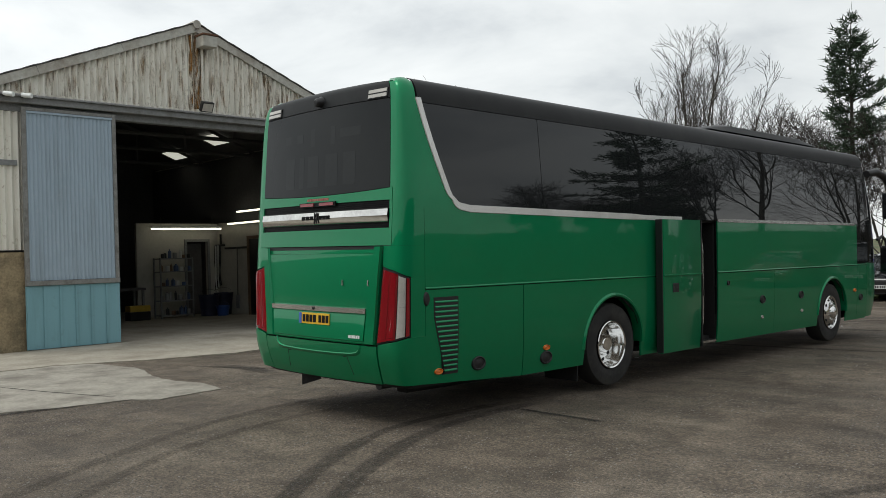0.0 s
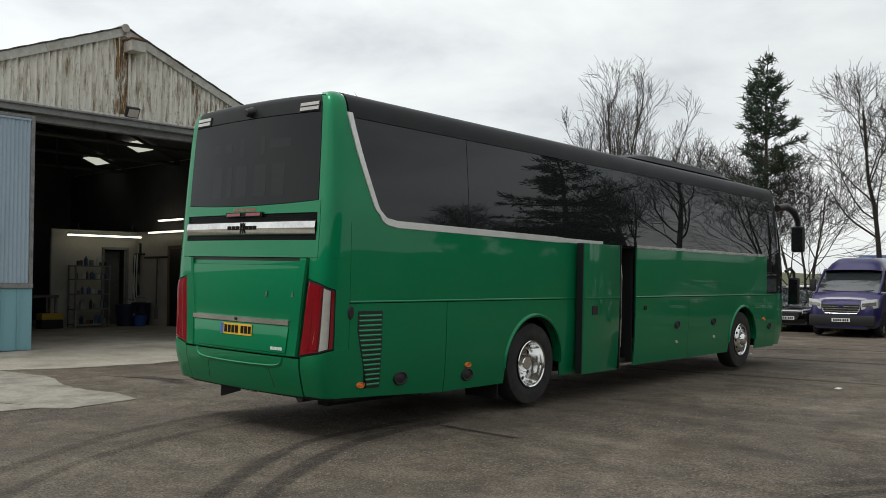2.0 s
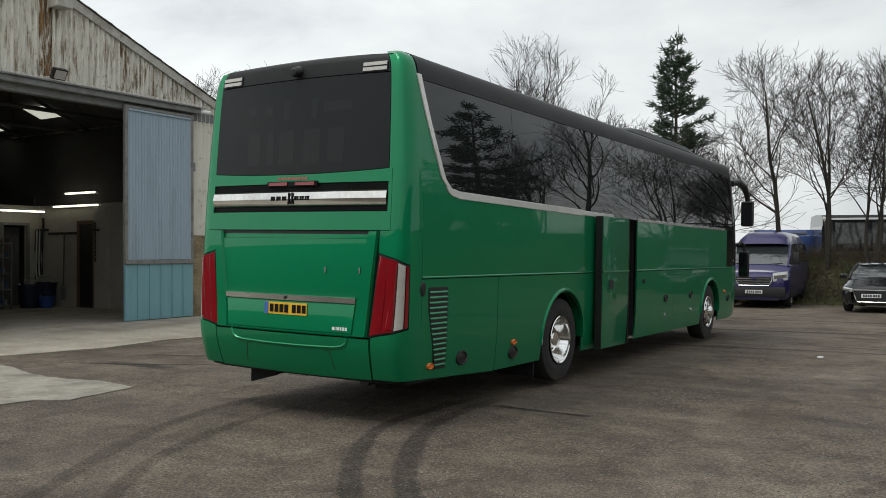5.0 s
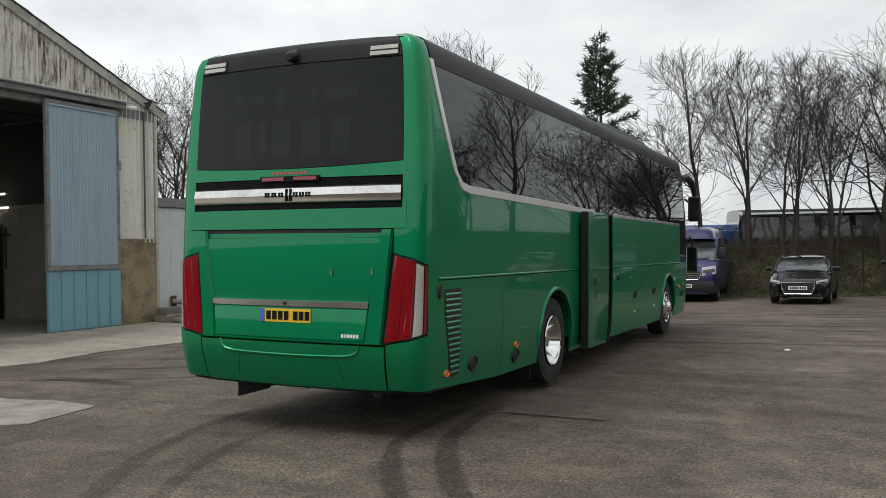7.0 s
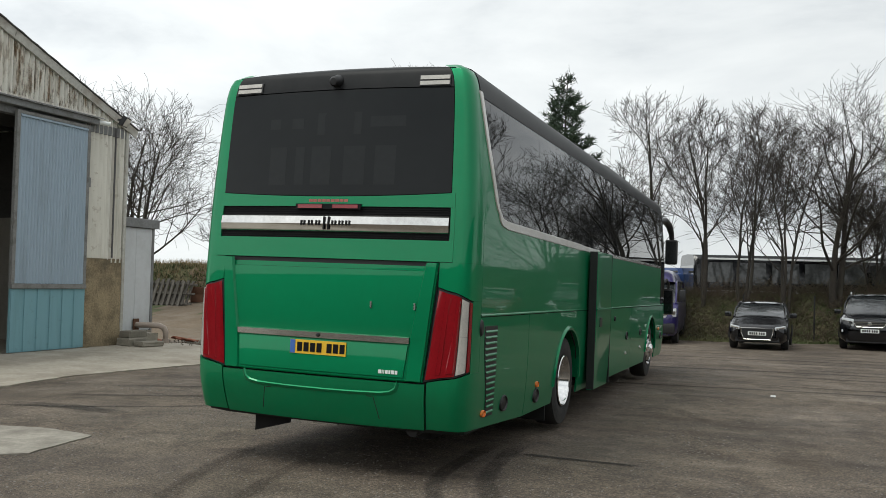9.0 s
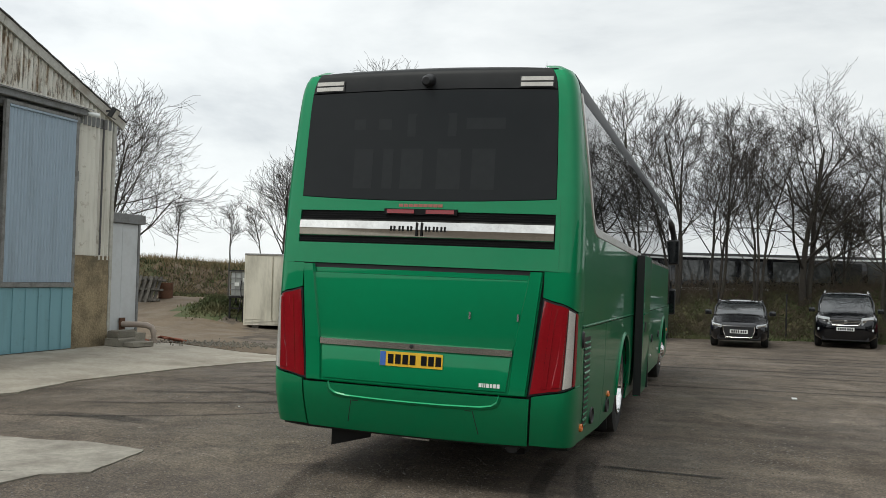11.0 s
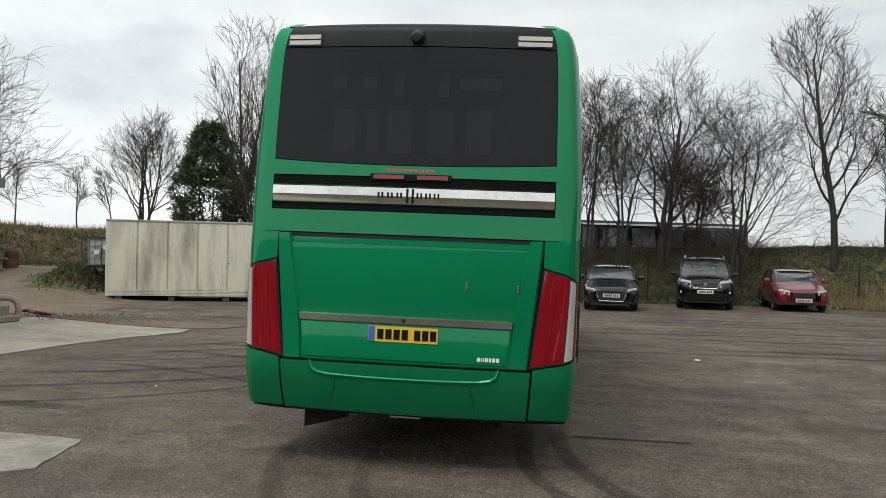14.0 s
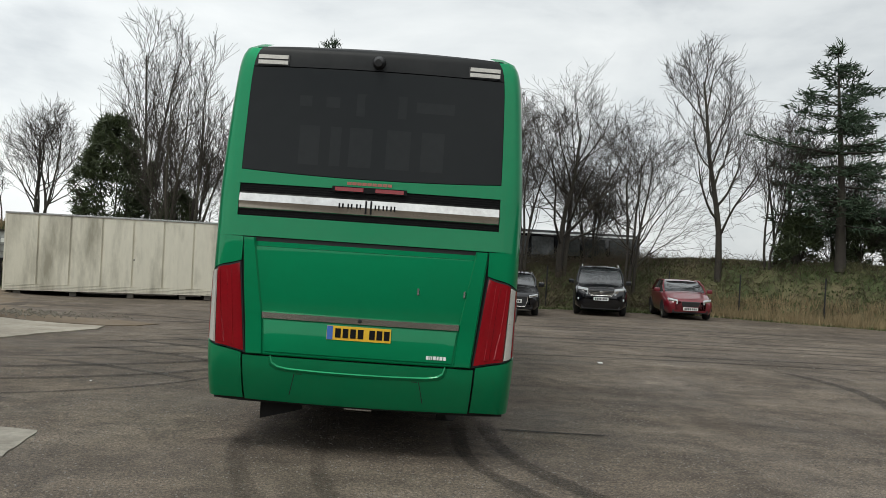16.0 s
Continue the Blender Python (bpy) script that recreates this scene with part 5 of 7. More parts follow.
bm = bmesh.new()
rod(bm, (0, 0, -0.1), (0, 0, 1.6), 0.03, 0.03, 7)
solid("fence_post", bm, M_OLDWOOD, "thin grey post on the far bank", "fence post", "fence posts", at=pose(-17.2, 24.9, height(-17.2, 24.9)))

# ---------------------------------------------------------------- parked vehicles
M_CARGLASS = plain("car_glass", (0.03, 0.034, 0.036), 0.03, 0, 0.1, 2, spec=1.0, coat=1.0)
# daylight seen through the far panes is put into this glass's uneven base colour
M_FARGLASS = plain("far_glass_daylight_tone", (0.055, 0.058, 0.058), 0.06, 0, 0.5, 0.9, spec=0.8, random_tone=0.8)
M_BLACKPAINT = plain("black_car_paint", (0.004, 0.0045, 0.006), 0.18, 0, 0.05, 2, spec=0.3, coat=0.8, dirt=(0.03, 0.03, 0.03), dirt_amount=0.1)
M_NAVY = plain("dark_blue_van_paint", (0.022, 0.016, 0.095), 0.3, 0, 0.05, 2, coat=0.6, dirt=(0.08, 0.08, 0.10), dirt_amount=0.15)
M_REDPAINT = plain("red_car_paint", (0.145, 0.005, 0.013), 0.28, 0, 0.06, 2, coat=1.0)
M_LAMP = plain("headlamp_glass", (0.62, 0.64, 0.66), 0.08, 0, 0.15, 14, coat=1.0)


def section(w, zb, zs, zt, crown, y, wt=0.86):
    """Half-outline of a car body at one station, mirrored to a whole ring."""
    half = [(0, zb), (w * 0.86, zb), (w * 0.97, zb + 0.10), (w, zb + 0.30), (w, zs - 0.16), (w * 0.985, zs - 0.05), (w * 0.95, zs), (w * wt, zt), (w * wt * 0.6, zt + crown * 0.7), (0, zt + crown)]
    return [Vector((x, y, z)) for x, z in half] + [Vector((-x, y, z)) for x, z in half[-2:0:-1]]


def road_wheel(parent, x, y, r, s, w=0.22):
    hub = new("wheel")
    hub.parent = parent
    hub.matrix_local = Matrix.Translation((x * s, y, r)) @ Matrix.Rotation(radians(90 * s), 4, 'Y')
    bm = bmesh.new()
    lathe(bm, [(r * 0.66, -w), (r * 0.9, -w), (r, -w * 0.8), (r, -w * 0.2), (r * 0.95, -0.01), (r * 0.8, 0.0), (r * 0.68, -0.012), (r * 0.66, -w)], 28)
    part("tyre", bm, M_TYRE, hub, smooth=True)
    bm = bmesh.new()
    lathe(bm, [(r * 0.67, -0.01), (r * 0.63, -0.02), (r * 0.60, -0.10), (0, -0.11)], 24)
    part("rim", bm, M_STEEL, hub, smooth=True)
    for k in range(5):
        bm = boxed(-0.028, 0.028, 0.03, r * 0.64, -0.04, -0.012, 0.005)
        part("spoke", bm, M_RIM, hub, at=Matrix.Rotation(2 * math.pi * k / 5, 4, 'Z'))


def vehicle(at, name, label, cat, paint, L, W, H, hood, hood_y, screen_y, roof_y0, roof_y1, tail_y, belt, r, axle_f, axle_r, trim=True, glass_w=0.93, top_w=0.74, plate=True, ride=0.20, rails=False, flat_tail=False):
    """A car facing -y, its nose at y 0. hood: the bonnet's height at nose and at the windscreen's foot."""
    c = thing(name, at, label, cat, "parked vehicles")
    w = W / 2
    h0, h1 = hood
    st = []
    for y, kw, zb, zs, zt, cr, wt in (
            (0.00, 0.62, 0.36, h0 - 0.20, h0 - 0.14, 0.02, 0.80), (0.05, 0.80, 0.24, h0 - 0.10, h0 - 0.06, 0.02, 0.84), (0.18, 0.92, ride + 0.02, h0 - 0.04, h0, 0.03, 0.86),
            (0.45, 0.98, ride, h0 + 0.01, h0 + 0.05, 0.04, 0.86), (hood_y * 0.7, 1.0, ride, (h0 + h1) / 2 - 0.02, (h0 + h1) / 2 + 0.03, 0.05, 0.86), (hood_y, 1.0, ride, belt - 0.04, h1, 0.05, 0.87),
            (screen_y, 1.0, ride, belt, belt + 0.02, 0.02, 0.9), (L * 0.6, 1.0, ride, belt + 0.01, belt + 0.03, 0.02, 0.9), (tail_y, 0.98, ride, belt + 0.02, belt + 0.05, 0.03, 0.9),
            (L - 0.2, 0.95, ride + 0.04, belt, belt + 0.03, 0.02, 0.86), (L, 0.86, 0.36, belt - 0.18, belt - 0.12, 0.0, 0.8)):
        st.append(section(w * kw, zb, zs, zt, cr, y, wt))
    bm = bmesh.new()
    vs = sheet(bm, st, close=True)
    bm.faces.new(vs[0])
    bm.faces.new(vs[-1])
    part("body", bm, paint, c, smooth=True)

    # glasshouse
    gw, tw = w * glass_w, w * top_w
    gl = [(hood_y + 0.02, gw * 0.93, h1 - 0.01, gw * 0.90, h1), (roof_y0, gw, belt, tw, H - 0.045), (roof_y0 + 0.5, gw, belt, tw * 1.03, H - 0.03), (roof_y1, gw * 0.99, belt, tw, H - 0.045), (tail_y + (0.0 if not flat_tail else 0.1), gw * 0.93, belt + 0.02, gw * 0.86 if not flat_tail else tw, belt + 0.06 if not flat_tail else H - 0.1)]
    bm = bmesh.new()
    rows_ = []
    for y, b, zb, t, zt in gl:
        rows_.append([Vector((-b, y, zb)), Vector((-b * 0.4 - t * 0.6, y, zb + (zt - zb) * 0.6)), Vector((-t, y, zt)), Vector((0, y, zt + 0.012)), Vector((t, y, zt)), Vector((b * 0.4 + t * 0.6, y, zb + (zt - zb) * 0.6)), Vector((b, y, zb))])
    sheet(bm, rows_)
    part("glasshouse", bm, M_CARGLASS, c, "dark reflecting windows", smooth=True)
    # roof skin and pillars
    bm = bmesh.new()
    rows_ = []
    for k, (y, z) in enumerate(((roof_y0 - 0.05, H - 0.050), (roof_y0 + 0.12, H - 0.02), (roof_y0 + 0.5, H), ((roof_y0 + roof_y1) / 2, H + 0.012), (roof_y1 - 0.2, H - 0.005), (roof_y1 + 0.06, H - 0.045))):
        rows_.append([Vector((f * tw * 1.04, y, z - 0.045 * abs(f) ** 3 + 0.012)) for f in frange(-1, 1, 8)])
    sheet(bm, rows_)
    part("roof", bm, paint, c, smooth=True)
    for s in (1, -1):
        bm = bmesh.new()
        tube(bm, [(gw * 0.94 * s, hood_y - 0.02, h1 - 0.02), (gw * 0.86 * s + tw * 0.08 * s, (hood_y + roof_y0) / 2, (h1 + H) / 2 - 0.01), (tw * s, roof_y0, H - 0.04), (tw * 1.03 * s, (roof_y0 + roof_y1) / 2, H - 0.02), (tw * s, roof_y1, H - 0.045), (gw * 0.9 * s, tail_y, belt + 0.05 if not flat_tail else H - 0.25)], 0.034, 6)
        part("roof_pillar", bm, paint, c, smooth=True)
        bm = bmesh.new()
        ym = roof_y0 + 0.75
        tube(bm, [(gw * 1.0 * s, ym, belt), (tw * 1.03 * s, ym + 0.05, H - 0.05)], 0.035, 6)
        part("door_pillar", bm, M_BLACK, c)
        # mirrors
        mx = w * 1.0
        bm = bmesh.new()
        x0, x1 = sorted((mx * s, (mx + 0.20) * s))
        box(bm, x0, x1, screen_y + 0.05, screen_y + 0.17, belt + 0.02, belt + 0.17 if H < 2 else belt + 0.40, 0.03)
        part("wing_mirror", bm, paint if H < 2 else M_BLACK, c, smooth=True)
        for ya in (axle_f, axle_r):
            road_wheel(c, w * 0.985, ya, r, s)
            bm = bmesh.new()
            rows_ = []
            for k in range(13):
                a = math.pi * k / 12
                rows_.append([Vector((w * kx * s, ya + rr * math.cos(a), r + rr * math.sin(a))) for kx, rr in ((0.80, r * 1.16), (1.004, r * 1.16), (1.004, 0.02))])
            bm2 = bmesh.new()
            sheet(bm2, rows_)
            part("wheel_arch", bm2, M_VOID, c)
            bm.free()
    return c


def car_face(c, W, h0, lamp_x, lamp_w, lamp_z, lamp_h, grille, grille_z, plate_z, frame_mat, plate_n=7, y=-0.005, lamp_y=-0.025):
    """Lamps, grille, plate and intakes on a car's nose."""
    for s in (1, -1):
        x0, x1 = sorted((lamp_x * s, (lamp_x + lamp_w) * s))
        bm = boxed(x0, x1, lamp_y, lamp_y + 0.30, lamp_z, lamp_z + lamp_h, 0.025)
        for v in bm.verts:
            f = (abs(v.co.x) - lamp_x) / lamp_w
            v.co.y += 0.22 * f * f
            v.co.z += 0.05 * f
        hl = part("headlamp", bm, M_LAMP, c, "clear headlamp", smooth=True)
        bm = boxed(x0 + 0.03, x1 - 0.03, lamp_y - 0.004, lamp_y + 0.01, lamp_z + lamp_h * 0.3, lamp_z + lamp_h * 0.7, 0.01)
        for v in bm.verts:
            f = (abs(v.co.x) - lamp_x) / lamp_w
            v.co.y += 0.22 * f * f
            v.co.z += 0.05 * f
        part("lamp_core", bm, M_CHROME, hl)
    g0, g1 = grille_z
    bm = boxed(-grille, grille, y - 0.02, y + 0.06, g0, g1, 0.02)
    for v in bm.verts:
        if v.co.z < (g0 + g1) / 2:
            v.co.x *= 0.86
    part("grille", bm, M_BLACK, c, "black grille with a bright frame")
    pts_ = [(-grille, g1), (-grille * 0.98, (g0 + g1) / 2 + 0.02), (-grille * 0.82, g0), (grille * 0.82, g0), (grille * 0.98, (g0 + g1) / 2 + 0.02), (grille, g1)]
    bm = bmesh.new()
    tube(bm, [(x, y - 0.025, z) for x, z in pts_], 0.013, 6)
    part("grille_frame", bm, frame_mat, c)
    if plate_z is not None:
        pl = part("number_plate", boxed(-0.26, 0.26, y - 0.045, y - 0.03, plate_z - 0.055, plate_z + 0.055), M_WHITEPLATE, c, "white number plate with black bars")
        for k in range(plate_n):
            x = -0.215 + 0.062 * k + (0.02 if k > 3 else 0)
            part("plate_bar", boxed(x, x + 0.042, y - 0.049, y - 0.0455, plate_z - 0.036, plate_z + 0.036), M_INK, pl)
    part("lower_intake", boxed(-W * 0.36, W * 0.36, 0.03, 0.14, 0.24, 0.40, 0.02), M_BLACK, c)


# black hatchback
a1 = vehicle(pose(2.68, 21.7, -0.205, 0, 0, -2), "hatchback", "black hatchback car parked facing the yard", "car", M_BLACKPAINT, 4.03, 1.74, 1.43, (0.74, 0.97), 1.05, 1.25, 1.75, 3.2, 3.75, 0.93, 0.32, 0.82, 3.38)
car_face(a1, 1.74, 0.74, 0.50, 0.30, 0.60, 0.10, 0.46, (0.32, 0.66), 0.50, M_CHROME)
bm = bmesh.new()
for k in range(4):
    bmesh.ops.create_circle(bm, cap_ends=False, segments=16, radius=0.05, matrix=Matrix.Translation((-0.105 + 0.07 * k, -0.04, 0.61)) @ Matrix.Rotation(radians(90), 4, 'X'))
ext = bmesh.ops.extrude_edge_only(bm, edges=bm.edges)
for v in [g for g in ext['geom'] if isinstance(g, bmesh.types.BMVert)]:
    v.co.y -= 0.014
part("ring_emblem", bm, M_CHROME, a1)
# black sport utility car with roof rails
suv = vehicle(pose(5.92, 24.0, -0.23, 0, 0, -7), "sport_utility_car", "black tall sport-utility car with silver roof rails", "car", M_BLACKPAINT, 4.75, 1.90, 1.76, (0.96, 1.14), 1.25, 1.45, 1.95, 4.0, 4.5, 1.08, 0.37, 0.95, 3.8, ride=0.27)
car_face(suv, 1.90, 0.96, 0.46, 0.36, 0.75, 0.23, 0.46, (0.74, 0.93), 0.62, M_CHROME)
for z in (0.79, 0.84, 0.89):
    part("grille_bar", boxed(-0.43, 0.43, -0.035, -0.022, z - 0.008, z + 0.008), M_CHROME, suv)
bm = bmesh.new()
lathe(bm, [(0, 0.012), (0.05, 0.01), (0.06, 0)], 16, Matrix.Translation((0, -0.03, 0.85)) @ Matrix.Rotation(radians(90), 4, 'X'))
part("round_emblem", bm, M_CHROME, suv)
for s in (1, -1):
    bm = bmesh.new()
    tube(bm, [(0.66 * s, 1.9, 1.74), (0.66 * s, 2.0, 1.81), (0.67 * s, 3.0, 1.83), (0.66 * s, 3.95, 1.80), (0.66 * s, 4.05, 1.72)], 0.022, 6)
    part("roof_rail", bm, M_CHROME, suv)
    x0, x1 = sorted((0.50 * s, 0.82 * s))
    part("fog_lamp", boxed(x0, x1, 0.06, 0.12, 0.56, 0.64, 0.02), M_LAMP, suv)
# red hatchback
red = vehicle(pose(9.2, 24.4, -0.235, 0, 0, -3), "hatchback", "red older hatchback car parked at an angle", "car", M_REDPAINT, 4.15, 1.74, 1.40, (0.72, 0.96), 1.10, 1.30, 1.80, 3.2, 3.8, 0.92, 0.31, 0.85, 3.36)
car_face(red, 1.74, 0.72, 0.45, 0.32, 0.56, 0.16, 0.34, (0.46, 0.66), 0.40, M_REDPAINT)
bm = bmesh.new()
for k in range(4):
    bmesh.ops.create_circle(bm, cap_ends=False, segments=16, radius=0.05, matrix=Matrix.Translation((-0.105 + 0.07 * k, -0.035, 0.58)) @ Matrix.Rotation(radians(90), 4, 'X'))
ext = bmesh.ops.extrude_edge_only(bm, edges=bm.edges)
for v in [g for g in ext['geom'] if isinstance(g, bmesh.types.BMVert)]:
    v.co.y -= 0.014
part("ring_emblem", bm, M_CHROME, red)
# dark estate car mostly hidden beside the van
est = vehicle(pose(-3.0, 24.2, -0.23, 0, 0, 4), "estate_car", "dark estate car parked beside the blue van", "car", M_BLACKPAINT, 4.6, 1.8, 1.52, (0.80, 1.0), 1.15, 1.35, 1.85, 3.9, 4.4, 0.95, 0.33, 0.9, 3.6)
car_face(est, 1.80, 0.80, 0.50, 0.30, 0.62, 0.14, 0.42, (0.45, 0.68), 0.48, M_BLACK)
# dark blue van
van = vehicle(pose(-0.82, 22.7, -0.215, 0, 0, 3), "passenger_van", "dark blue high-roofed passenger van", "van", M_NAVY, 5.5, 2.04, 2.10, (1.06, 1.34), 0.75, 1.05, 1.65, 5.1, 5.35, 1.36, 0.35, 0.95, 4.25, ride=0.25, top_w=0.86, glass_w=0.965, flat_tail=True)
car_face(van, 2.04, 1.06, 0.57, 0.42, 0.84, 0.28, 0.56, (0.72, 1.00), 0.52, M_CHROME)
for z in (0.79, 0.86, 0.93):
    part("grille_bar", boxed(-0.53, 0.53, -0.036, -0.022, z - 0.010, z + 0.010), M_STEEL, van)
part("bumper", boxed(-0.95, 0.95, -0.02, 0.22, 0.34, 0.68, 0.07), M_BLACK, van, "black plastic bumper", smooth=True)
bm = bmesh.new()
lathe(bm, [(0, 0.012), (0.08, 0.01), (0.09, 0)], 16, Matrix.Translation((0, -0.03, 0.95)) @ Matrix.Rotation(radians(90), 4, 'X') @ Matrix.Diagonal((1, 0.5, 1, 1)))
part("oval_emblem", bm, M_NAVY, van)
bm = bmesh.new()
rows_ = [[Vector((f * 0.88 * (1 - 0.06 * g), y, 2.02 + (z - 2.02) * (1 - abs(f) ** 7))) for f in frange(-1, 1, 14)] for y, z, g in ((1.44, 2.06, 1), (1.56, 2.18, 1), (1.80, 2.36, 0.8), (2.3, 2.46, 0.5), (3.5, 2.48, 0.4), (5.2, 2.46, 0.5), (5.36, 2.1, 1))]
sheet(bm, rows_)
part("high_roof", bm, M_NAVY, van, smooth=True)
for s in (1, -1):
    x0, x1 = sorted((0.955 * s, 1.0 * s))
    part("rear_quarter", boxed(x0, x1, 2.6, 5.35, 1.30, 1.45), M_NAVY, van)
    bm = bmesh.new()
    tube(bm, [(0.1 * s, 0.74, 1.36), (0.45 * s, 0.8, 1.40), (0.75 * s, 0.86, 1.42)], 0.012, 5)
    part("wiper", bm, M_BLACK, van)

# ---------------------------------------------------------------- vehicles beyond the bank
def far_coach(at, L, H, name, label, paint, lower):
    c = thing(name, at, label, "coach", "coaches beyond the bank")
    bm = bmesh.new()
    rows_ = []
    for y, k in ((0, 0.90), (0.12, 0.98), (0.4, 1.0), (L - 0.4, 1.0), (L - 0.1, 0.97), (L, 0.9)):
        rows_.append([Vector((x * k, y, z)) for x, z in ((-1.2, 0.35), (-1.27, 0.6), (-1.27, 1.5), (-1.25, 2.2), (-1.16, H - 0.25), (-0.95, H - 0.04), (0, H), (0.95, H - 0.04), (1.16, H - 0.25), (1.25, 2.2), (1.27, 1.5), (1.27, 0.6), (1.2, 0.35))])
    vs = sheet(bm, rows_)
    bm.faces.new(vs[0])
    bm.faces.new(vs[-1])
    part("body", bm, paint, c, smooth=True)
    n = int(L / 1.5)
    for s in (1, -1):
        for k in range(n):
            a, b = 0.4 + (L - 0.8) * k / n + 0.03, 0.4 + (L - 0.8) * (k + 1) / n - 0.22
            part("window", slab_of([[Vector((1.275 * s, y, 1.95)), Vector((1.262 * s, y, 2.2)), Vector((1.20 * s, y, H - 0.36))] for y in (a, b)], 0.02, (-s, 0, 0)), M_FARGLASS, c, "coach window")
        part("cant_strip", slab_of([[Vector((1.18 * s, y, H - 0.24)), Vector((1.10 * s, y, H - 0.16))] for y in (0.3, L - 0.3)], 0.02, (-s, 0, 0)), lower, c, "pale strip along the roof's edge")
        part("lower_band", slab_of([[Vector((1.29 * s, y, 1.05)), Vector((1.29 * s, y, 1.62))] for y in (0.4, L - 0.4)], 0.02, (-s, 0, 0)), lower, c)
        for y in (2.6, L - 2.8):
            bm = bmesh.new()
            rod(bm, (1.0 * s, y, 0.5), (1.29 * s, y, 0.5), 0.5, 0.5, 20)
            part("wheel", bm, M_TYRE, c)
    part("windscreen", boxed(-1.05, 1.05, -0.03, 0.02, 1.2, H - 0.5), M_CARGLASS, c)
    return c


M_PALE = plain("pale_coach_band", (0.55, 0.56, 0.55), 0.4, 0, 0.08, 2)
far_coach(pose(-0.6, 32.9, -0.05, 0, 0, -68), 10.6, 3.15, "parked_coach", "dark coach with pale lower band parked beyond the bank", M_BLACKPAINT, M_PALE)
far_coach(pose(-3.4, 33.6, 0.0, 0, 0, -70), 2.4, 2.55, "parked_minibus", "blue minibus roof showing beyond the bank", plain("blue_minibus_paint", (0.03, 0.07, 0.22), 0.3, 0, 0.05, 2, coat=0.8), M_BLACKPAINT)

settle(built, BANK)

# ---------------------------------------------------------------- marks and litter on the yard
mark([(1.4, -4.2), (0.7, -3.25), (0.0, -2.2), (-0.4, -1.5), (-0.77, -0.6), (-0.97, 0.2), (-1.1, 1.6)], 0.15, M_MARKFAINT, "faint curved tyre mark on the yard")
mark([(1.9, -3.8), (1.1, -2.9), (0.47, -2.1), (0.1, -1.4), (-0.14, -0.6), (-0.25, 0.0), (-0.35, 1.2)], 0.14, M_MARKFAINT, "faint curved tyre mark on the yard")
mark([(3.3, -3.0), (2.35, -2.0), (1.73, -1.22), (1.25, -0.4), (1.0, 0.3), (0.92, 1.2), (0.9, 2.6)], 0.17, M_MARK, "dark curved tyre mark on the yard")
mark([(3.6, -2.8), (2.65, -1.8), (2.12, -1.08), (1.68, -0.3), (1.38, 0.42), (1.22, 1.4), (1.18, 2.6)], 0.17, M_MARK, "dark curved tyre mark on the yard")
mark([(1.22, 1.68), (1.6, 1.64), (2.1, 1.61), (2.58, 1.58)], 0.06, M_WET, "dark wet streak on the yard", 0.008)
for k, (y, w) in enumerate(((9.2, 0.16), (13.2, 0.2), (17.0, 0.2))):
    mark([(-4 + k, y - 0.3), (1.5, y), (5, y + 0.25), (9, y + 0.1), (15, y - 0.6)], w, M_MARK, "faint tyre track across the yard")
mark([(-7.5, 12.2), (-4.5, 13.0), (-1.5, 15.2), (1.0, 18.2)], 0.22, M_MARK, "faint tyre track across the yard")
mark([(-9.5, 14.5), (-6.0, 13.8), (-3.2, 12.2), (-2.0, 9.5), (-2.0, 6.5), (-1.6, 3.0)], 0.2, M_MARK, "faint tyre track across the yard")
mark([(-3.0, 1.6), (-4.5, 1.9), (-6.2, 1.7)], 0.3, M_MARK, "dark scuffed dirt beside the concrete")
mark([(4.5, 0.5), (6.2, 3.0), (7.0, 6.5), (6.0, 10.5)], 0.2, M_MARK, "faint tyre track across the yard")
mark([(-6.2, -1.5), (-5.0, -1.25), (-3.9, -0.95), (-2.96, -0.66)], 0.03, M_WET, "dark joint across the concrete", 0.012)
mark([(-3.2, -2.6), (-3.13, -1.9), (-3.0, -1.2)], 0.06, M_WET, "dark broken edge of the concrete", 0.010)
for y0, x0 in ((9.2, -5.2), (8.2, -5.4), (7.0, -5.6), (5.2, -5.6)):
    mark([(x0, y0), (x0 + 1.2, y0 - 0.25), (x0 + 2.6, y0 - 0.9), (x0 + 3.6, y0 - 1.7)], 0.16, M_MARK, "faint tyre track across the yard")
for k in range(8):
    w = 0.10 + 0.05 * (k % 3)
    mark([(-6.6 + 0.2 * k, 1.3 + 1.25 * k), (-4.6, 1.9 + 1.3 * k), (-2.9, 3.2 + 1.35 * k), (-1.9 + 0.2 * k, 5.4 + 1.4 * k), (-1.2 + 0.3 * k, 8.0 + 1.4 * k)], w, M_MARK, "faint curved wheel track worn into the yard")
for k in range(6):
    mark([(4.6 + 0.9 * k, -1.2 + 0.8 * k), (5.6 + 0.9 * k, 1.4 + 1.0 * k), (7.4 + 0.8 * k, 4.0 + 1.1 * k), (10.5 + 0.5 * k, 6.0 + 1.2 * k), (14.5, 7.0 + 1.4 * k)], 0.12 + 0.04 * (k % 2), M_MARK, "faint curved wheel track worn into the yard")
for k in range(5):
    mark([(1.5 + 0.5 * k, 10.5 + 1.9 * k), (5.0, 10.2 + 2.0 * k), (9.0, 10.4 + 2.0 * k), (14.0, 9.6 + 2.1 * k)], 0.16, M_MARK, "faint wheel track across the yard")
rnd = random.Random(81)


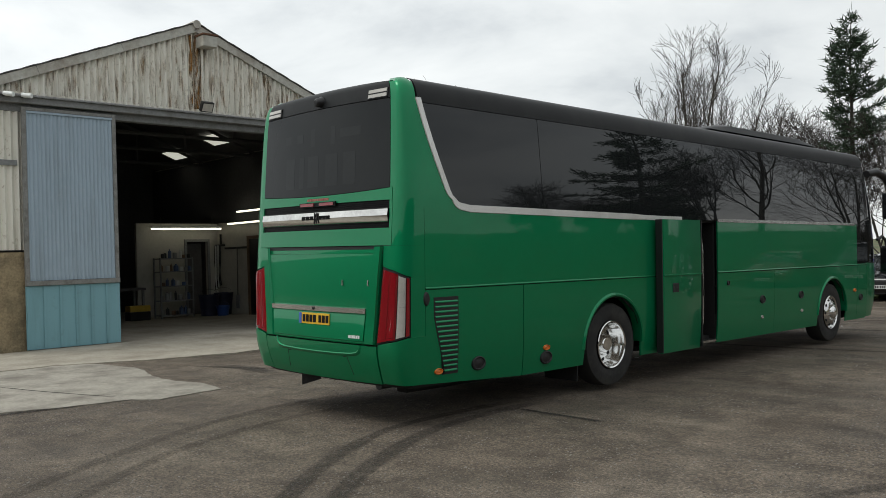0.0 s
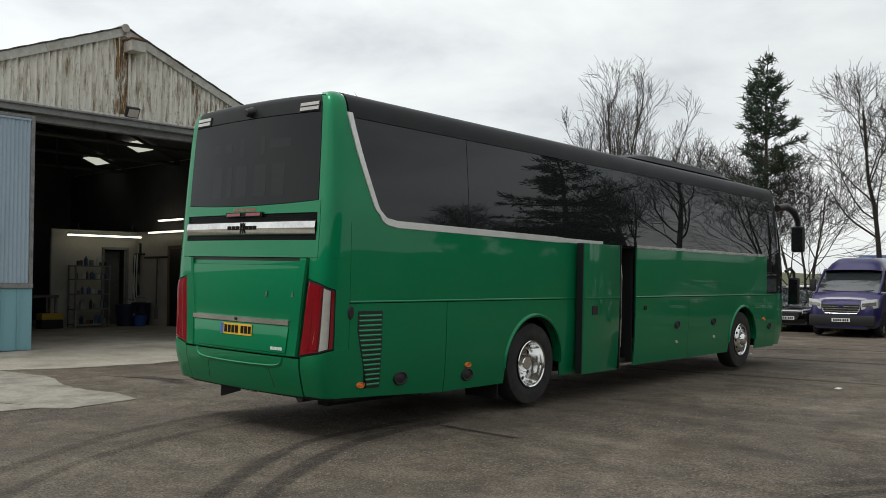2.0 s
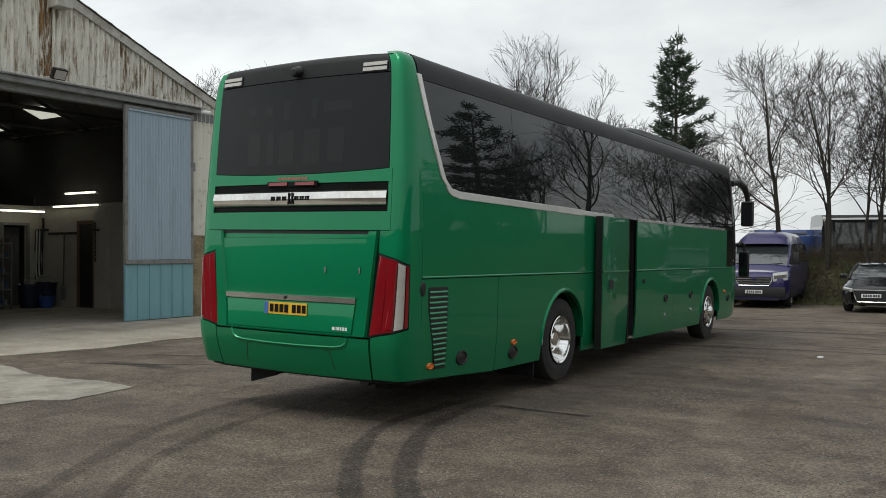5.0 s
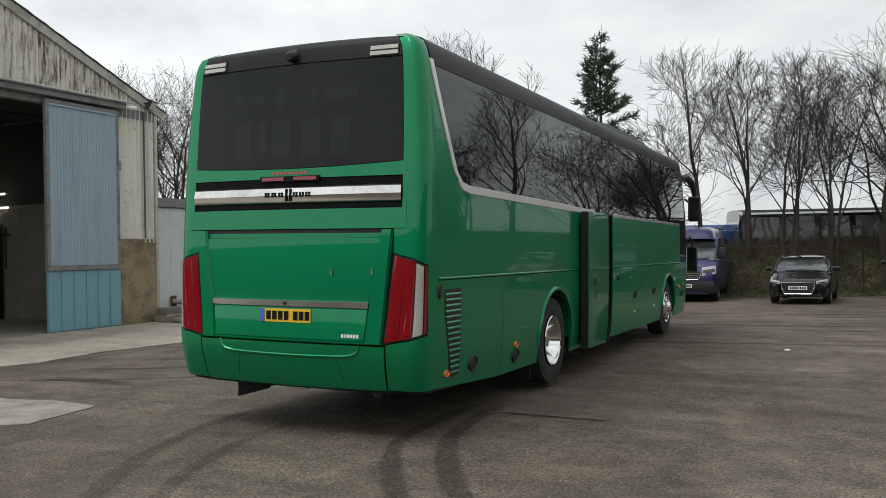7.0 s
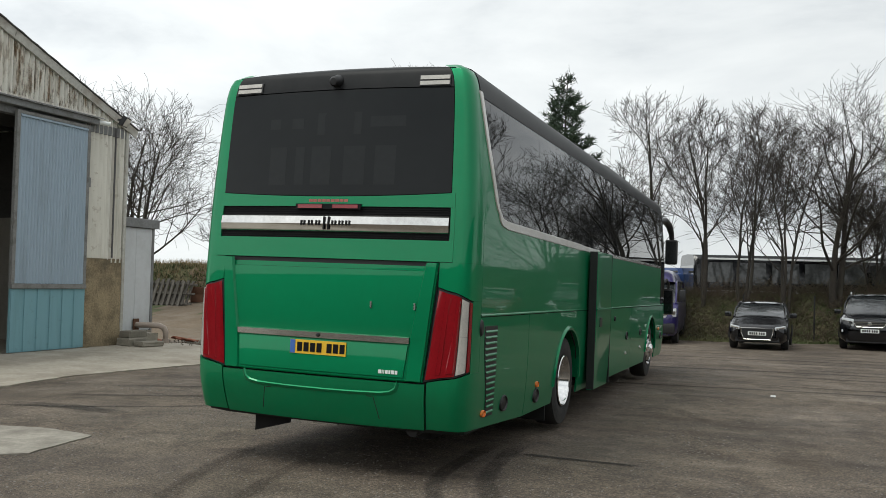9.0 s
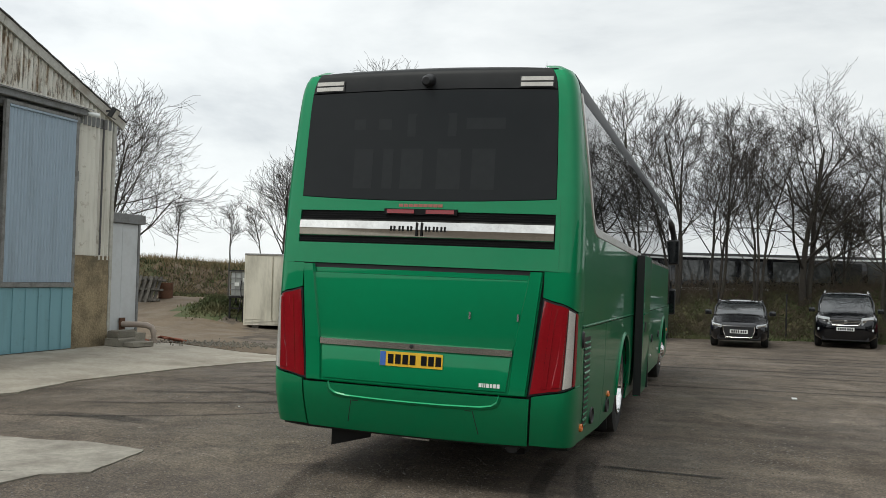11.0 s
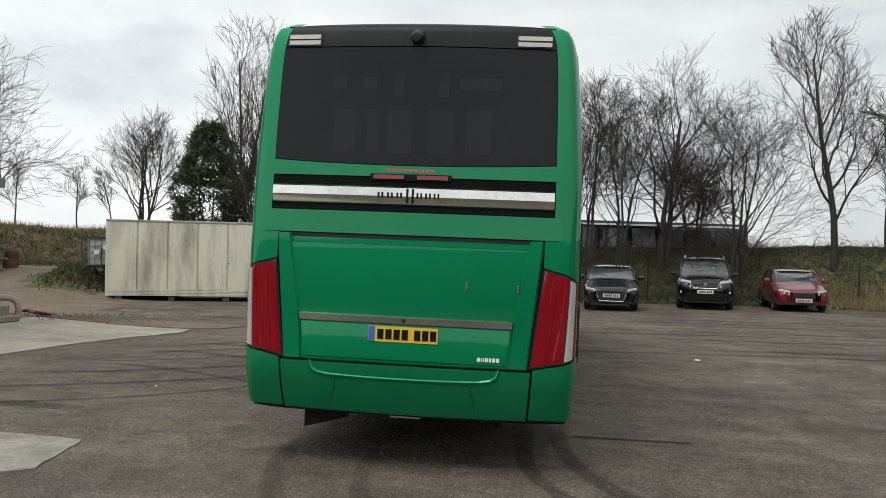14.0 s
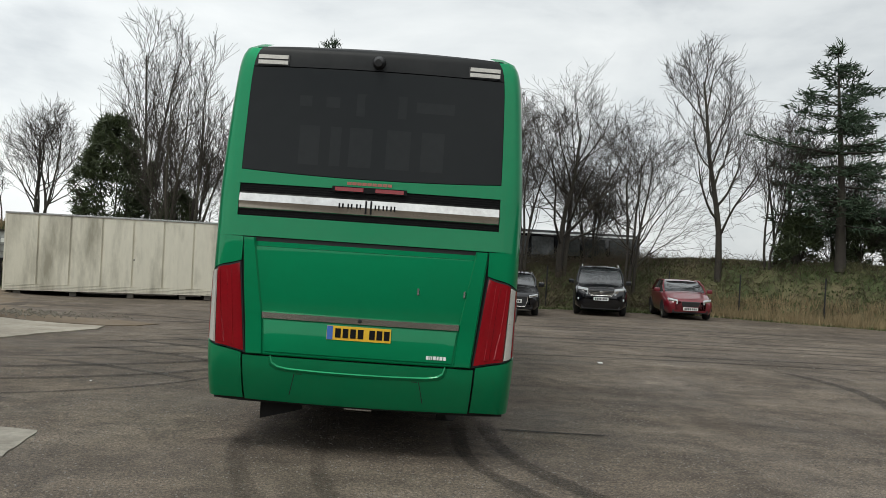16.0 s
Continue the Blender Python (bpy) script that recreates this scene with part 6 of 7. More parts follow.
def pebbles(name, count, x0, x1, y0, y1, r0, r1, mat, seed):
    """Loose chippings lying on the yard."""
    rnd = random.Random(seed)
    v, f = [], []
    while count:
        x, y = rnd.uniform(x0, x1), rnd.uniform(y0, y1)
        if noise.noise(Vector((x * 0.9, y * 0.9, 5))) + 0.35 * noise.noise(Vector((x * 3, y * 3, 2))) < rnd.uniform(-0.5, 0.45):
            continue
        count -= 1
        r = rnd.uniform(r0, r1) * rnd.uniform(0.5, 1)
        b = len(v)
        z = ground_z(x, y)
        a0 = rnd.uniform(0, 6.28)
        ring = [Vector((x + r * rnd.uniform(0.7, 1.2) * math.cos(a0 + 2 * math.pi * k / 5), y + r * rnd.uniform(0.7, 1.2) * math.sin(a0 + 2 * math.pi * k / 5), z)) for k in range(5)]
        v += ring + [p + Vector((rnd.gauss(0, r * 0.1), rnd.gauss(0, r * 0.1), r * rnd.uniform(0.3, 0.6))) for p in ring]
        for k in range(5):
            f.append((b + k, b + (k + 1) % 5, b + 5 + (k + 1) % 5, b + 5 + k))
        f.append(tuple(b + 5 + k for k in range(5)))
    return tagged(new(name, leaf_mesh(name, v, f, mat)), "loose grey chippings scattered over the yard", "gravel", kind="stuff")


M_CHIP = plain("grey_chippings", (0.22, 0.205, 0.185), 0.9, 0, 0.45, 30)
M_CHIPDARK = plain("dark_chippings", (0.065, 0.060, 0.054), 0.9, 0, 0.4, 30)
pebbles("gravel", 11000, -3.5, 7.5, -4.5, 3.5, 0.004, 0.011, M_CHIP, 91)
pebbles("gravel", 9000, -3.5, 8.5, -4.5, 6.0, 0.004, 0.009, M_CHIPDARK, 92)
pebbles("gravel", 7000, -8, 14, 3.0, 16.0, 0.007, 0.016, M_CHIP, 93)
for i in range(14):
    bm = boxed(-0.05, 0.05, -0.03, 0.03, 0, 0.012, 0.004)
    x, y = ((3.46, 8.3) if i == 0 else (rnd.uniform(-5, 9), rnd.uniform(0.5, 16)))
    k = 1.3 if i == 0 else rnd.uniform(0.3, 0.7)
    solid("litter_scrap", bm, M_WHITEPLATE if i % 3 == 0 else M_STONE, "small scrap of pale litter on the yard", "litter", "litter on the yard", at=pose(x, y, ground_z(x, y) + 0.003, 0, 0, rnd.uniform(0, 180)) @ Matrix.Scale(k, 4))


# ---------------------------------------------------------------- the coach
COACH = thing("coach", TILT @ pose(0.03, 0, 0, 0, 0, 0.2), "green touring coach with dark tinted windows and open middle door", "coach")
HALF_W = [(0.30, 1.250), (0.45, 1.268), (0.8, 1.288), (1.3, 1.292), (2.0, 1.290), (2.3, 1.281), (2.8, 1.244), (3.1, 1.216), (3.24, 1.195), (3.32, 1.165), (3.37, 1.120), (3.40, 1.05)]
CORNER = [(0, 0.17), (2.3, 0.16), (3.1, 0.12), (3.4, 0.11)]
REAR_Y = [(0.30, 0.05), (0.45, -0.01), (0.7, -0.075), (1.0, -0.07), (1.5, -0.06), (2.2, -0.02), (2.8, 0.01), (3.15, 0.03), (3.30, 0.05), (3.36, 0.075), (3.40, 0.15)]
FRONT_Y = [(0.30, 12.496), (0.6, 12.665), (1.1, 12.707), (1.6, 12.655), (2.4, 12.475), (3.0, 12.231), (3.25, 12.02), (3.40, 11.808)]
Y0, Y1 = 0.27, 11.649
LEN = Y1 - Y0


def shell(q, z, off=0.0, side=1):
    """A point of the coach's skin: q runs from the middle of the rear (0) over the corner (1 to 1.3), along the flank, to the front."""
    w, ry, fy = curve_table(HALF_W, z) , curve_table(REAR_Y, z), curve_table(FRONT_Y, z)
    rx = lerp_table(CORNER, z)
    if q <= 1.0:
        x, y, nx, ny = q * (w - rx), ry + 0.05 * q * q, 0.1 * q, -1.0
    elif q <= 1.3:
        a = (q - 1.0) / 0.3 * math.pi / 2
        d = Y0 - (ry + 0.05)
        x, y = w - rx + rx * math.sin(a) ** 0.55, Y0 - d * max(0.0, math.cos(a)) ** 0.8
        nx, ny = math.sin(a), -math.cos(a)
    elif q <= 1.3 + LEN:
        x, y, nx, ny = w, Y0 + q - 1.3, 1.0, 0.0
    elif q <= 1.6 + LEN:
        a = (q - 1.3 - LEN) / 0.3 * math.pi / 2
        d = fy - 0.1 - Y1
        x, y = w - 0.35 + 0.35 * math.cos(a), Y1 + d * math.sin(a)
        nx, ny = math.cos(a), math.sin(a)
    else:
        f = 1 - (q - 1.6 - LEN)
        x, y, nx, ny = f * (w - 0.35), fy - 0.1 * f * f, 0.1 * f, 1.0
    k = math.hypot(nx, ny)
    return Vector(((x + nx / k * off) * side, y + ny / k * off, z))


Q_END = 2.6 + LEN


def qx(x, z):
    return x / (curve_table(HALF_W, z) - lerp_table(CORNER, z))


def qy(y):
    return 1.3 + y - Y0


def skin(qs, lo, hi, nz, off=0.0, thick=0.018, side=1):
    """A panel on the skin between q stations and two heights (numbers or functions of q), with its edge turned in."""
    f_lo = lo if callable(lo) else (lambda q: lo)
    f_hi = hi if callable(hi) else (lambda q: hi)

    def grid(o):
        return [[shell(q, f_lo(q) + (f_hi(q) - f_lo(q)) * j / nz, o, side) if q >= 0 else
                 shell(-q, f_lo(q) + (f_hi(q) - f_lo(q)) * j / nz, o, -side) for j in range(nz + 1)] for q in qs]
    bm = bmesh.new()
    a, b = sheet(bm, grid(off)), sheet(bm, grid(off - thick))
    n, k = len(a), len(a[0])
    for i in range(n - 1):
        for j in (0, k - 1):
            bm.faces.new((a[i][j], a[i + 1][j], b[i + 1][j], b[i][j]))
    for j in range(k - 1):
        for i in (0, n - 1):
            bm.faces.new((a[i][j], a[i][j + 1], b[i][j + 1], b[i][j]))
    return bm


def stations(a, b, step=0.06):
    """q stations from a to b, dense over the corner, coarse on the flank."""
    out, q = [a], a
    while q < b - 1e-6:
        q = min(b, q + (0.05 if 0.95 <= abs(q) < 1.32 or q > 1.2 + LEN else step))
        out.append(q)
    return out


def cp(name, bm, material, label="", parent=None, smooth=True):
    return part(name, bm, material, parent or COACH, label, smooth)


WHEEL_R, WHEEL_F, ARCH = 3.45, 10.062, 0.60


def arch_low(base):
    def f(q):
        y = Y0 + q - 1.3
        z = base(q) if callable(base) else base
        for c in (WHEEL_R, WHEEL_F):
            if abs(y - c) < ARCH:
                z = max(z, 0.50 + math.sqrt(ARCH ** 2 - (y - c) ** 2))
        return z
    return f


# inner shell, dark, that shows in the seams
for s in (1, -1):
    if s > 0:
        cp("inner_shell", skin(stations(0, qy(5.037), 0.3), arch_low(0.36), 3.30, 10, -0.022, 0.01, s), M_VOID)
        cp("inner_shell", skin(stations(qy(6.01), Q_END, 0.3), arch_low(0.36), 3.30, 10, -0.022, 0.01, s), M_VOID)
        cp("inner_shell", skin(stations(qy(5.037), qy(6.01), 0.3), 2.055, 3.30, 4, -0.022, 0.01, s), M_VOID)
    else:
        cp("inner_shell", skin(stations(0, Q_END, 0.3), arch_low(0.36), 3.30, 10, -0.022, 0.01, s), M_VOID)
bm = boxed(-1.15, 1.15, 0.2, 2.8, 0.36, 0.42)
box(bm, -1.15, 1.15, 4.1, 9.322, 0.36, 0.42)
box(bm, -1.15, 1.15, 10.803, 12.073, 0.36, 0.42)
box(bm, -0.75, 0.75, 2.8, 4.1, 0.45, 0.95)
box(bm, -0.75, 0.75, 9.322, 10.803, 0.45, 0.95)
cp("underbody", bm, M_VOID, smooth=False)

BELT, SILL, SKIRT = 1.31, 2.05, 0.32
G = 0.004


def sill_z(q):
    """The lower edge of the side glass, with its swept-up rear corner."""
    return 2.10 + (2.055 - 2.10) * min(1, max(0, (q - qy(0.7)) / 4.0))


def rear_edge(z):
    """y of the slanted rear edge of the side glass at a height."""
    f = (z - 2.10) / (3.19 - 2.10)
    return 0.27 + 0.40 * (1 - f) ** 1.25 + 0.22 * max(0, 1 - f / 0.16) ** 2


def lamp_lo(q):
    return 0.780 + 0.09 * (q - 0.84) / 0.36


def lamp_hi(q):
    return 1.535 - 0.105 * (q - 0.91) / 0.29


# flank panels: lower row (below the belt seam), upper row (belt to sill)
LOWER = [(0.29, 1.74), (1.75, 4.349), (4.349, 5.037), (6.01, 7.788), (7.793, 9.322), (9.322, 11.173), (11.179, Y1 - 0.02)]
for s in (1, -1):
    rows = LOWER if s > 0 else [(0.29, 2.2), (2.21, 4.667), (4.677, 6.994), (7.005, 9.322), (9.332, Y1 - 0.02)]
    for a, b in rows:
        near = [qy(y) for y in frange(a, b, max(3, int((b - a) / 0.04)))]
        cp("skirt_panel", skin(near, arch_low(lambda q: SKIRT + 0.07 * max(0.0, 1.7 - (Y0 + q - 1.3)) / 1.41), BELT - G, 8, 0.0, 0.018, s), M_GREEN)
    for a, b in ([(0.29, 5.037), (6.01, 11.173)] if s > 0 else [(0.29, 11.173)]):
        cp("flank_panel", skin([qy(y) for y in frange(a, b, 24)], BELT + G, lambda q: sill_z(q) - 0.0, 6, 0.0, 0.018, s), M_GREEN)
    # moulding along the belt seam
    for a, b in ([(0.29, 5.037), (6.01, Y1)] if s > 0 else [(0.29, Y1)]):
        bm = bmesh.new()
        sheet(bm, [[shell(qy(y), BELT + dz, o, s) for dz, o in ((0.004, -0.004), (0.005, 0.006), (0.010, 0.008), (0.017, 0.006), (0.024, -0.001))] for y in frange(a, b, 12)])
        cp("belt_moulding", bm, M_GREEN)
    # rear quarter pillar, green, between the rear window and the side glass
    bm = bmesh.new()
    zs = frange(2.10, 3.395, 24)
    rows_ = []
    for z in zs:
        qa, qb = 0.972, qy(rear_edge(min(z, 3.19)))
        rows_.append([shell(qa + (qb - qa) * i / 16, z, 0.0, s) for i in range(17)])
    sheet(bm, rows_)
    cp("corner_pillar", bm, M_GREEN)
    # below it, the green body corner above and behind the lamps
    cp("corner_panel", skin(stations(1.0, qy(0.286), 0.03), 1.742, 2.10, 5, 0.0, 0.018, s), M_GREEN)
    cp("corner_panel", skin(stations(0.908, qy(0.286), 0.03), lambda q: lamp_hi(min(q, 1.2)) + 0.008, 1.741, 6, 0.0, 0.018, s), M_GREEN)
    cp("corner_panel", skin(stations(1.204, qy(0.286), 0.02), 0.86, lamp_hi(1.2) + 0.007, 8, 0.0, 0.018, s), M_GREEN)
    # side glass, in panes
    cuts = [0.0, 2.10, 3.85, 5.725, 7.576, 9.428, 11.036]
    for i, (a, b) in enumerate(zip(cuts, cuts[1:])):
        bm = bmesh.new()
        rows_ = []
        for j in range(15):
            row = []
            for k in range(13):
                fz = j / 14
                z0 = sill_z(qy(a + (b - a) * k / 12)) + 0.004
                z = z0 + (3.135 - z0) * fz
                ya = rear_edge(z) + 0.075 if i == 0 else a + 0.004
                y = ya + (b - 0.004 - ya) * k / 12
                row.append(shell(qy(y), z, 0.003, s))
            rows_.append(row)
        sheet(bm, rows_)
        cp("side_window", bm, M_GLASS, "dark tinted window pane")
    # polished strip along the rear edge and the sill of the side glass
    rows_ = []
    for z in frange(3.185, 2.19, 20):
        y = rear_edge(z)
        rows_.append([shell(qy(y + d), z, o, s) for d, o in ((-0.004, 0.0), (0.0, 0.010), (0.066, 0.010), (0.074, 0.0))])
    for k in range(1, 9):
        a = k / 8 * math.pi / 2
        yo, zo = rear_edge(2.19) + 0.14 * (1 - math.cos(a)), 2.19 - 0.10 * math.sin(a)
        nx_, nz_ = math.cos(a), math.sin(a)
        rows_.append([shell(qy(yo + d * nx_ + 0.02 * nz_), zo + d * nz_, o, s) for d, o in ((-0.004, 0.0), (0.0, 0.010), (0.066, 0.010), (0.074, 0.0))])
    for y in frange(rear_edge(2.19) + 0.25, 5.037 if s > 0 else 11.12, 18):
        zc = sill_z(qy(y)) + 0.012
        hh = 0.034 if y < 4 else 0.026
        rows_.append([shell(qy(y), zc + d, o, s) for d, o in ((-hh - 0.004, 0.0), (-hh, 0.010), (hh, 0.010), (hh + 0.006, 0.0))])
    bm = bmesh.new()
    sheet(bm, rows_)
    cp("window_trim", bm, M_TRIM, "polished metal strip under the windows")
    if s > 0:
        bm = bmesh.new()
        sheet(bm, [[shell(qy(y), 2.06 + d, o) for d, o in ((-0.026, 0), (-0.022, 0.008), (0.022, 0.008), (0.026, 0))] for y in frange(6.01, 11.068, 12)])
        cp("window_trim", bm, M_STEEL, "dull metal strip under the windows")
    # cant rail above the glass
    cp("cant_rail", skin([qy(y) for y in frange(0.29, Y1, 20)], 3.142, 3.395, 10, 0.004, 0.02, s), M_ROOF)
    # front corner: dark pillar and quarter window, green lower corner
    cp("front_pillar", skin([qy(y) for y in frange(11.046, Y1, 6)] + frange(1.3 + LEN + 0.02, Q_END, 24), 2.06, 3.345, 10, 0.0, 0.02, s), M_GLASS)
    cp("front_window", skin([qy(y) for y in frange(11.184, Y1, 6)] + frange(1.3 + LEN + 0.02, Q_END, 24), 1.36, 2.055, 6, 0.0, 0.02, s), M_GLASS)
    cp("front_corner_panel", skin(frange(qy(Y1) - 0.015, Q_END, 26), 0.34, lambda q: 1.35 - 0.25 * max(0, (q - qy(Y1))) , 8, 0.0, 0.02, s), M_GREEN)
    # wheel arch lips
    for c in (WHEEL_R, WHEEL_F):
        rows_ = []
        for k in range(25):
            a = math.pi * k / 24
            y, z = c + ARCH * math.cos(a), 0.50 + ARCH * math.sin(a)
            y2, z2 = c + (ARCH + 0.045) * math.cos(a), 0.50 + (ARCH + 0.045) * math.sin(a)
            z, z2 = max(z, SKIRT + 0.03), max(z2, SKIRT + 0.03)
            rows_.append([shell(qy(y), z, -0.12, s), shell(qy(y), z, 0.016, s), shell(qy((y + y2) / 2), (z + z2) / 2, 0.022, s), shell(qy(y2), z2, 0.001, s)])
        bm = bmesh.new()
        sheet(bm, rows_)
        cp("arch_lip", bm, M_GREEN)

# roof: from cant rail to cant rail, with a shallow crown
bm = bmesh.new()
rows_ = []
for y in [0.12, 0.16, 0.24, 0.5, 1, 2, 4, 6, 8, 10.5, 11.226, 11.649, 11.861, 11.967]:
    e = min(1, max(0, (y - 0.12) / 0.9)) ** 0.6 * min(1, max(0.0, (12.073 - y) / 0.6)) ** 0.5
    rows_.append([Vector((1.045 * f, y, 3.384 - 0.03 * f * f * (1 - e) + (0.085 * e) * (1 - abs(f) ** 2.4))) for f in frange(-1, 1, 16)])
sheet(bm, rows_)
cp("roof_panel", bm, M_ROOF, "dark grey roof")
bm = bmesh.new()
sheet(bm, [[Vector((x, y, 3.45 + z)) for x, z in ((-0.95, 0), (-0.9, 0.10 * e), (-0.7, 0.15 * e), (0, 0.16 * e), (0.7, 0.15 * e), (0.9, 0.10 * e), (0.95, 0))]
           for y, e in ((6.465, 0.05), (6.783, 0.6), (7.206, 1.0), (8.899, 1.0), (9.639, 0.9), (10.062, 0.4), (10.274, 0.02))])
cp("roof_air_unit", bm, M_ROOF, "low dark air-conditioning pod on the roof")

# ---- rear
def both(fn):
    return [-q for q in reversed(fn)] + list(fn)[1:]


R_ALL = both(frange(0, 0.968, 12))
glass_low = lambda q: 2.275 + 0.035 * q * q
top_line = lambda q: 3.185 - 0.012 * q * q
cp("rear_window", skin(R_ALL, glass_low, top_line, 8, 0.004, 0.02), M_REARGLASS, "dark rear window with faded lettering marks")
cp("rear_roof_band", skin(R_ALL, lambda q: top_line(q) + 0.008, lambda q: 3.388 - 0.035 * q * q, 8, 0.006, 0.02), M_ROOF)
R_FULL = both(frange(0, 1.0, 12))
cp("rear_panel", skin(R_FULL, 2.186, lambda q: glass_low(q) - 0.006, 4, 0.006, 0.02), M_GREEN)
cp("rear_panel", skin(R_FULL, 1.745, 1.915, 4, 0.004, 0.02), M_GREEN)
for s in (1, -1):
    cp("rear_panel", skin(frange(0.968, 1.0, 3), 1.915, 2.186, 4, 0.004, 0.02, s), M_GREEN)
# air grille: dark recess with slats and the polished bar
grille = cp("rear_grille", skin(both(frange(0, 0.968, 10)), 1.917, 2.184, 3, -0.012, 0.02), M_INK)
for z in (1.932, 1.950, 2.130, 2.150, 2.168):
    cp("slat", skin(both(frange(0, 0.962, 8)), z - 0.004, z + 0.004, 1, -0.004, 0.010), M_INK, parent=grille)
for z0, z1 in ((1.966, 1.972), (2.113, 2.119)):
    cp("slat", skin(both(frange(0, 0.964, 8)), z0, z1, 1, 0.002, 0.012), M_INK, parent=grille)
bm = bmesh.new()
sheet(bm, [[shell(abs(q), z, o, 1 if q >= 0 else -1) for z, o in ((1.968, 0.0), (1.978, 0.014), (2.03, 0.022), (2.036, 0.026), (2.10, 0.018), (2.112, 0.0))] for q in both(frange(0, 0.960, 12))])
cp("polished_bar", bm, M_CHROME, "polished metal bar across the grille")
bm = bmesh.new()


def rear_box(bm, x0, x1, z0, z1, off, depth=0.008, shear=0.0):
    r = bmesh.ops.create_cube(bm, size=1)
    for v in r['verts']:
        fx, fy, fz = v.co.x + 0.5, v.co.y + 0.5, v.co.z + 0.5
        z = z0 + (z1 - z0) * fz
        x = x0 + (x1 - x0) * fx + shear * fz
        p = shell(qx(abs(x), z), z, off + depth * (1 - fy), 1 if x >= 0 else -1)
        v.co = p


# emblem on the bar as plain strokes
for x in (-0.225, -0.152, -0.080, 0.073, 0.139, 0.203):
    for d in (-0.020, 0.009):
        bm = bmesh.new()
        rear_box(bm, x + d, x + d + 0.012, 2.022, 2.064, 0.025, 0.009)
        cp("emblem_stroke", bm, M_INK, smooth=False)
for x in (-0.026, 0.016):
    bm = bmesh.new()
    rear_box(bm, x, x + 0.014, 1.985, 2.096, 0.025, 0.009)
    cp("emblem_stroke", bm, M_INK, smooth=False)
# high brake lamp and its faded sticker
bm = bmesh.new()
rear_box(bm, -0.31, 0.31, 2.158, 2.206, 0.008, 0.016)
lamp = cp("brake_lamp", bm, M_INK, "slim red high-level brake lamp", smooth=False)
for x0, x1 in ((-0.285, -0.05), (0.05, 0.285)):
    bm = bmesh.new()
    rear_box(bm, x0, x1, 2.167, 2.198, 0.02, 0.010)
    cp("lens", bm, M_RED, parent=lamp, smooth=False)
bm = bmesh.new()
for k in range(9):
    rear_box(bm, -0.19 + k * 0.042, -0.155 + k * 0.042, 2.222, 2.246, 0.006, 0.003)
cp("sticker", bm, M_ORANGE, "faded red sticker", smooth=False)
# faded lettering on the rear window, plain marks
bm = bmesh.new()
for x0, w in ((-0.62, 0.17), (-0.36, 0.09), (-0.20, 0.19), (0.11, 0.20), (0.40, 0.19)):
    rear_box(bm, x0, x0 + w, 2.37, 2.70, 0.002, 0.003)
for x0, x1 in ((-0.64, -0.30), (0.34, 0.66)):
    rear_box(bm, x0, x1, 2.86, 2.95, 0.002, 0.003)
rear_box(bm, -0.16, 0.26, 2.80, 2.99, 0.002, 0.003)
cp("faded_lettering", bm, M_GHOST, "faint residue of removed lettering", smooth=False)
# white marker lamps
for s in (-1, 1):
    bm = bmesh.new()
    rear_box(bm, 0.755 * s, 1.025 * s, 3.192, 3.285, 0.004, 0.012)
    mk = cp("marker_lamp", bm, M_BLACK, "twin white marker strips", smooth=False)
    for z in (3.20, 3.247):
        bm = bmesh.new()
        rear_box(bm, 0.765 * s, 1.018 * s, z, z + 0.033, 0.014, 0.008)
        cp("strip", bm, M_CLEAR, parent=mk, smooth=False)
# reversing camera
bm = bmesh.new()
lathe(bm, [(0, 0.09), (0.03, 0.088), (0.045, 0.07), (0.05, 0.03), (0.06, 0.0), (0, 0)], 20, Matrix.Translation(shell(0, 3.262, 0)) @ Matrix.Rotation(radians(100), 4, 'X'))
cp("rear_camera", bm, M_BLACK)
# engine lid
LID = both(frange(0, 0.80, 10))
cp("lid_slot", skin(both(frange(0, 0.872, 8)), 1.708, 1.738, 2, -0.02, 0.02), M_BLACK)
cp("lid_lip", skin(both(frange(0, 0.872, 8)), 1.667, 1.707, 2, -0.006, 0.02), M_GREEN)


lid = cp("engine_lid", slab_of([[shell(qx(abs(w * f), z), z, o, 1 if f >= 0 else -1) for f in frange(-1, 1, 20)]
                                for z, w, o in ((0.775, 0.930, 0.002), (0.785, 0.931, 0.010), (1.07, 0.957, 0.008), (1.10, 0.960, 0.010), (1.3, 0.98, 0.012), (1.55, 1.003, 0.012), (1.665, 1.014, 0.010))], 0.03, (0, 1, 0)), M_GREEN,
         "green engine lid")
for s in (-1, 1):
    # raised side cheeks of the lid
    bm = bmesh.new()
    rows_ = []
    for z in frange(1.12, 1.735, 8):
        f = (z - 1.12) / 0.615
        xo, xi = 0.962 + 0.058 * f, 0.81 + 0.105 * f
        rows_.append([shell(qx(x, z), z, o, s) for x, o in ((xi, 0.008), (xi + 0.012, 0.03), (xo - 0.012, 0.03), (xo, 0.0))])
    sheet(bm, rows_)
    cp("lid_cheek", bm, M_GREEN, parent=lid)
    bm = bmesh.new()
    rows_ = []
    for z in frange(0.785, 1.12, 5):
        f = (z - 0.785) / 0.335
        xo, xi = 0.931 + 0.031 * f, 0.785 + 0.025 * f
        rows_.append([shell(qx(x, z), z, o, s) for x, o in ((xi, 0.006), (xi + 0.012, 0.026), (xo - 0.012, 0.03), (xo, 0.0))])
    sheet(bm, rows_)
    cp("lid_cheek", bm, M_GREEN, parent=lid)
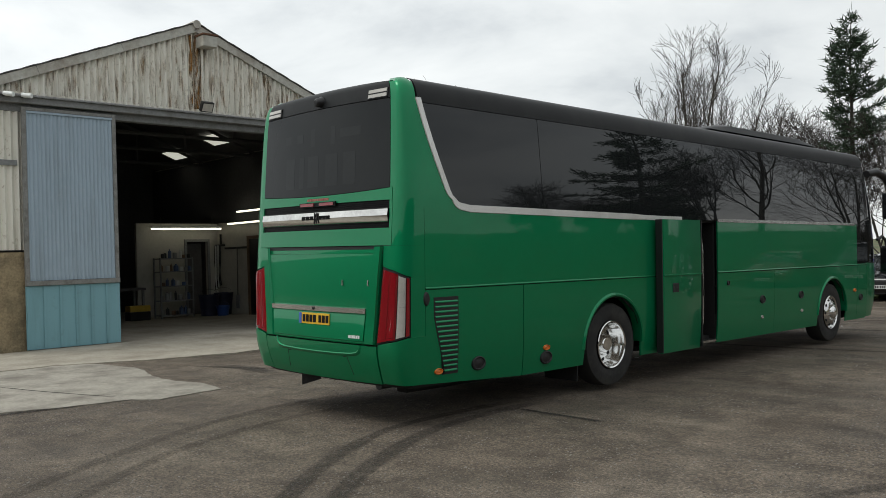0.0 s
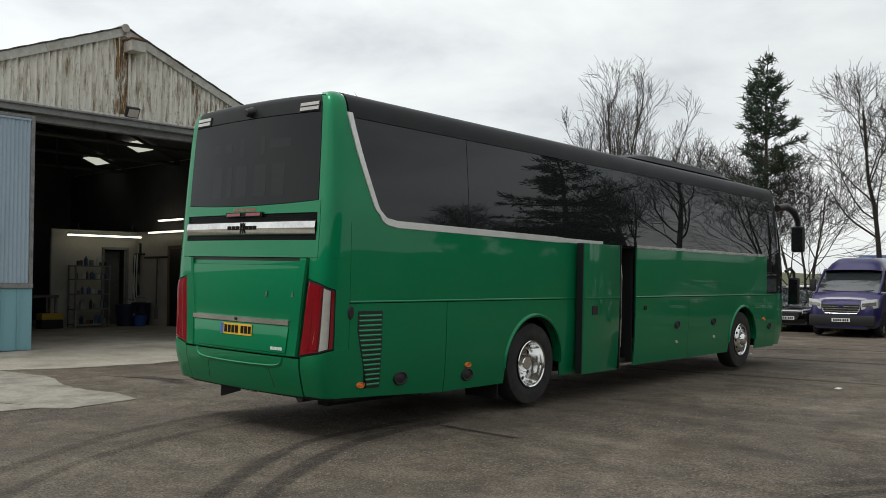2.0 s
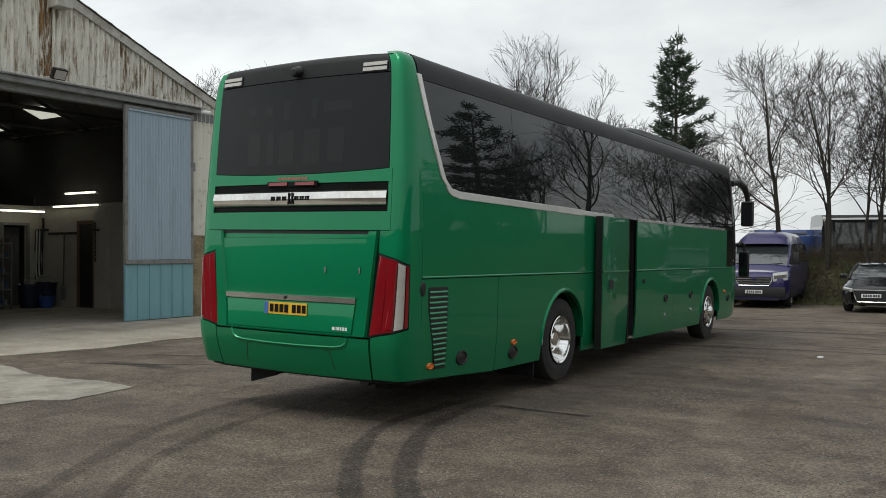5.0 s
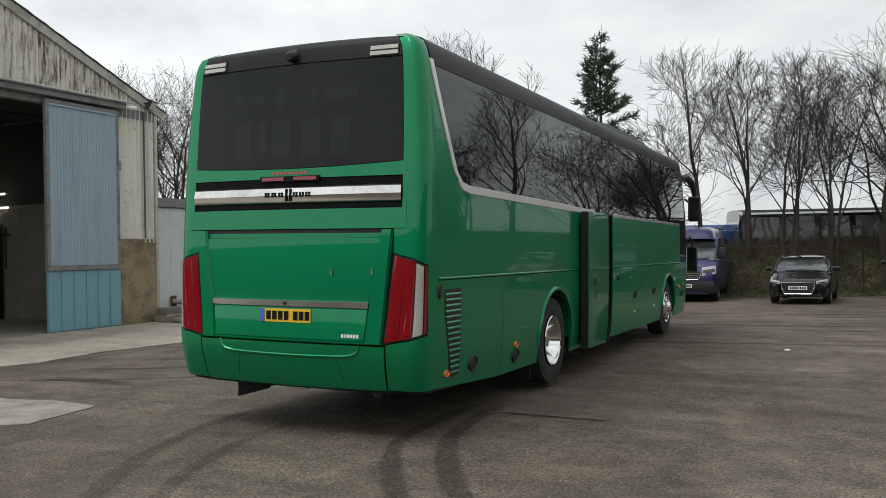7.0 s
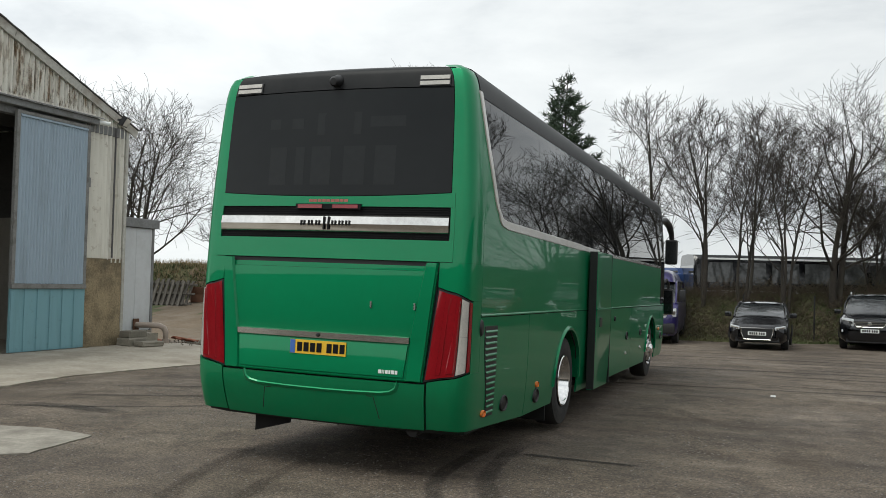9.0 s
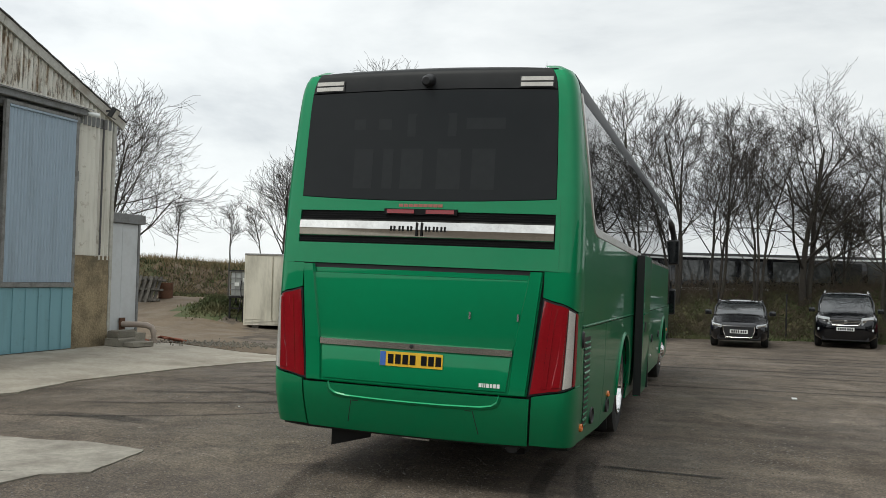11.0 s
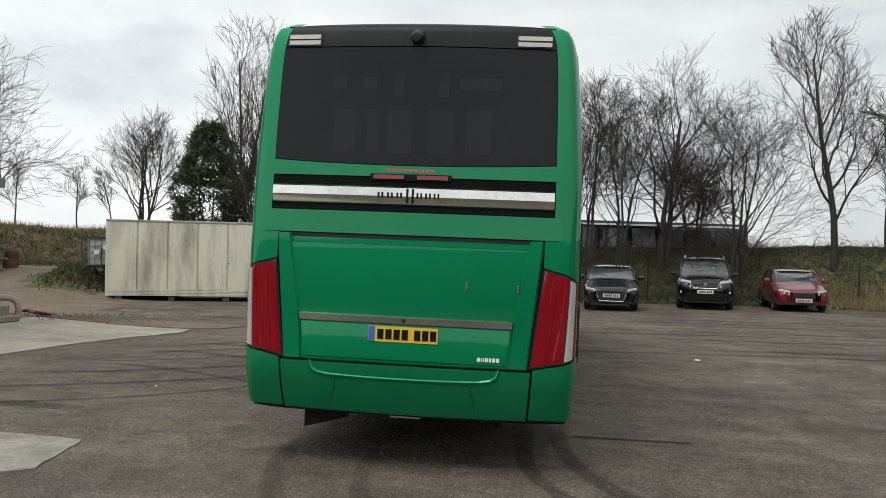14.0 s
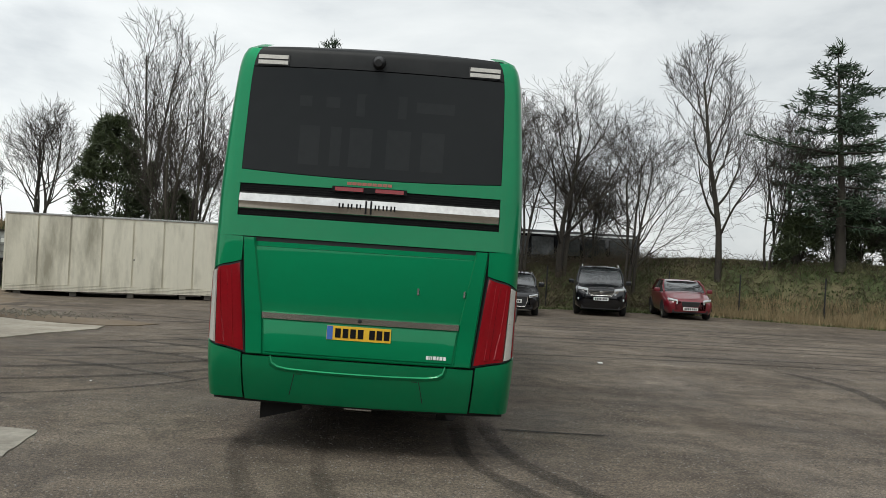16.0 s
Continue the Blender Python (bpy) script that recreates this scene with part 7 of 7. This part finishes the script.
cp("lid_inset", slab_of([[shell(qx(abs(w * f), z), z, o, 1 if f >= 0 else -1) for f in frange(-1, 1, 16)]
                         for z, w, o in ((0.800, 0.765, 0.012), (0.806, 0.770, 0.019), (1.05, 0.796, 0.019), (1.066, 0.80, 0.014))], 0.01, (0, 1, 0)), M_GREEN, parent=lid)
for x in (0.46, 0.84):
    bm = bmesh.new()
    rear_box(bm, x - 0.007, x + 0.007, 1.35, 1.405, 0.012, 0.012)
    cp("lid_catch", bm, M_STEEL, parent=lid, smooth=False)
bm = bmesh.new()
sheet(bm, [[shell(qx(abs(x), z), z, o, 1 if x >= 0 else -1) for z, o in ((1.072, 0.0), (1.078, 0.028), (1.125, 0.034), (1.136, 0.0))] for x in frange(-0.81, 0.81, 14)])
cp("trim_bar", bm, M_STEEL, "brushed metal bar above the number plate", parent=lid)
bm = bmesh.new()
lathe(bm, [(0, 0.012), (0.014, 0.01), (0.018, 0)], 12, Matrix.Translation(shell(0.0, 1.105, 0.032)) @ Matrix.Rotation(radians(90), 4, 'X'))
cp("lid_lock", bm, M_BLACK, parent=lid)
# number plate with plain bars
bm = bmesh.new()
rear_box(bm, -0.265, 0.262, 0.94, 1.055, 0.021, 0.008)
plate = cp("number_plate", bm, M_YELLOW, "yellow number plate with black bars", smooth=False)
bm = bmesh.new()
rear_box(bm, -0.263, -0.215, 0.942, 1.053, 0.0285, 0.003)
cp("plate_band", bm, M_BLUE, parent=plate, smooth=False)
for i, x in enumerate((-0.195, -0.133, -0.071, -0.009, 0.085, 0.145, 0.205)):
    bm = bmesh.new()
    rear_box(bm, x, x + 0.046, 0.96, 1.035, 0.0285, 0.003)
    cp("plate_bar", bm, M_INK, parent=plate, smooth=False)
bm = bmesh.new()
x = 0.56
for w in (0.022, 0.008, 0.008, 0.022, 0.016, 0.024, 0.022):
    rear_box(bm, x, x + w, 0.828, 0.858, 0.019, 0.003)
    x += w + 0.007
cp("model_badge", bm, M_WHITE, "small white badge", smooth=False)
# bumper
bump_low = 0.395
cp("bumper_middle", skin(both(frange(0, qx(0.945, 0.6), 14)), lambda q: bump_low - 0.015 + 0.01 * q * q, 0.762, 8, 0.014, 0.03), M_GREEN)
for s in (-1, 1):
    cp("bumper_corner", skin(stations(qx(0.962, 0.6), qy(0.286), 0.03), bump_low, lambda q: lamp_lo(min(q, 1.2)) - 0.008, 8, 0.010, 0.03, s), M_GREEN)
    bm = bmesh.new()
    rear_box(bm, 0.55 * s, 0.556 * s, 0.45, 0.635, 0.013, 0.004, 0.04 * -s)
    cp("bumper_seam", bm, M_VOID, smooth=False)
# raised smile-shaped ledge on the bumper
pts = [(-0.735, 0.757), (-0.715, 0.70), (-0.67, 0.672), (-0.58, 0.658), (-0.3, 0.650), (0, 0.648), (0.3, 0.650), (0.58, 0.658), (0.67, 0.672), (0.715, 0.70), (0.735, 0.757)]
bm = bmesh.new()
sheet(bm, [[shell(qx(abs(x * kx), z + dz), z + dz, o, 1 if x >= 0 else -1) for dz, kx, o in ((-0.012, 1.01, 0.013), (-0.006, 1.0, 0.020), (0.012, 0.985, 0.024), (0.022, 0.975, 0.013))] for x, z in pts])
cp("bumper_ledge", bm, M_GREEN)
bm = bmesh.new()
rear_box(bm, -0.5, 0.5, 0.632, 0.638, 0.0125, 0.003)
cp("bumper_seam", bm, M_VOID, smooth=False)
# tail lamps wrapping the corners
for s in (-1, 1):
    bm = bmesh.new()
    rows_ = []
    zs = frange(0, 1, 10)
    for jz in zs:
        row = []
        for k in range(15):
            qa = 0.838 + 0.073 * jz
            q = qa + (1.20 - qa) * k / 14
            z = lamp_lo(q) + (lamp_hi(q) - lamp_lo(q)) * jz
            row.append(shell(q, z, -0.004, s))
        rows_.append(row)
    sheet(bm, rows_)
    tl = cp("tail_lamp", bm, M_BLACK, "tall red tail lamp with a clear outer strip")

    def lens(name, f0, f1, j0, j1, mat, off):
        bm = bmesh.new()
        rows_ = []
        for jz in frange(j0, j1, 8):
            row = []
            qa = 0.838 + 0.073 * jz
            for k in range(9):
                f = f0 + (f1 - f0) * k / 8
                q = qa + (1.20 - qa) * f
                z = lamp_lo(q) + (lamp_hi(q) - lamp_lo(q)) * jz
                o = off if 0 < k < 8 else off - 0.010
                row.append(shell(q, z, o, s))
            rows_.append(row)
        sheet(bm, rows_)
        cp(name, bm, mat, parent=tl)
    lens("red_lens", 0.03, 0.555, 0.02, 0.98, M_RED, 0.012)
    lens("red_rib", 0.22, 0.34, 0.06, 0.94, M_RED, 0.018)
    lens("side_red_lens", 0.875, 0.98, 0.02, 0.98, M_RED, 0.010)
    lens("red_rib", 0.42, 0.53, 0.06, 0.94, M_RED, 0.018)
    for a in (0.03, 0.50):
        lens("clear_lens", 0.575, 0.855, a, a + 0.468, M_CLEAR, 0.010)
    # side marker flap and reflector behind the lamp
    bm = bmesh.new()
    lathe(bm, [(0, 0.02), (0.045, 0.016), (0.055, 0)], 16, Matrix.Translation(shell(qy(0.30), 1.22, 0.0, s)) @ Matrix.Rotation(radians(90 * s), 4, 'Y') @ Matrix.Diagonal((1.3, 0.7, 1, 1)))
    cp("side_button", bm, M_BLACK)
# small catch on the far upper corner
bm = bmesh.new()
box(bm, -1.285, -1.262, 0.16, 0.22, 1.86, 2.10, 0.006)
cp("corner_catch", bm, M_GREEN)
# side louvre
bm = skin([qy(y) for y in frange(0.40, 0.74, 5)], 0.46, 1.23, 4, 0.003, 0.01)
for v in bm.verts:
    if v.co.z < 1.0 and v.co.y < 0.5:
        v.co.y += 0.16 * (1.0 - v.co.z) / 0.54 * (0.5 - v.co.y) / 0.1
louvre = cp("side_louvre", bm, M_BLACK, "black louvred engine vent")
for k in range(15):
    z = 0.487 + k * 0.049
    y0 = 0.415 + max(0, (1.0 - z)) / 0.54 * 0.14
    bm = bmesh.new()
    sheet(bm, [[shell(qy(y), z + dz, o) for dz, o in ((0.0, 0.003), (0.002, 0.010), (0.010, 0.010), (0.022, 0.003))] for y in (y0, 0.725)])
    cp("slat", bm, M_GREEN, parent=louvre, smooth=False)


def disc_on_side(name, y, z, r, mat, label="", squash=1.0, x_off=0.0):
    bm = bmesh.new()
    m = Matrix.Translation(shell(qy(y), z, x_off)) @ Matrix.Rotation(radians(90), 4, 'Y') @ Matrix.Diagonal((squash, 1, 1, 1))
    lathe(bm, [(0, 0.010), (r * 0.45, 0.009), (r * 0.62, 0.004), (r * 0.80, 0.006), (r * 0.88, 0.018), (r, 0.014), (r * 1.04, -0.002)], 24, m)
    return cp(name, bm, mat, label)


for y, z in ((1.04, 0.525), (2.14, 0.48), (7.375, 0.87), (8.751, 0.88), (11.332, 0.72)):
    disc_on_side("flap_catch", y, z, 0.10 if y < 3 else 0.085, M_BLACK, "oval black recessed flap catch", 0.72)
for y, z in ((0.47, 0.50), (2.14, 0.59), (11.036, 0.86)):
    disc_on_side("side_marker", y, z, 0.055, M_AMBER, "amber side marker lamp", 0.55)
for y, z in ((7.375, 0.60), (8.793, 0.62)):
    disc_on_side("side_reflector", y, z, 0.035, M_CLEAR, "small round reflector", 0.7)
bm = boxed(1.268, 1.284, 6.233, 6.36, 0.94, 1.08, 0.004)
cp("side_sticker", bm, M_ORANGE, smooth=False)
disc_on_side("door_button", 6.296, 1.16, 0.035, M_BLACK)

# wheels
def coach_wheel(y, s, dual):
    hub = new("wheel")
    hub.parent = COACH
    hub.matrix_local = Matrix.Translation((1.245 * s, y, 0.51)) @ Matrix.Rotation(radians(90 * s), 4, 'Y')
    bm = bmesh.new()
    lathe(bm, [(0.29, -0.29), (0.42, -0.30), (0.495, -0.27), (0.508, -0.22), (0.508, -0.06), (0.492, -0.015), (0.42, 0.004), (0.33, -0.002), (0.292, -0.02), (0.29, -0.29)], 48)
    part("tyre", bm, M_TYRE, hub, smooth=True)
    bm = bmesh.new()
    if dual:
        lathe(bm, [(0.292, 0.0), (0.284, 0.008), (0.270, -0.002), (0.262, -0.04), (0.250, -0.06), (0.240, -0.15), (0.215, -0.185), (0.17, -0.17), (0.105, -0.165), (0.10, -0.09), (0.08, -0.065), (0, -0.06)], 40)
    else:
        lathe(bm, [(0.292, 0.0), (0.284, 0.008), (0.262, -0.005), (0.255, -0.03), (0.20, 0.01), (0.15, 0.03), (0.12, 0.03), (0.10, 0.06), (0.07, 0.085), (0, 0.09)], 40)
    part("rim", bm, M_RIM, hub, "polished alloy rim", smooth=True)
    for k in range(10):
        a = 2 * math.pi * (k + 0.5) / 10
        bm = bmesh.new()
        rr, zz = (0.208, -0.180) if dual else (0.215, -0.001)
        bmesh.ops.create_uvsphere(bm, u_segments=10, v_segments=6, radius=0.028, matrix=Matrix.Translation((rr * math.cos(a), rr * math.sin(a), zz)) @ Matrix.Diagonal((1, 1, 0.35, 1)))
        part("vent_hole", bm, M_VOID, hub, smooth=True)
        bm = bmesh.new()
        rr, zz = (0.135, -0.155) if dual else (0.135, 0.035)
        rod(bm, (rr * math.cos(a + 0.3), rr * math.sin(a + 0.3), zz - 0.02), (rr * math.cos(a + 0.3), rr * math.sin(a + 0.3), zz + 0.02), 0.013, 0.010, 6)
        part("wheel_nut", bm, M_STEEL, hub)
    return hub


for y, dual in ((WHEEL_R, True), (WHEEL_F, False)):
    for s in (1, -1):
        coach_wheel(y, s, dual)
for s in (1, -1):
    bm = boxed(0.55 * s - 0.0, 0.93 * s, WHEEL_R - 0.5, WHEEL_R + 0.5, 0.1, 0.95, 0.08)
    cp("inner_tyre", bm, M_VOID)
    cp("mud_flap", boxed(min(0.72 * s, 1.2 * s), max(0.72 * s, 1.2 * s), 2.80, 2.82, 0.13, 0.5), M_VOID, smooth=False)
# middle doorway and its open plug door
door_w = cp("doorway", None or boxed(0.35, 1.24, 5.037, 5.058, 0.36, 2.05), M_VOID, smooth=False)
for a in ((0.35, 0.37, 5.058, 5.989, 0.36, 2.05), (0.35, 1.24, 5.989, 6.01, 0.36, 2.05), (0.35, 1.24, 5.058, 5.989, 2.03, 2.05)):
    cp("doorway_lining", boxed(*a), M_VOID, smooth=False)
for k in range(4):
    cp("step", boxed(0.37 + 0.0, 1.22 - 0.24 * k, 5.058, 5.989, 0.355 + 0.26 * k - (0.015 if k == 0 else 0.24), 0.37 + 0.26 * k), M_BLACK, smooth=False)
cp("step_edge", boxed(1.19, 1.262, 5.058, 5.989, 0.34, 0.37), M_STEEL, "bright step edge", smooth=False)
bm = bmesh.new()
tube(bm, [(1.2, 5.725, 0.6), (1.21, 5.725, 1.0), (1.21, 5.725, 1.6), (1.2, 5.704, 1.8)], 0.016)
cp("grab_rail", bm, M_STEEL)
door = new("plug_door")
door.parent = COACH
bm = bmesh.new()
pr = [(0.32, 1.385), (0.6, 1.405), (1.0, 1.415), (1.31, 1.417), (1.7, 1.415), (2.05, 1.41)]
rows_ = [[Vector((x, y, z)) for y in (4.36, 4.381, 5.312, 5.339)] for z, x in pr]
for r in rows_:
    r[0].x -= 0.02
    r[3].x -= 0.02
part("door_skin", slab_of(rows_, 0.045, (-1, 0, 0)), M_GREEN, door, smooth=True)
part("door_seal", boxed(1.315, 1.412, 4.344, 4.362, 0.33, 2.05, 0.005), M_BLACK, door)
part("door_seal", boxed(1.315, 1.412, 5.335, 5.354, 0.33, 2.05, 0.005), M_BLACK, door)
part("door_moulding", boxed(1.412, 1.428, 4.37, 5.323, BELT + 0.005, BELT + 0.026, 0.004), M_GREEN, door)
part("door_lock", boxed(1.40, 1.424, 4.582, 4.73, 1.10, 1.22, 0.006), M_BLACK, door, "black recessed door lock")
for z in (0.62, 1.45):
    bm = bmesh.new()
    tube(bm, [(1.24, 5.302, z), (1.30, 5.143, z), (1.36, 4.878, z)], 0.018, 8)
    part("door_arm", bm, M_BLACK, door)
# mirrors
for s in (1, -1):
    mir = new("wing_mirror")
    mir.parent = COACH
    bm = bmesh.new()
    tube(bm, [(1.10 * s, 12.231, 3.05), (1.17 * s, 12.496, 3.10), (1.22 * s, 12.813, 3.02), (1.26 * s, 12.94, 2.85), (1.27 * s, 12.961, 2.7)], [0.07, 0.075, 0.075, 0.06, 0.05])
    part("mirror_arm", bm, M_BLACK, mir, smooth=True)
    bm = bmesh.new()
    box(bm, min(1.14 * s, 1.40 * s), max(1.14 * s, 1.40 * s), 12.877, 13.025, 2.18, 2.72, 0.05)
    part("mirror_head", bm, M_BLACK, mir, smooth=True)
    part("mirror_glass", boxed(min(1.165 * s, 1.375 * s), max(1.165 * s, 1.375 * s), 12.868, 12.879, 2.22, 2.68), M_GLASS, mir)
    low = new("kerb_mirror")
    low.parent = COACH
    bm = bmesh.new()
    tube(bm, [(1.18 * s, 12.50, 1.78), (1.22 * s, 12.66, 1.84), (1.25 * s, 12.78, 1.76), (1.25 * s, 12.80, 1.62)], [0.03, 0.032, 0.032, 0.03], 8)
    part("mirror_arm", bm, M_BLACK, low, smooth=True)
    x0, x1 = sorted((1.14 * s, 1.36 * s))
    part("mirror_head", boxed(x0, x1, 12.74, 12.86, 1.10, 1.66, 0.05), M_BLACK, low, smooth=True)
    part("mirror_glass", boxed(x0 + 0.025, x1 - 0.025, 12.732, 12.742, 1.15, 1.61), M_GLASS, low)
# tow eye, flap and exhaust under the tail
bm = boxed(-0.86, -0.50, 0.35, 0.37, 0.17, 0.42)
for v in bm.verts:
    if v.co.z < 0.3 and v.co.x > -0.6:
        v.co.z += 0.10
cp("tail_flap", bm, M_VOID, smooth=False)
bm = bmesh.new()
rod(bm, (0.80, 0.10, 0.36), (0.80, 0.7, 0.38), 0.05, 0.05, 14)
cp("exhaust", bm, M_BLACK)
cp("under_bar", boxed(-0.1, 0.13, 0.06, 0.10, 0.345, 0.372, 0.004), M_STEEL, smooth=False)
cp("underfloor", boxed(-0.92, 0.92, 0.22, 12.284, 0.37, 0.43, 0.01), M_VOID, smooth=False)
for x in (-0.75, 0.75):
    cp("chassis_rail", boxed(x - 0.08, x + 0.08, 0.45, 3.4, 0.24, 0.369, 0.01), M_VOID, smooth=False)
cp("axle_beam", boxed(-0.9, 0.9, 3.2, 3.8, 0.26, 0.368, 0.03), M_VOID, smooth=False)
cp("tail_valance", boxed(-1.0, 1.0, 0.30, 0.36, 0.35, 0.42, 0.01), M_VOID, smooth=False)
